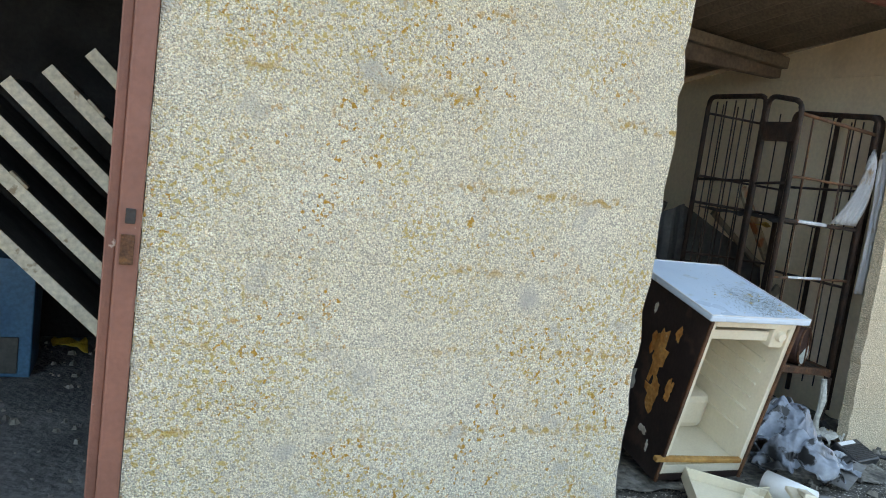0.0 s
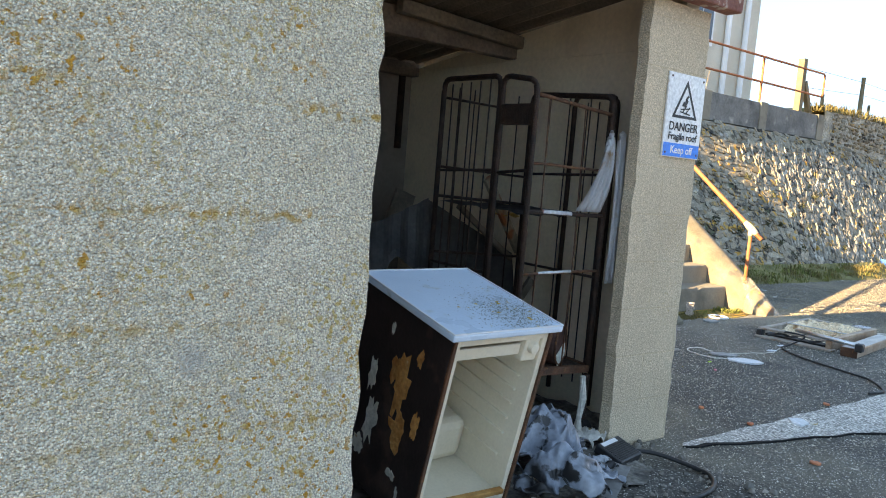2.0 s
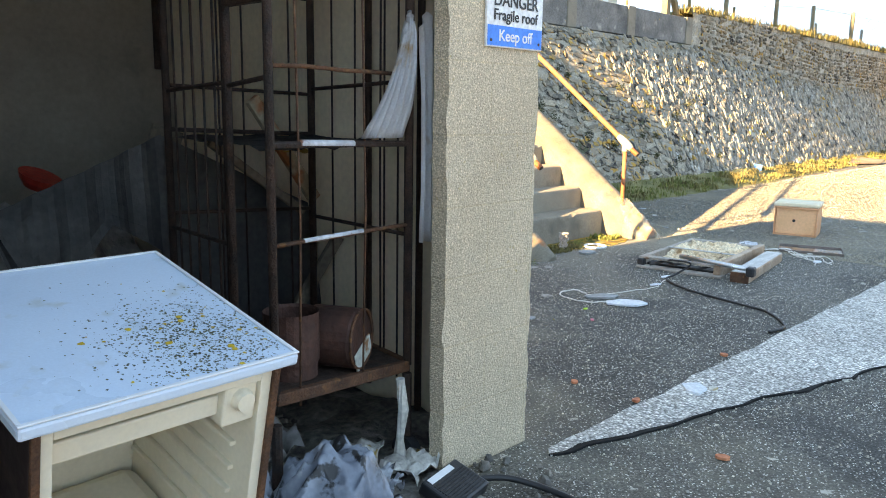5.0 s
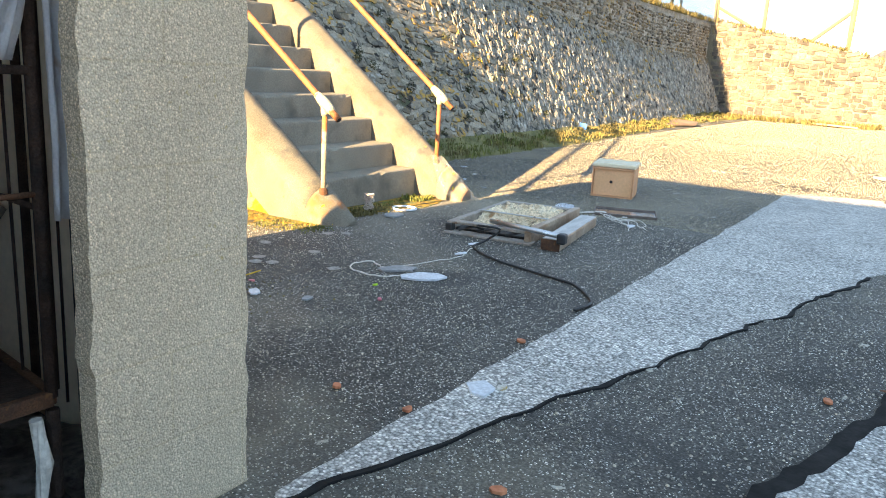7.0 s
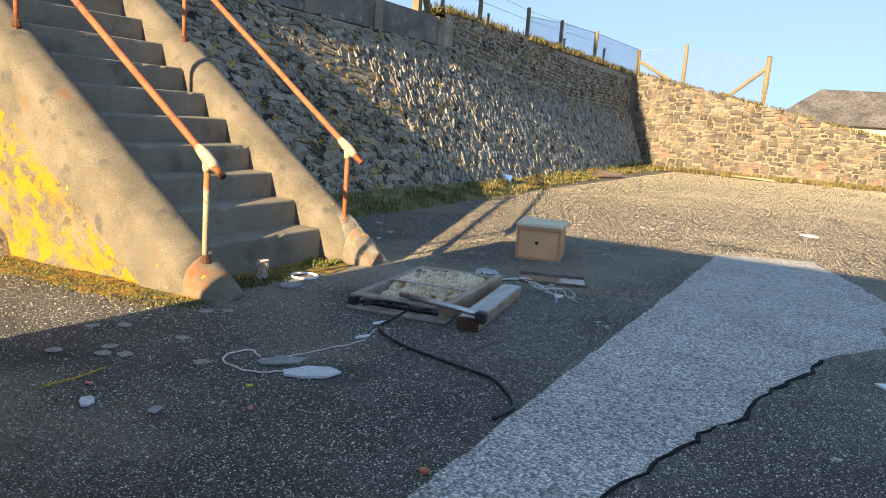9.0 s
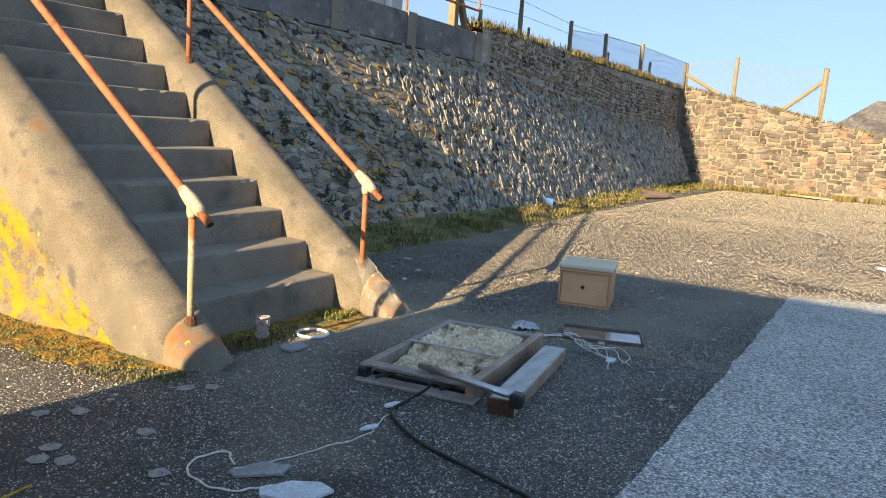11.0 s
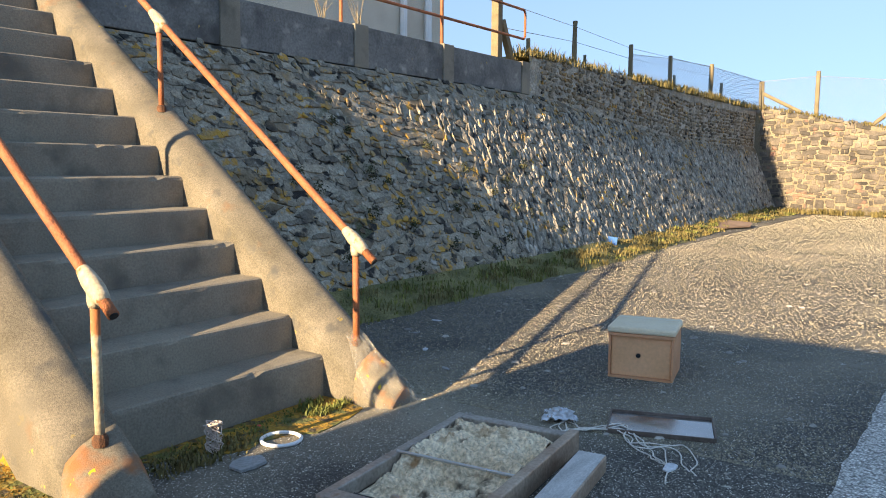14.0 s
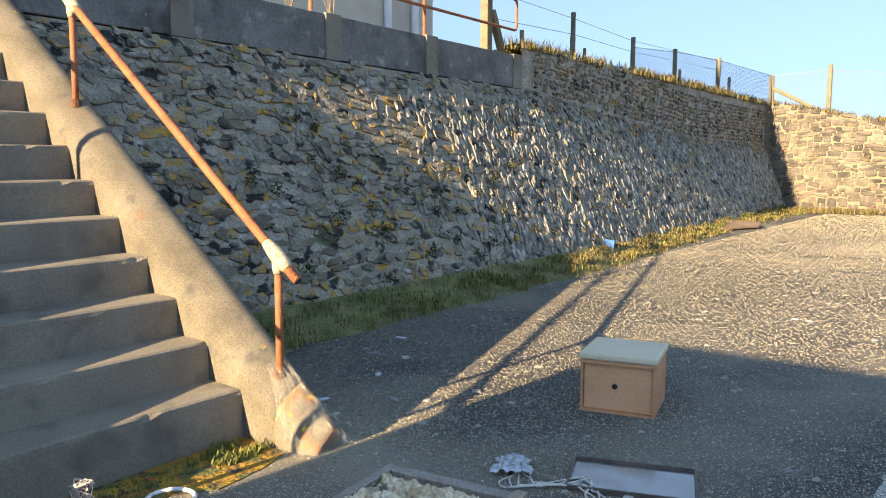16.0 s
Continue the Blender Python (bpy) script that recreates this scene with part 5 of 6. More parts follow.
def lump(x, y, z, r):
    """A small angular crumb of rubble."""
    b = len(verts)
    for k in range(5):
        a = k * math.tau / 5 + rnd.uniform(-0.4, 0.4)
        verts.append((x + r * rnd.uniform(0.6, 1.1) * math.cos(a), y + r * rnd.uniform(0.6, 1.1) * math.sin(a), z))
    for k in range(5):
        vx, vy, vz = verts[b + k]
        verts.append((x + (vx - x) * rnd.uniform(0.4, 0.8), y + (vy - y) * rnd.uniform(0.4, 0.8), z + r * rnd.uniform(0.4, 1.0)))
    for k in range(5):
        faces.append((b + k, b + (k + 1) % 5, b + 5 + (k + 1) % 5, b + 5 + k))
    faces.append(tuple(range(b + 5, b + 10)))


for _ in range(900):
    lump(rnd.uniform(2.45, 3.7) if rnd.random() < 0.7 else rnd.uniform(1.5, 2.4), 1.95 + 1.6 * rnd.random() ** 0.8, 0.008, 0.006 + 0.022 * rnd.random() ** 2.5)
for _ in range(260):
    lump(rnd.uniform(-1.4, 0.0), rnd.uniform(2.05, 4.2), 0.012, 0.006 + 0.02 * rnd.random() ** 2)
me = bpy.data.meshes.new("rubble_crumbs")
me.from_pydata(verts, [], faces)
me.materials.append(surface("rubble_crumbs", (0.10, 0.095, 0.09), (0.30, 0.28, 0.25), 14, 0.95, grain=60, bump=0.3, per_piece=0.6))
tagged(new("rubble_crumbs", me), "small rubble and burnt crumbs on the floor", "rubble", kind="stuff")
plaster = surface("fallen_plaster", (0.48, 0.46, 0.41), (0.64, 0.62, 0.56), 9, 0.95, grain=60, bump=0.6, spots=[((0.40, 0.28, 0.08), 10, 0.62, 0.67)])
crumple("plaster_lump", 0.24, 0.16, 12, 0.045, plaster, (3.32, 2.74, 0.01), 10, "crumbled off-white plaster at the pier foot", "plaster", seed=4, scale=14)
crumple("plaster_lump", 0.16, 0.14, 10, 0.04, plaster, (3.24, 2.90, 0.03), 40, "pale plaster lump under the cage", "plaster", seed=6, scale=14)
bm = bmesh.new()
add_tube(bm, [(3.35, 2.83, 0.02), (3.34, 2.82, 0.12), (3.352, 2.815, 0.22), (3.34, 2.82, 0.33)], [0.030, 0.013, 0.019, 0.015], 9)
tagged(part("drip_of_plaster", bm, plaster), "pale hardened drip under the cage rail", "plaster")
for x, y, r, w, h in ((3.02, 2.36, 28, 0.30, 0.13), (2.62, 2.12, -30, 0.14, 0.06)):
    ob = tagged(part("board_scrap", boxed(-w / 2, w / 2, -h / 2, h / 2, 0, 0.008, None, 0.002), grey_sheet), "grey board scrap lying on the debris", "board")
    ob.matrix_world = pose(x, y, 0.05, 8, -7, r)

# radio and its cable
radio = thing("radio", label="black plastic radio with a pale label and a grille", category="radio")
radio.matrix_world = pose(3.325, 2.565, 0.025, 20, 0, 12)
part("case", boxed(-0.10, 0.10, -0.07, 0.07, 0, 0.045, bevel=0.008), black_plastic, radio)
part("label_strip", boxed(-0.08, 0.05, 0.04, 0.062, 0.0455, 0.047), white_paint, radio, "pale label strip")
for k in range(9):
    part("grille_bar", boxed(-0.085, 0.085, -0.058 + 0.0105 * k, -0.053 + 0.0105 * k, 0.0455, 0.048), charred, radio)
cable_mat = surface("black_cable", (0.012, 0.012, 0.013), (0.02, 0.02, 0.021), 8, 0.5, bump=0)


def flex(name, pts, r, mat_, label, category="cable", wiggle=0.0, seed=0, thing_=True):
    """A cable through the points as a smooth curve, lying on the ground."""
    pts = [Vector(p) for p in pts]
    out = []
    for i in range(len(pts) - 1):
        p0, p1, p2, p3 = pts[max(i - 1, 0)], pts[i], pts[i + 1], pts[min(i + 2, len(pts) - 1)]
        for k in range(8):
            t = k / 8
            c = 0.5 * ((2 * p1) + (p2 - p0) * t + (2 * p0 - 5 * p1 + 4 * p2 - p3) * t * t + (3 * p1 - p0 - 3 * p2 + p3) * t ** 3)
            c = c + wiggle * Vector((noise.noise(Vector((i + t, seed, 0)) * 2.1), noise.noise(Vector((i + t, seed, 9)) * 2.1), 0))
            c.z = max(c.z, r + 0.001)
            out.append(c)
    out.append(pts[-1])
    return tagged(part(name, tube(out, r, 6), mat_, smooth=True), label, category)


flex("cable", [(3.42, 2.56, 0.04), (3.53, 2.48, 0.03), (3.58, 2.27, 0.01), (3.48, 2.16, 0.01), (3.30, 2.12, 0.01), (3.05, 2.16, 0.01), (2.85, 2.12, 0.02)], 0.011, cable_mat, "thick black cable looping past the radio")

# strap on the rear wall, bracket timber
tagged(part("strap", boxed(3.62, 3.665, 4.962, 4.988, 1.38, 1.93, bevel=0.004), rust_dark), "dark steel strap hanging on the rear wall", "strap")
tagged(part("packing_timber", boxed(-0.45, 0.45, -0.03, 0.03, -0.035, 0.035, pose(3.27, 3.86, 2.055, 0, 3, 2), 0.006), wood_old), "grey packing timber on the purlin", "beam")

# ---- yard: bedside box ----
box = thing("wooden_box", (9.63, 3.995, 0), -77.5, "tan wooden cabinet with a pale lid and a finger hole", "cabinet")
part("side", boxed(0, 0.014, 0.0, 0.40, 0.0, 0.283, bevel=0.003), box_wood, box)
part("side", boxed(0.386, 0.40, 0.0, 0.40, 0.0, 0.283, bevel=0.003), box_wood, box)
part("back", boxed(0.014, 0.386, 0.288, 0.40, 0.0, 0.283), box_wood, box)
part("base", boxed(0.014, 0.386, 0.0, 0.388, 0.0, 0.014), box_wood, box)
bm = bmesh.new()
add_box(bm, 0.016, 0.384, 0.018, 0.03, 0.016, 0.268, None, 0.003)
fr = part("drawer_front", bm, surface("tan_drawer", (0.703, 0.367, 0.179), (0.792, 0.425, 0.224), 3, 0.55, grain=50, grain_amount=0.08, bump=0.1), box, "paler tan drawer front")
part("finger_hole", tube([(0.185, 0.012, 0.150), (0.185, 0.0195, 0.150)], 0.014, 16), charred, fr, "dark round finger hole")
part("hole_ring", tube([(0.185 + 0.016 * math.cos(k * math.tau / 16), 0.0165, 0.150 + 0.016 * math.sin(k * math.tau / 16)) for k in range(16)], 0.002, 5, True), box_wood, fr)
part("top_rail", boxed(-0.004, 0.404, -0.004, 0.02, 0.269, 0.289, bevel=0.003), box_wood, box)
part("lid", boxed(-0.01, 0.41, -0.008, 0.412, 0.290, 0.330, bevel=0.012), box_lid, box, "cream rounded lid")

# ---- yard: gutted oven door with mineral wool ----
door = thing("appliance_door", (7.08, 3.93, 0.0), 0, "gutted steel appliance door with mineral wool and a loose handle bar", "appliance door")
door.matrix_world = pose(7.10, 4.075, 0.0, 0, 0, 6.2)
L_, S_ = 1.16, 0.64
part("rear_frame", boxed(0, L_, -0.045, 0, 0.015, 0.085, bevel=0.006), surface("dull_steel", (0.27, 0.236, 0.203), (0.446, 0.405, 0.358), 6, 0.5, metal=0.5, grain=60, bump=0.2, spots=[((0.243, 0.135, 0.081), 9, 0.62, 0.7)]), door)
dull = bpy.data.materials["dull_steel"]
part("end_frame", boxed(0.0, 0.075, -S_ + 0.045, -0.045, 0.068, 0.088, bevel=0.005), dull, door)
part("corner_cap", boxed(-0.015, 0.05, -0.05, 0.006, 0.0, 0.07, bevel=0.01), black_plastic, door, "melted black corner cap")
part("end_frame", boxed(L_ - 0.06, L_, -S_ + 0.045, -0.045, 0.015, 0.085, bevel=0.006), dull, door)
part("front_frame", boxed(0, L_, -S_, -S_ + 0.05, 0.0, 0.10, bevel=0.006), surface("brown_steel", (0.312, 0.208, 0.143), (0.468, 0.364, 0.273), 5, 0.5, metal=0.4, bump=0.2), door, "brown-tinged steel frame")
part("cross_bar", boxed(0.52, 0.535, -S_ + 0.04, -0.03, 0.085, 0.096, bevel=0.003), steel, door, "thin bright cross bar")
part("back_plate", boxed(0.03, L_ - 0.03, -S_ + 0.02, -0.02, 0.004, 0.014), rust_dark, door)
bm = bmesh.new()
g3 = []
for i in range(97):
    x = 0.17 + (L_ - 0.24) * i / 96
    row = []
    for j in range(57):
        y = -S_ + 0.06 + (S_ - 0.11) * j / 56
        q = Vector((x * 14, y * 14, 2))
        e = clamp01(i / 6) * clamp01((96 - i) / 3)
        row.append(bm.verts.new((x, y, 0.018 + e * max(0.0, 0.05 + 0.045 * noise.noise(q * 0.6) + 0.035 * (1 - 3 * abs(noise.noise(q * 1.3))) * 0.5 + 0.016 * noise.noise(q * 3.2) - 0.085 * clamp01(1 - i / 42)))))
    g3.append(row)
for a, b in zip(g3, g3[1:]):
    for j in range(56):
        bm.faces.new((a[j], b[j], b[j + 1], a[j + 1]))
part("mineral_wool", bm, wool, door, "torn yellowish mineral wool filling")
ch = part("charred_void", boxed(0.07, 0.19, -S_ + 0.05, -0.045, 0.014, 0.03), charred, door, "black charred cavity")
part("lower_rail", boxed(-0.05, 0.05, -S_ - 0.02, 0.0, 0.0, 0.018, bevel=0.004), dull, door)
part("handle_bar", tube([(0.057, -0.316, 0.115), (-0.099, -0.863, 0.112)], 0.018, 14), steel, door, "bright chromed handle tube", smooth=True)
part("handle_end", boxed(-0.134, -0.064, -0.918, -0.858, 0.06, 0.13, bevel=0.012), black_plastic, door, "black plastic end cap")
trim = thing("steel_trim", label="loose boxed steel trim lying beside the appliance door", category="steel trim")
trim.matrix_world = pose(7.11, 3.275, 0, 0, 0, 8.4)
part("channel", boxed(0, 1.05, -0.075, 0.055, 0.0, 0.075, bevel=0.008), bpy.data.materials["brown_steel"], trim)
part("top_plate", boxed(0.004, 1.046, -0.070, 0.050, 0.0755, 0.0785, bevel=0.001), surface("worn_steel_top", (0.39, 0.39, 0.377), (0.546, 0.546, 0.533), 5, 0.45, metal=0.5, bump=0.1, stretch=(1, 4, 1)), trim, "worn bright steel top")
part("end_plate", boxed(-0.012, 0.0, -0.075, 0.055, 0.0, 0.075, bevel=0.004), rust, trim, "rusty end plate")
for i, (y, z) in enumerate(((-0.10, 0.03), (-0.3, 0.055), (-0.46, 0.04))):
    part("burnt_scrap", tube([(-0.01, y, z), (0.06, y - 0.1, z + 0.03), (0.12, y - 0.14, z)], 0.012, 6), charred, door)

# cables and strings
flex("cable", [(7.02, 3.78, 0.10), (6.96, 3.72, 0.12), (6.98, 3.58, 0.11), (6.93, 3.66, 0.03), (6.78, 3.66, 0.01), (6.60, 3.42, 0.01), (6.52, 3.20, 0.01), (6.44, 2.92, 0.01), (6.40, 2.80, 0.01), (6.28, 2.68, 0.01), (6.12, 2.58, 0.01), (5.95, 2.60, 0.01)], 0.008, cable_mat, "black flex trailing from the appliance door")
string_mat = surface("white_string", (0.6, 0.564, 0.504), (0.744, 0.708, 0.648), 9, 0.9, bump=0.2)
flex("string", [(6.95, 3.70, 0.01), (6.72, 3.66, 0.0), (6.5, 3.60, 0.0), (6.25, 3.68, 0.0), (6.05, 3.74, 0.0), (5.92, 3.78, 0.02)], 0.003, string_mat, "thin white string across the asphalt", "string", 0.03, 2)
flex("string", [(5.95, 3.80, 0.02), (6.02, 3.92, 0.0), (5.92, 3.97, 0.0), (5.80, 3.88, 0.0), (5.78, 3.72, 0.0), (5.86, 3.62, 0.0), (5.93, 3.60, 0.0)], 0.0045, string_mat, "looped white cord beside a board scrap", "cord", 0.02, 4)
for s in range(5):
    a = 0.5 + s
    flex("string", [(8.72, 3.82, 0.0), (8.62 - 0.04 * s, 3.66 + 0.03 * s, 0.01), (8.70 + 0.05 * math.sin(a * 3), 3.52, 0.02), (8.58 + 0.08 * math.sin(a * 5), 3.42 + 0.05 * math.cos(a), 0.01), (8.45 + 0.05 * s, 3.30 - 0.03 * s, 0.0), (8.30 + 0.12 * math.sin(a * 2), 3.18 - 0.04 * s, 0.0)], 0.0035, string_mat, "tangled white string on the asphalt", "string", 0.05, s)

# tray
tray = thing("metal_tray", (8.93, 3.70, 0.0), 0, "shallow dull steel baking tray reflecting the sky", "tray")
tray.matrix_world = pose(8.635, 3.558, 0.0, 0, 0, -70.6)
tray_steel = surface("tray_steel", (0.30, 0.285, 0.28), (0.38, 0.365, 0.36), 3, 0.16, metal=0.85, grain=40, grain_amount=0.06, bump=0.03, bump_scale=6)
tray_edge = surface("dark_tray_edge", (0.12, 0.09, 0.075), (0.20, 0.155, 0.13), 8, 0.5, metal=0.5, bump=0.2)
part("bottom", boxed(0, 0.51, 0, 0.325, 0.004, 0.012), tray_steel, tray)
for a in ((0, 0.51, -0.008, 0), (0, 0.51, 0.325, 0.333), (-0.008, 0, 0, 0.325), (0.51, 0.518, 0, 0.325)):
    part("rim", boxed(*a, 0.002, 0.026, bevel=0.002), tray_edge, tray)

# small litter, each a scrap of its own
pale_scrap = surface("pale_scrap", (0.50, 0.54, 0.58), (0.66, 0.69, 0.72), 6, 0.6, bump=0.2)
grey_scrap = surface("grey_scrap", (0.24, 0.25, 0.25), (0.33, 0.34, 0.34), 6, 0.8, bump=0.3)
brick_mat = surface("brick_chip", (0.48, 0.16, 0.08), (0.58, 0.22, 0.11), 20, 0.9, bump=0.4)


def scrap(name, x, y, w, h, rz, mat_, label, category, thick=0.006, seed=1, tilt=0, n=7):
    rnd = random.Random(seed)
    pts = []
    for k in range(n):
        a = k * math.tau / n + rnd.uniform(-0.25, 0.25)
        r = rnd.uniform(0.7, 1.0)
        pts.append((w / 2 * r * math.cos(a), h / 2 * r * math.sin(a)))
    bm = sheet(pts, thick, thick)
    ob = part(name, bm, mat_)
    ob.matrix_world = pose(x, y, 0.004 + abs(math.sin(math.radians(tilt))) * h / 2, tilt, 0, rz)
    return tagged(ob, label, category)


scrap("slate_piece", 4.80, 2.48, 0.17, 0.14, 20, pale_scrap, "broken pale slate piece on the gravel", "slate", 0.012, 3, n=5)
scrap("board_scrap", 5.98, 3.70, 0.26, 0.14, -35, grey_scrap, "torn grey board scrap tied with cord", "board", 0.01, 5, n=5)
scrap("plastic_scrap", 5.92, 3.50, 0.30, 0.15, -50, pale_scrap, "blue-white plastic scrap on the asphalt", "plastic", 0.012, 8, 4)
scrap("plastic_scrap", 6.58, 3.64, 0.13, 0.05, -20, pale_scrap, "small pale plastic shard", "plastic", 0.006, 9)
scrap("plastic_scrap", 6.88, 3.72, 0.14, 0.05, -10, pale_scrap, "pale shard beside the appliance door", "plastic", 0.006, 10)
scrap("slate_piece", 7.28, 4.67, 0.22, 0.16, 10, grey_scrap, "flat grey slate by the stair foot", "slate", 0.012, 11)
silver = surface("silver_foil", (0.45, 0.47, 0.50), (0.62, 0.64, 0.67), 6, 0.3, metal=0.7, bump=0.4, bump_scale=40)
crumple("foil", 0.22, 0.19, 26, 0.022, silver, (8.69, 3.85, 0.0), 25, "crumpled silver foil lying on the asphalt", "foil", seed=12, scale=22, edge=0.35)
scrap("foil", 8.36, 3.14, 0.13, 0.07, 0, pale_scrap, "flattened foil scrap on the asphalt", "foil", 0.008, 31)
scrap("slate_piece", 5.12, 3.96, 0.12, 0.07, 40, pale_scrap, "pale shard on the mossy asphalt", "slate", 0.008, 14)
scrap("slate_piece", 5.22, 3.70, 0.09, 0.06, 10, grey_scrap, "grey shard on the asphalt", "slate", 0.008, 15)
scrap("plastic_scrap", 7.62, 1.10, 0.36, 0.13, -45, white_paint, "white triangular plastic sheet on the asphalt", "plastic", 0.012, 16, n=3)
ob = tagged(part("blue_board", boxed(-0.24, 0.24, -0.009, 0.009, 0.0, 0.30, None, 0.003), surface("blue_board", (0.05, 0.14, 0.36), (0.08, 0.20, 0.45), 3, 0.5, bump=0.1)), "bright blue board leaning in the grass", "board")
ob.matrix_world = pose(16.0, 6.93, 0.06, -40, 9, -66)
scrap("brown_board", 22.6, 7.0, 2.3, 1.1, -20, surface("brown_board", (0.20, 0.13, 0.09), (0.28, 0.19, 0.14), 2, 0.9, bump=0.2), "curled brown board lying by the wall", "board", 0.03, 18, 8, 6)
scrap("rubble_sheet", 29.2, 4.0, 2.2, 0.6, 60, surface("tan_sheet", (0.40, 0.28, 0.17), (0.5, 0.36, 0.22), 2, 0.9, bump=0.2), "tan sheet lying at the end wall", "board", 0.05, 19, 4, 7)
scrap("paper", 14.5, 1.75, 0.3, 0.25, 0, white_paint, "white paper far out on the asphalt", "paper", 0.01, 20)
for i, (x, y, s) in enumerate(((4.49, 2.59, 0.05), (4.49, 2.90, 0.05), (5.37, 2.60, 0.06), (4.22, 2.09, 0.06), (4.86, 2.42, 0.06), (5.55, 1.40, 0.06))):
    ob = scrap("brick_chip", x, y, s, s * 0.7, 40 * i, brick_mat if i != 4 else plaster, "orange brick chip on the ground" if i != 4 else "pale stone chip on the gravel", "brick chip", 0.010, 40 + i)
for i, (x, y, m_, c_) in enumerate(((5.64, 3.60, (0.35, 0.6, 0.02), "lime green"), (5.45, 3.43, (0.6, 0.15, 0.2), "pink"), (7.65, 5.02, (0.65, 0.06, 0.05), "red"), (5.26, 4.12, (0.6, 0.2, 0.25), "pink"))):
    scrap("wrapper", x, y, 0.05, 0.025, 30 * i, surface("wrapper_" + c_.split()[0], m_, m_, 4, 0.5, bump=0), c_ + " sweet wrapper on the ground", "wrapper", 0.006, 50 + i)
ring = thing("plastic_ring", (7.58, 4.78, 0.0), label="white plastic ring lying by the stair foot", category="ring")
part("hoop", tube([(0.095 * math.cos(k * math.tau / 32), 0.095 * math.sin(k * math.tau / 32), 0.010) for k in range(32)], 0.0095, 8, True), white_paint, ring, smooth=True)
bm = bmesh.new()
rnd = random.Random(5)
add_tube(bm, [(0.04 * math.sin(k * 0.9) * math.cos(k * 0.13) + rnd.gauss(0, 0.006), 0.04 * math.cos(k * 0.9) * math.sin(k * 0.21 + 1) + rnd.gauss(0, 0.006), 0.075 + 0.065 * math.sin(k * 0.37 + 0.6 * math.sin(k * 0.11))) for k in range(220)], 0.003, 5)
ob = tagged(part("string_tangle", bm, surface("pink_string", (0.52, 0.42, 0.36), (0.66, 0.56, 0.48), 20, 0.9, bump=0)), "tangle of pale pinkish string by the steps", "string")
ob.matrix_world = pose(7.30, 4.93, 0.0)

lichen_pale = surface("pale_ground_lichen", (0.22, 0.21, 0.19), (0.33, 0.32, 0.29), 30, 0.95, grain=120, grain_amount=0.4, bump=0.4)
for k, (x, y) in enumerate(((5.83, 4.80), (5.94, 4.70), (5.97, 4.32), (5.65, 4.46), (5.56, 4.40), (5.61, 4.32), (5.75, 3.98), (6.43, 4.60), (6.52, 4.52), (5.45, 4.60))):
    ob = scrap("lichen_patch", x, y, 0.10, 0.09, 50 * k, lichen_pale, "pale round lichen patch on the asphalt", "lichen", 0.0008, 70 + k, n=11)
    ob["group"] = "lichen patches on the asphalt"
leaf_mat = surface("dead_leaf", (0.16, 0.06, 0.03), (0.24, 0.10, 0.05), 20, 0.9, bump=0.4)
crumple("dead_leaf", 0.10, 0.07, 8, 0.03, leaf_mat, (5.73, 1.20, 0.0), 40, "curled brown dead leaf on the asphalt", "leaf", seed=91, scale=14, edge=0.6)
flex("twig", [(5.12, 4.22, 0.01), (5.25, 4.20, 0.012), (5.42, 4.22, 0.01)], 0.004, lichen_yellow, "thin yellow stalk on the moss", "stalk")
for k, (x, y) in enumerate(((9.0, 5.6), (9.5, 5.35), (9.15, 4.92), (10.4, 5.9), (9.9, 5.75), (8.9, 5.25), (14.2, 6.45))):
    scrap("glass_shard", x, y, 0.11, 0.05, 33 * k, pale_scrap if k % 2 else grey_scrap, "pale shard lying on the shaded asphalt", "shard", 0.006, 110 + k, n=5)

# loose chippings strewn over the asphalt
rnd = random.Random(11)
verts, faces = [], []


def chip(x, y, s, h):
    b = len(verts)
    n = 5
    a0 = rnd.uniform(0, 6.28)
    for k in range(n):
        a = a0 + k * math.tau / n
        r = s * rnd.uniform(0.6, 1)
        verts.append((x + r * math.cos(a), y + r * math.sin(a), 0.001))
    for k in range(n):
        vx, vy, _ = verts[b + k]
        verts.append((x + (vx - x) * 0.7, y + (vy - y) * 0.7, h * rnd.uniform(0.7, 1.1)))
    for k in range(n):
        faces.append((b + k, b + (k + 1) % n, b + n + (k + 1) % n, b + n + k))
    faces.append(tuple(range(b + n, b + 2 * n)))


for _ in range(4200):
    x, y = rnd.uniform(3.9, 12.0), rnd.uniform(0.8, 6.4)
    if rnd.random() < 0.55:
        x = 3.9 + (x - 3.9) * 0.6
    if 6.5 < x < 8.5 and y > 4.6:
        continue
    s = 0.0025 + 0.006 * rnd.random() ** 2.5
    chip(x, y, s, s * 0.9)
for _ in range(620):
    x, y = 8.6 + 15.4 * rnd.random() ** 1.3, rnd.uniform(2.5, 6.6)
    s = 0.007 + 0.036 * rnd.random() ** 4
    chip(x, y, s, s * 0.3)
me = bpy.data.meshes.new("chippings")
me.from_pydata(verts, [], faces)
chip_mat = surface("white_chippings", (0.26, 0.25, 0.24), (0.44, 0.43, 0.40), 3, 0.9, grain=80, bump=0.2, per_piece=0.3)
me.materials.append(chip_mat)
tagged(new("chippings", me), "pale loose chippings and litter crumbs on the asphalt", "gravel", kind="stuff")

# stones of the worn asphalt that stand proud of its binder
rnd = random.Random(41)
verts, faces = [], []


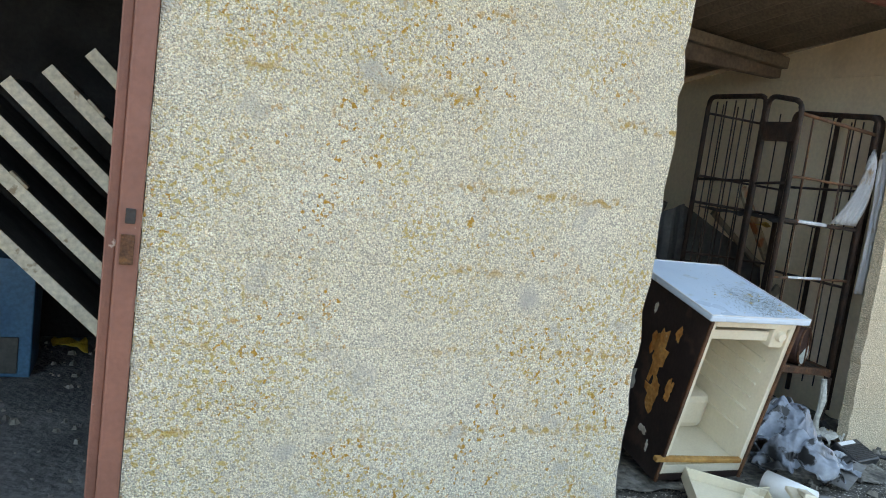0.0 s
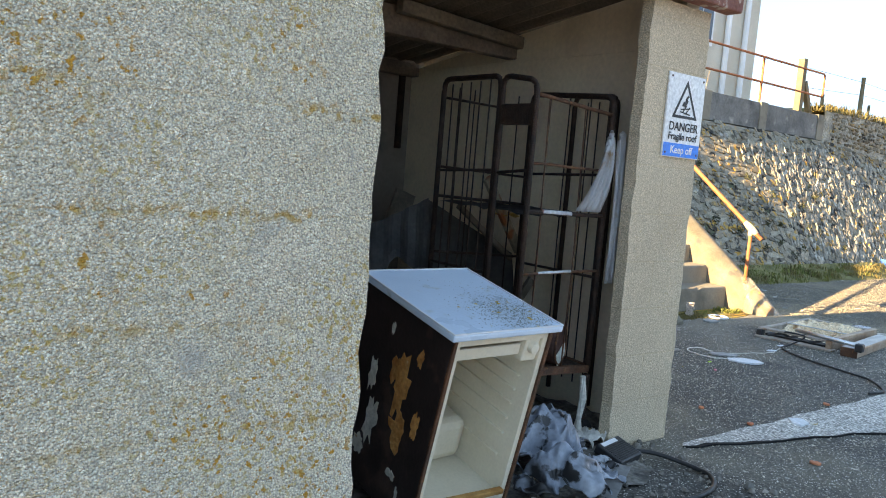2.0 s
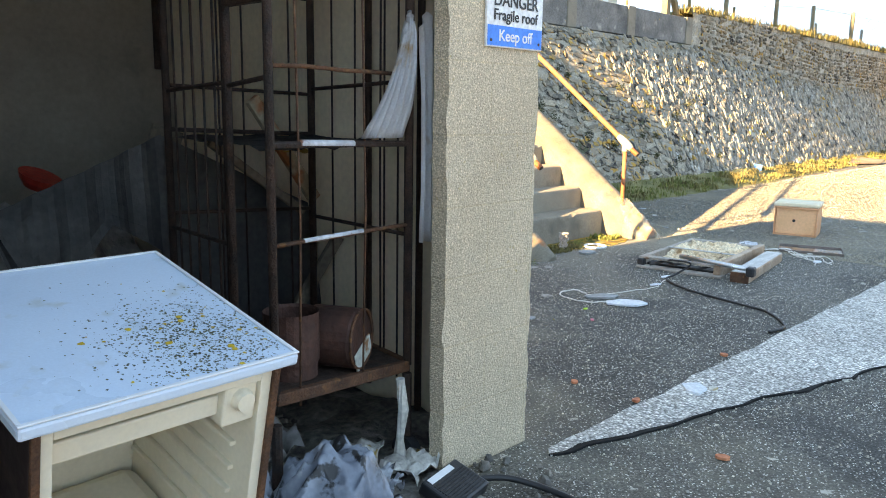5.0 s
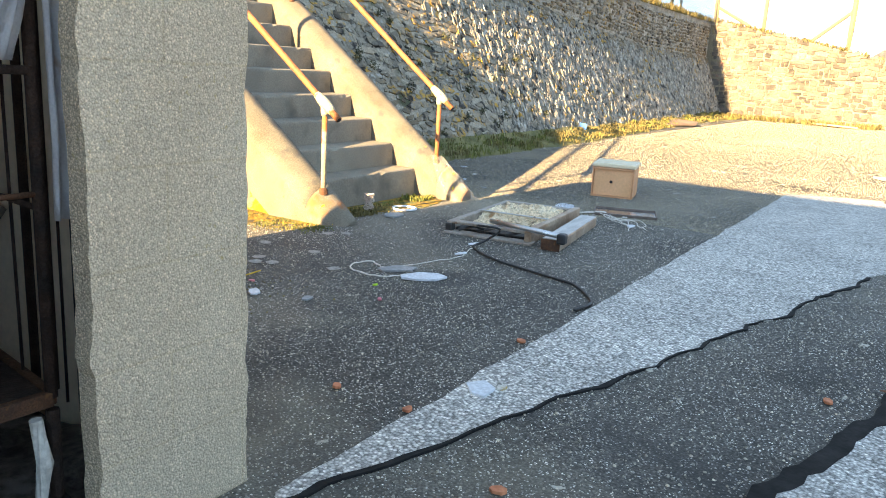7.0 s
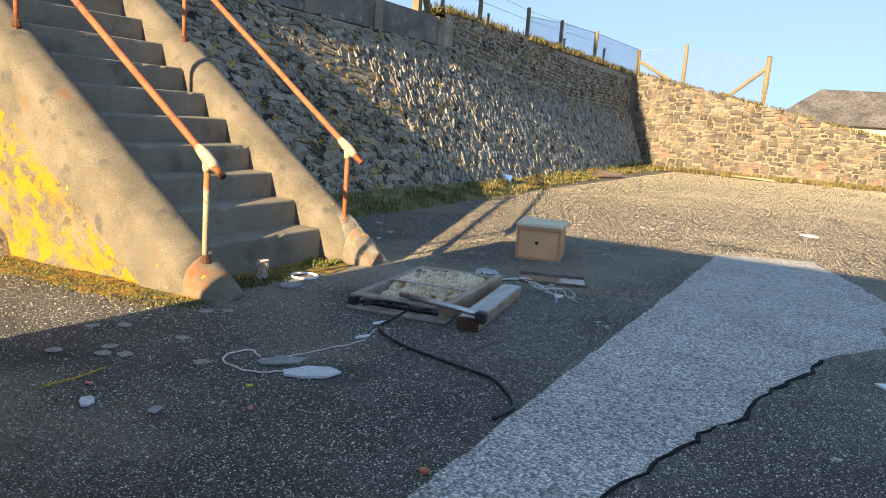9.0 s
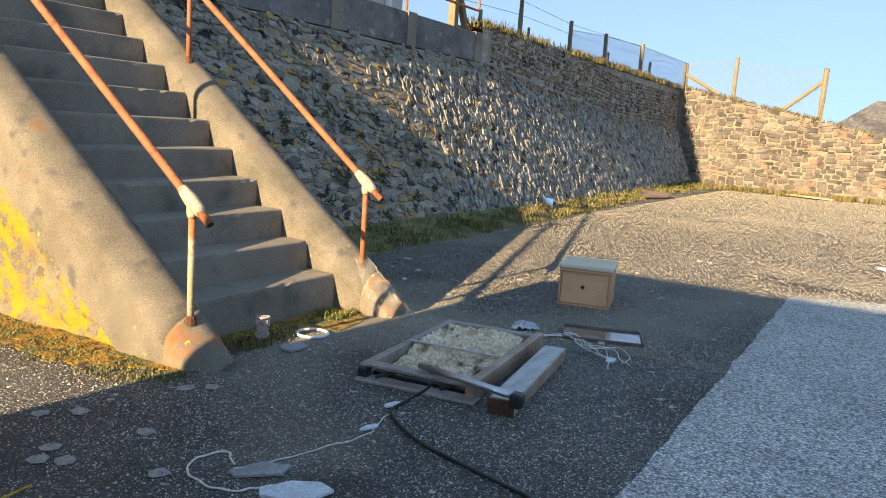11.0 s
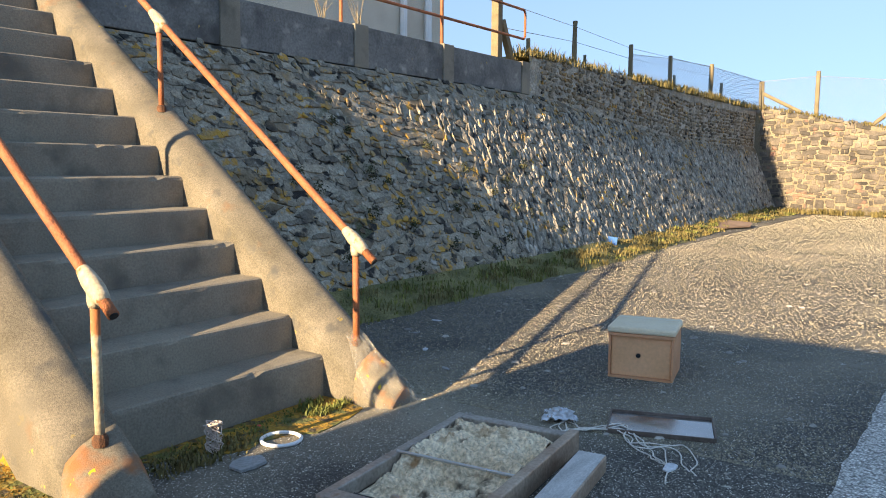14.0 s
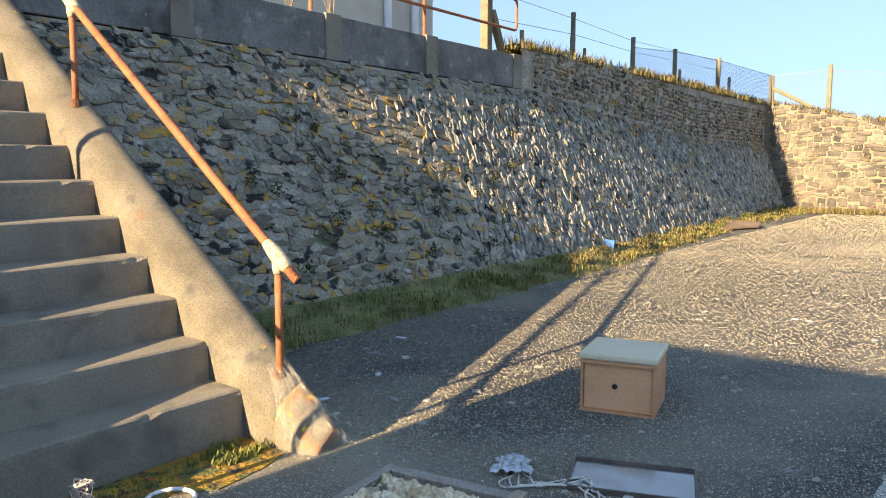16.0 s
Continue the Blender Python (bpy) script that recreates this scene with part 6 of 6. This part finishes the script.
def pebble(x, y, s, h):
    b = len(verts)
    a0, q = rnd.uniform(0, 6.28), rnd.uniform(0.5, 0.8)
    ring = [(x + s * rnd.uniform(0.65, 1.0) * math.cos(a0 + k * 1.571), y + s * rnd.uniform(0.65, 1.0) * math.sin(a0 + k * 1.571)) for k in range(4)]
    verts.extend((px, py, 0.0) for px, py in ring)
    verts.extend((x + (px - x) * q, y + (py - y) * q, h * rnd.uniform(0.6, 1.1)) for px, py in ring)
    faces.extend((b + k, b + (k + 1) % 4, b + 4 + (k + 1) % 4, b + 4 + k) for k in range(4))
    faces.append((b + 4, b + 5, b + 6, b + 7))


for _ in range(42000):
    x, y = rnd.uniform(3.6, 9.0), rnd.uniform(0.6, 6.6)
    if 6.5 < x < 8.5 and y > 4.6:
        continue
    s = 0.0025 + 0.0055 * rnd.random() ** 3
    pebble(x, y, s, s * 0.7)
me = bpy.data.meshes.new("aggregate")
me.from_pydata(verts, [], faces)
me.materials.append(surface("asphalt_aggregate", (0.13, 0.12, 0.10), (0.58, 0.54, 0.46), 30, 0.9, grain=200, bump=0, per_piece=0.6))
tagged(new("aggregate", me), "worn stones standing proud in the old asphalt", "gravel", kind="stuff")
verts, faces = [], []
for _ in range(105000):
    x = 8.6 + 21.0 * rnd.random() ** 1.8
    y = rnd.uniform(-1.0, 6.4)
    s = 0.004 + 0.003 * rnd.random() + 0.00035 * (x - 8.6)
    pebble(x, y, s, s * 0.8)
me = bpy.data.meshes.new("aggregate")
me.from_pydata(verts, [], faces)
me.materials.append(surface("buff_aggregate", (0.202, 0.181, 0.137), (0.381, 0.342, 0.258), 30, 0.9, grain=200, bump=0, per_piece=0.45))
tagged(new("aggregate", me), "fine buff stones worn out of the far asphalt", "gravel", kind="stuff")

# ---- grass, moss and weeds ----
def blades(name, spots, mat_, label, category, seed):
    """Tufts of thin bent blades. spots: (x, y, z, count, height, spread)."""
    rnd = random.Random(seed)
    verts, faces = [], []
    for x, y, z, count, height, spread in spots:
        for _ in range(count):
            px, py = x + rnd.gauss(0, spread), y + rnd.gauss(0, spread * 0.6)
            a, hh, w = rnd.uniform(0, 6.28), height * rnd.uniform(0.5, 1.2), (0.003 + 0.004 * rnd.random()) * (1.0 + max(0.0, x - 10) * 0.08)
            lean = rnd.uniform(0.2, 0.9) * hh
            dx, dy = math.cos(a), math.sin(a)
            b = len(verts)
            verts.extend(((px - dy * w, py + dx * w, z), (px + dy * w, py - dx * w, z), (px + dx * lean * 0.4 + dy * w * 0.7, py + dy * lean * 0.4 - dx * w * 0.7, z + hh * 0.65),
                          (px + dx * lean * 0.4 - dy * w * 0.7, py + dy * lean * 0.4 + dx * w * 0.7, z + hh * 0.65), (px + dx * lean, py + dy * lean, z + hh)))
            faces.extend(((b, b + 1, b + 2, b + 3), (b + 3, b + 2, b + 4)))
    me = bpy.data.meshes.new(name)
    me.from_pydata(verts, [], faces)
    me.materials.append(mat_)
    return tagged(new(name, me), label, category, kind="stuff")


grass_green = surface("grass_green", (0.103, 0.127, 0.0287), (0.218, 0.218, 0.0575), 2.5, 0.9, bump=0, per_piece=0.35)
grass_dry = surface("grass_dry", (0.122, 0.102, 0.0357), (0.214, 0.173, 0.0663), 2.5, 0.9, bump=0, per_piece=0.35)
rnd = random.Random(3)


def ground_strip(name, x0, x1, n, inner, outer, z_in, z_out, mat_, label):
    """A mossy verge between two lines, with an uneven edge."""
    bm = bmesh.new()
    rows = []
    for i in range(n + 1):
        x = x0 + (x1 - x0) * i / n
        w = 0.12 * noise.noise(Vector((x * 1.3, 2, 0))) + 0.06 * noise.noise(Vector((x * 5, 3, 0)))
        a, b = inner(x), outer(x) + w
        rows.append([bm.verts.new((x, a + (b - a) * k / 5, z_in + (z_out - z_in) * (k / 5) ** 0.6 + 0.025 * noise.noise(Vector((x * 4, k, 1))) * (k < 5))) for k in range(6)])
    for a, b in zip(rows, rows[1:]):
        for k in range(5):
            bm.faces.new((a[k], b[k], b[k + 1], a[k + 1]))
    return tagged(part(name, bm, mat_, smooth=True), label, "grass verge", kind="structure")


edge_in = lambda x: wall_line(x)[0] + 0.12
edge_out = lambda x: 6.32 + 0.55 * clamp01((x - 15) / 8) if x > 9.8 else 6.32 - 0.45 * (9.8 - x)
ground_strip("verge", 8.5, 30.0, 150, edge_in, edge_out, 0.22, 0.002, grass_soil, "mossy grass verge along the stone wall")
spots_g, spots_d = [], []
for i in range(420):
    x = rnd.uniform(8.6, 30)
    a, b = edge_out(x), edge_in(x)
    f = rnd.random()
    y = a + (b - a) * f
    (spots_d if rnd.random() < 0.45 + 0.3 * (x > 14) else spots_g).append((x, y, 0.18 * f, rnd.randint(16, 34), rnd.uniform(0.03, 0.09), 0.09))
for i in range(130):
    y = rnd.uniform(-3, 7.5)
    spots_d.append((29.9 - abs(rnd.gauss(0, 0.4)), y, 0.02, 22, 0.16, 0.16))
for i in range(420):
    x = rnd.uniform(16.2, 30.2)
    spots_d.append((x, 8.38 + rnd.uniform(-0.1, 0.4), 3.08, 26, rnd.uniform(0.08, 0.24), 0.12))
for i in range(90):
    y = rnd.uniform(-2, 8)
    spots_d.append((END_X + rnd.uniform(0.0, 0.4), y, end_top(y) - 0.02, 16, 0.14, 0.10))
# stair foot and flank foot
for i in range(26):
    x = rnd.uniform(6.95, 8.2)
    spots_g.append((x, 5.08 - rnd.uniform(0, 0.16), 0.0, 16, 0.02, 0.04))
for i in range(14):
    spots_g.append((8.05 + rnd.uniform(-0.12, 0.12), 4.98 + rnd.uniform(-0.08, 0.12), 0.0, 26, 0.04, 0.035))
for i in range(150):
    y = rnd.uniform(4.72, 6.7)
    (spots_g if i % 3 == 0 else spots_d).append((6.54 - abs(rnd.gauss(0, 0.16)), y, 0.0, 24, rnd.uniform(0.007, 0.020), 0.06))
for i in range(40):
    x = rnd.uniform(6.95, 7.5)
    spots_d.append((x, 5.02 - rnd.uniform(0, 0.2), 0.0, 18, 0.03, 0.05))
for i in range(40):
    spots_d.append((5.1 + rnd.gauss(0, 0.18), 4.05 + rnd.gauss(0, 0.2), 0.0, 4, 0.008, 0.08))
blades("grass", spots_g, grass_green, "short green grass and moss tufts", "grass", 1)
blades("dry_grass", spots_d, grass_dry, "dry yellow grass tufts", "grass", 2)
moss_or = surface("orange_moss", (0.204, 0.114, 0.0168), (0.384, 0.222, 0.024), 9, 1.0, grain=60, grain_amount=0.4, bump=0.9, bump_scale=40, dist=0.02, spots=[((0.12, 0.126, 0.036), 7, 0.50, 0.58), ((0.06, 0.048, 0.03), 11, 0.56, 0.64)])
tagged(part("moss_bank", sheet(ragged((6.62, 4.72), (6.30, 5.2), 10, 0.08, 31) + ragged((6.30, 5.2), (6.25, 6.9), 24, 0.16, 32) + [(6.25, 6.9), (6.66, 6.9), (6.66, 4.75)], 0.005, 0.03), moss_or), "orange and green moss along the stair flank", "moss", kind="structure")
tagged(part("moss_bank", sheet(ragged((6.92, 5.12), (7.3, 4.86), 8, 0.06, 35) + ragged((7.3, 4.86), (7.9, 4.72), 10, 0.06, 36) + ragged((7.9, 4.72), (8.25, 4.80), 6, 0.05, 37) + [(8.24, 5.13), (7.0, 5.13)], 0.005, 0.03), moss_or), "orange moss at the foot of the steps", "moss", kind="structure")
# dry stalks on the parapet, tufts growing from the stone face
stalk = surface("dry_stalk", (0.252, 0.198, 0.12), (0.33, 0.27, 0.18), 5, 0.9, bump=0)
for cx in (11.7, 12.3):
    bm = bmesh.new()
    for k in range(9):
        a, h = rnd.uniform(-0.5, 0.5), rnd.uniform(0.25, 0.5)
        add_tube(bm, [(cx + rnd.uniform(-0.05, 0.05), 8.48, 2.93), (cx + a * h * 0.6, 8.48 + rnd.uniform(-0.05, 0.05), 2.93 + h * 0.6), (cx + a * h * 1.4, 8.48, 2.93 + h)], [0.006, 0.004, 0.002], 4)
    tagged(part("dead_weed", bm, stalk), "dry dead weed standing behind the parapet", "weed")


def on_face(x, k):
    by, bz, ty, tz = wall_line(x)
    return Vector((x, by + (ty - by) * k, bz + (tz - bz) * k - 0.05)), Vector((0, -(tz - bz), ty - by)).normalized()


weed_green = surface("dull_weed", (0.035, 0.045, 0.018), (0.09, 0.09, 0.04), 6, 1.0, bump=0, per_piece=0.3)
bm = bmesh.new()
for i in range(30):
    x, k = rnd.uniform(8.9, 15.5), rnd.uniform(0.12, 0.75)
    p, nrm = on_face(x, k)
    rr = rnd.uniform(0.05, 0.11)
    for _ in range(80):
        d = Vector((rnd.gauss(0, 1), rnd.gauss(0, 1), rnd.gauss(0, 1))).normalized()
        c = p + nrm * 0.05 + d * rr * rnd.random() ** 0.5
        q1 = Vector((rnd.gauss(0, 1), rnd.gauss(0, 1), rnd.gauss(0, 1))).normalized() * 0.014
        q2 = q1.cross(d) * 0.7
        bm.faces.new([bm.verts.new(c + q) for q in (q1, q2, -q1, -q2)])
tagged(part("wall_weeds", bm, weed_green), "small dark cushion weeds rooted in the stone wall", "weeds", kind="stuff")

# ---- stones, last ----
def stone_mesh(seed):
    """An irregular angular stone, about 1 wide, 1 high and 1 proud, its back open in the mortar."""
    r = random.Random(seed)
    n = r.choice((5, 5, 6, 7))
    ring = []
    for k in range(n):
        a = (k + r.uniform(-0.33, 0.33)) * math.tau / n
        q = r.uniform(0.36, 0.60)
        ring.append((q * math.cos(a) * 1.05, q * math.sin(a)))
    tx, ty = r.uniform(-0.7, 0.7), r.uniform(-0.7, 0.7)
    vs = [(x, y, -0.8) for x, y in ring] + [(x * 0.98, y * 0.98, 0.62 + tx * x + ty * y + r.uniform(-0.1, 0.1)) for x, y in ring] + [(x * 0.74 + 0.06 * tx, y * 0.74, 0.92 + tx * x + ty * y + r.uniform(-0.12, 0.12)) for x, y in ring]
    fs = []
    for lv in (0, 1):
        for k in range(n):
            fs.append((lv * n + k, lv * n + (k + 1) % n, (lv + 1) * n + (k + 1) % n, (lv + 1) * n + k))
    fs.append(tuple(range(2 * n, 3 * n)))
    return vs, fs


SHAPES = [stone_mesh(s) for s in range(24)]
SHAPE_MESHES = []
for vs, fs in SHAPES:
    me = bpy.data.meshes.new("stone")
    me.from_pydata(vs, [], fs)
    me.materials.append(stone)
    SHAPE_MESHES.append(me)
rnd = random.Random(7)
verts, faces = [], []
made = 0
x = 8.5
places = []
for rowi in range(26):
    x = 8.47 + rnd.uniform(0, 0.15)
    while x < 30.1:
        k = (rowi + 0.5) / 26 + rnd.uniform(-0.018, 0.018)
        far = clamp01((x - 12.0) / 2.0) * clamp01((0.97 - k) / 0.12)
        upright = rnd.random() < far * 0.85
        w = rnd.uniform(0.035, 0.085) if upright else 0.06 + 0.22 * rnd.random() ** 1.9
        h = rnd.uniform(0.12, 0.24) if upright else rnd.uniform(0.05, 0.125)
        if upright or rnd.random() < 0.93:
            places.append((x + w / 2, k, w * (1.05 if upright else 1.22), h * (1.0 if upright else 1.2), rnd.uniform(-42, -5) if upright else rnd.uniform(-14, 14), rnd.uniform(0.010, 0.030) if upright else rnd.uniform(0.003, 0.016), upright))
        x += w * 0.95 + rnd.uniform(0.0, 0.03)
pitched_verts, pitched_faces = [], []
for x, k, w, h, rot, d, upright in places:
    p, nrm = on_face(x, k)
    yax = Vector((0, nrm.z, -nrm.y))
    xax = Vector((1, 0, 0))
    m = Matrix((xax, yax, nrm)).transposed().to_4x4()
    m.translation = p
    m = m @ pose(0, 0, 0.010, 0, 0, rot) @ Matrix.Diagonal((w, h, d, 1))
    i = rnd.randrange(24)
    if x < 12.4 and made < 300 and 0.05 < k < 0.8 and not upright:
        ob = new("stone", SHAPE_MESHES[i])
        ob.parent = retaining
        ob.matrix_world = m
        made += 1
    else:
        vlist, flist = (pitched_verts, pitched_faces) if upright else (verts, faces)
        b = len(vlist)
        vs, fs = SHAPES[i]
        vlist.extend(tuple(m @ Vector(v)) for v in vs)
        flist.extend(tuple(b + q for q in f) for f in fs)
for rowi in range(11):
    x = 16.5 + rnd.uniform(0, 0.1)
    while x < 30.1:
        w, h = rnd.uniform(0.07, 0.24), rnd.uniform(0.05, 0.10)
        _, _, ty, tz = wall_line(x)
        z = tz + (rowi + 0.5) * 0.085
        if z < 3.12 and rnd.random() < 0.9:
            m = Matrix(((1, 0, 0), (0, 0, -1), (0, 1, 0))).to_4x4()
            m.translation = (x + w / 2, ty + 0.02, z + rnd.uniform(-0.015, 0.015))
            m = m @ pose(0, 0, 0.008, 0, 0, rnd.uniform(-12, 12)) @ Matrix.Diagonal((w, h, rnd.uniform(0.008, 0.03), 1))
            b = len(verts)
            vs, fs = SHAPES[rnd.randrange(24)]
            verts.extend(tuple(m @ Vector(v)) for v in vs)
            faces.extend(tuple(b + q for q in f) for f in fs)
        x += w * 0.97 + rnd.uniform(0, 0.02)
me = bpy.data.meshes.new("stonework")
me.from_pydata(verts, [], faces)
me.materials.append(stone)
ob = tagged(new("stonework", me), "dark coursed rubble stones of the battered wall", kind="stuff")
ob.parent = retaining
# pitched stones take the paler colour with the grazing sunlight put in
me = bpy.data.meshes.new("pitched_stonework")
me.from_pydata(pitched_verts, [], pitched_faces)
me.materials.append(pitched_stone_lit)
ob = tagged(new("pitched_stonework", me), "grey stones pitched on edge in the battered wall, paled for grazing sun", kind="stuff")
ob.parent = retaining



def block_mesh(seed):
    """A roughly squared rubble block with knocked corners, about 1 wide and 1 high."""
    r = random.Random(seed)
    ring = []
    for cx, cy in ((-0.5, -0.5), (0.5, -0.5), (0.5, 0.5), (-0.5, 0.5)):
        a, b = r.uniform(0.02, 0.22), r.uniform(0.02, 0.22)
        pair = [(cx - math.copysign(a, cx), cy), (cx, cy - math.copysign(b, cy))]
        ring.extend(pair if cx * cy < 0 else pair[::-1])
    ring = [(x * 0.96 + r.uniform(-0.05, 0.05), y * 0.96 + r.uniform(-0.07, 0.07)) for x, y in ring]
    n = len(ring)
    vs = [(x, y, -0.8) for x, y in ring] + [(x, y, 0.55 + r.uniform(-0.2, 0.2)) for x, y in ring] + [(x * 0.85, y * 0.8, 0.85 + r.uniform(-0.2, 0.2)) for x, y in ring]
    fs = [(lv * n + k, lv * n + (k + 1) % n, (lv + 1) * n + (k + 1) % n, (lv + 1) * n + k) for lv in (0, 1) for k in range(n)]
    return vs, fs + [tuple(range(2 * n, 3 * n))]


BLOCKS = [block_mesh(s) for s in range(20)]
verts, faces = [], []
z = 0.05
while z < 3.25:
    h = rnd.uniform(0.07, 0.19)
    y = 8.2 - rnd.uniform(0, 0.2)
    while y > -12:
        w = 0.10 + 0.34 * rnd.random() ** 1.6
        hh = h * rnd.uniform(0.72, 1.05)
        if z + h < end_top(y) + 0.04:
            m = Matrix(((0, 0, -1), (-1, 0, 0), (0, 1, 0))).to_4x4()
            m.translation = (END_X + 0.03 * z / 2.5, y - w / 2, z + h / 2 + rnd.uniform(-0.045, 0.045))
            m = m @ pose(0, 0, 0.0, 0, 0, rnd.uniform(-13, 13)) @ Matrix.Diagonal((w * 1.0, hh, rnd.uniform(0.008, 0.035), 1))
            vs, fs = BLOCKS[rnd.randrange(20)]
            b = len(verts)
            verts.extend(tuple(m @ Vector(v)) for v in vs)
            faces.extend(tuple(b + q for q in f) for f in fs)
        y -= w + rnd.uniform(0.01, 0.05)
    z += h * 0.97
me = bpy.data.meshes.new("stonework")
me.from_pydata(verts, [], faces)
me.materials.append(stone_pale)
ob = tagged(new("stonework", me), "mixed warm stones of the boundary wall", kind="stuff")
ob.parent = end_wall
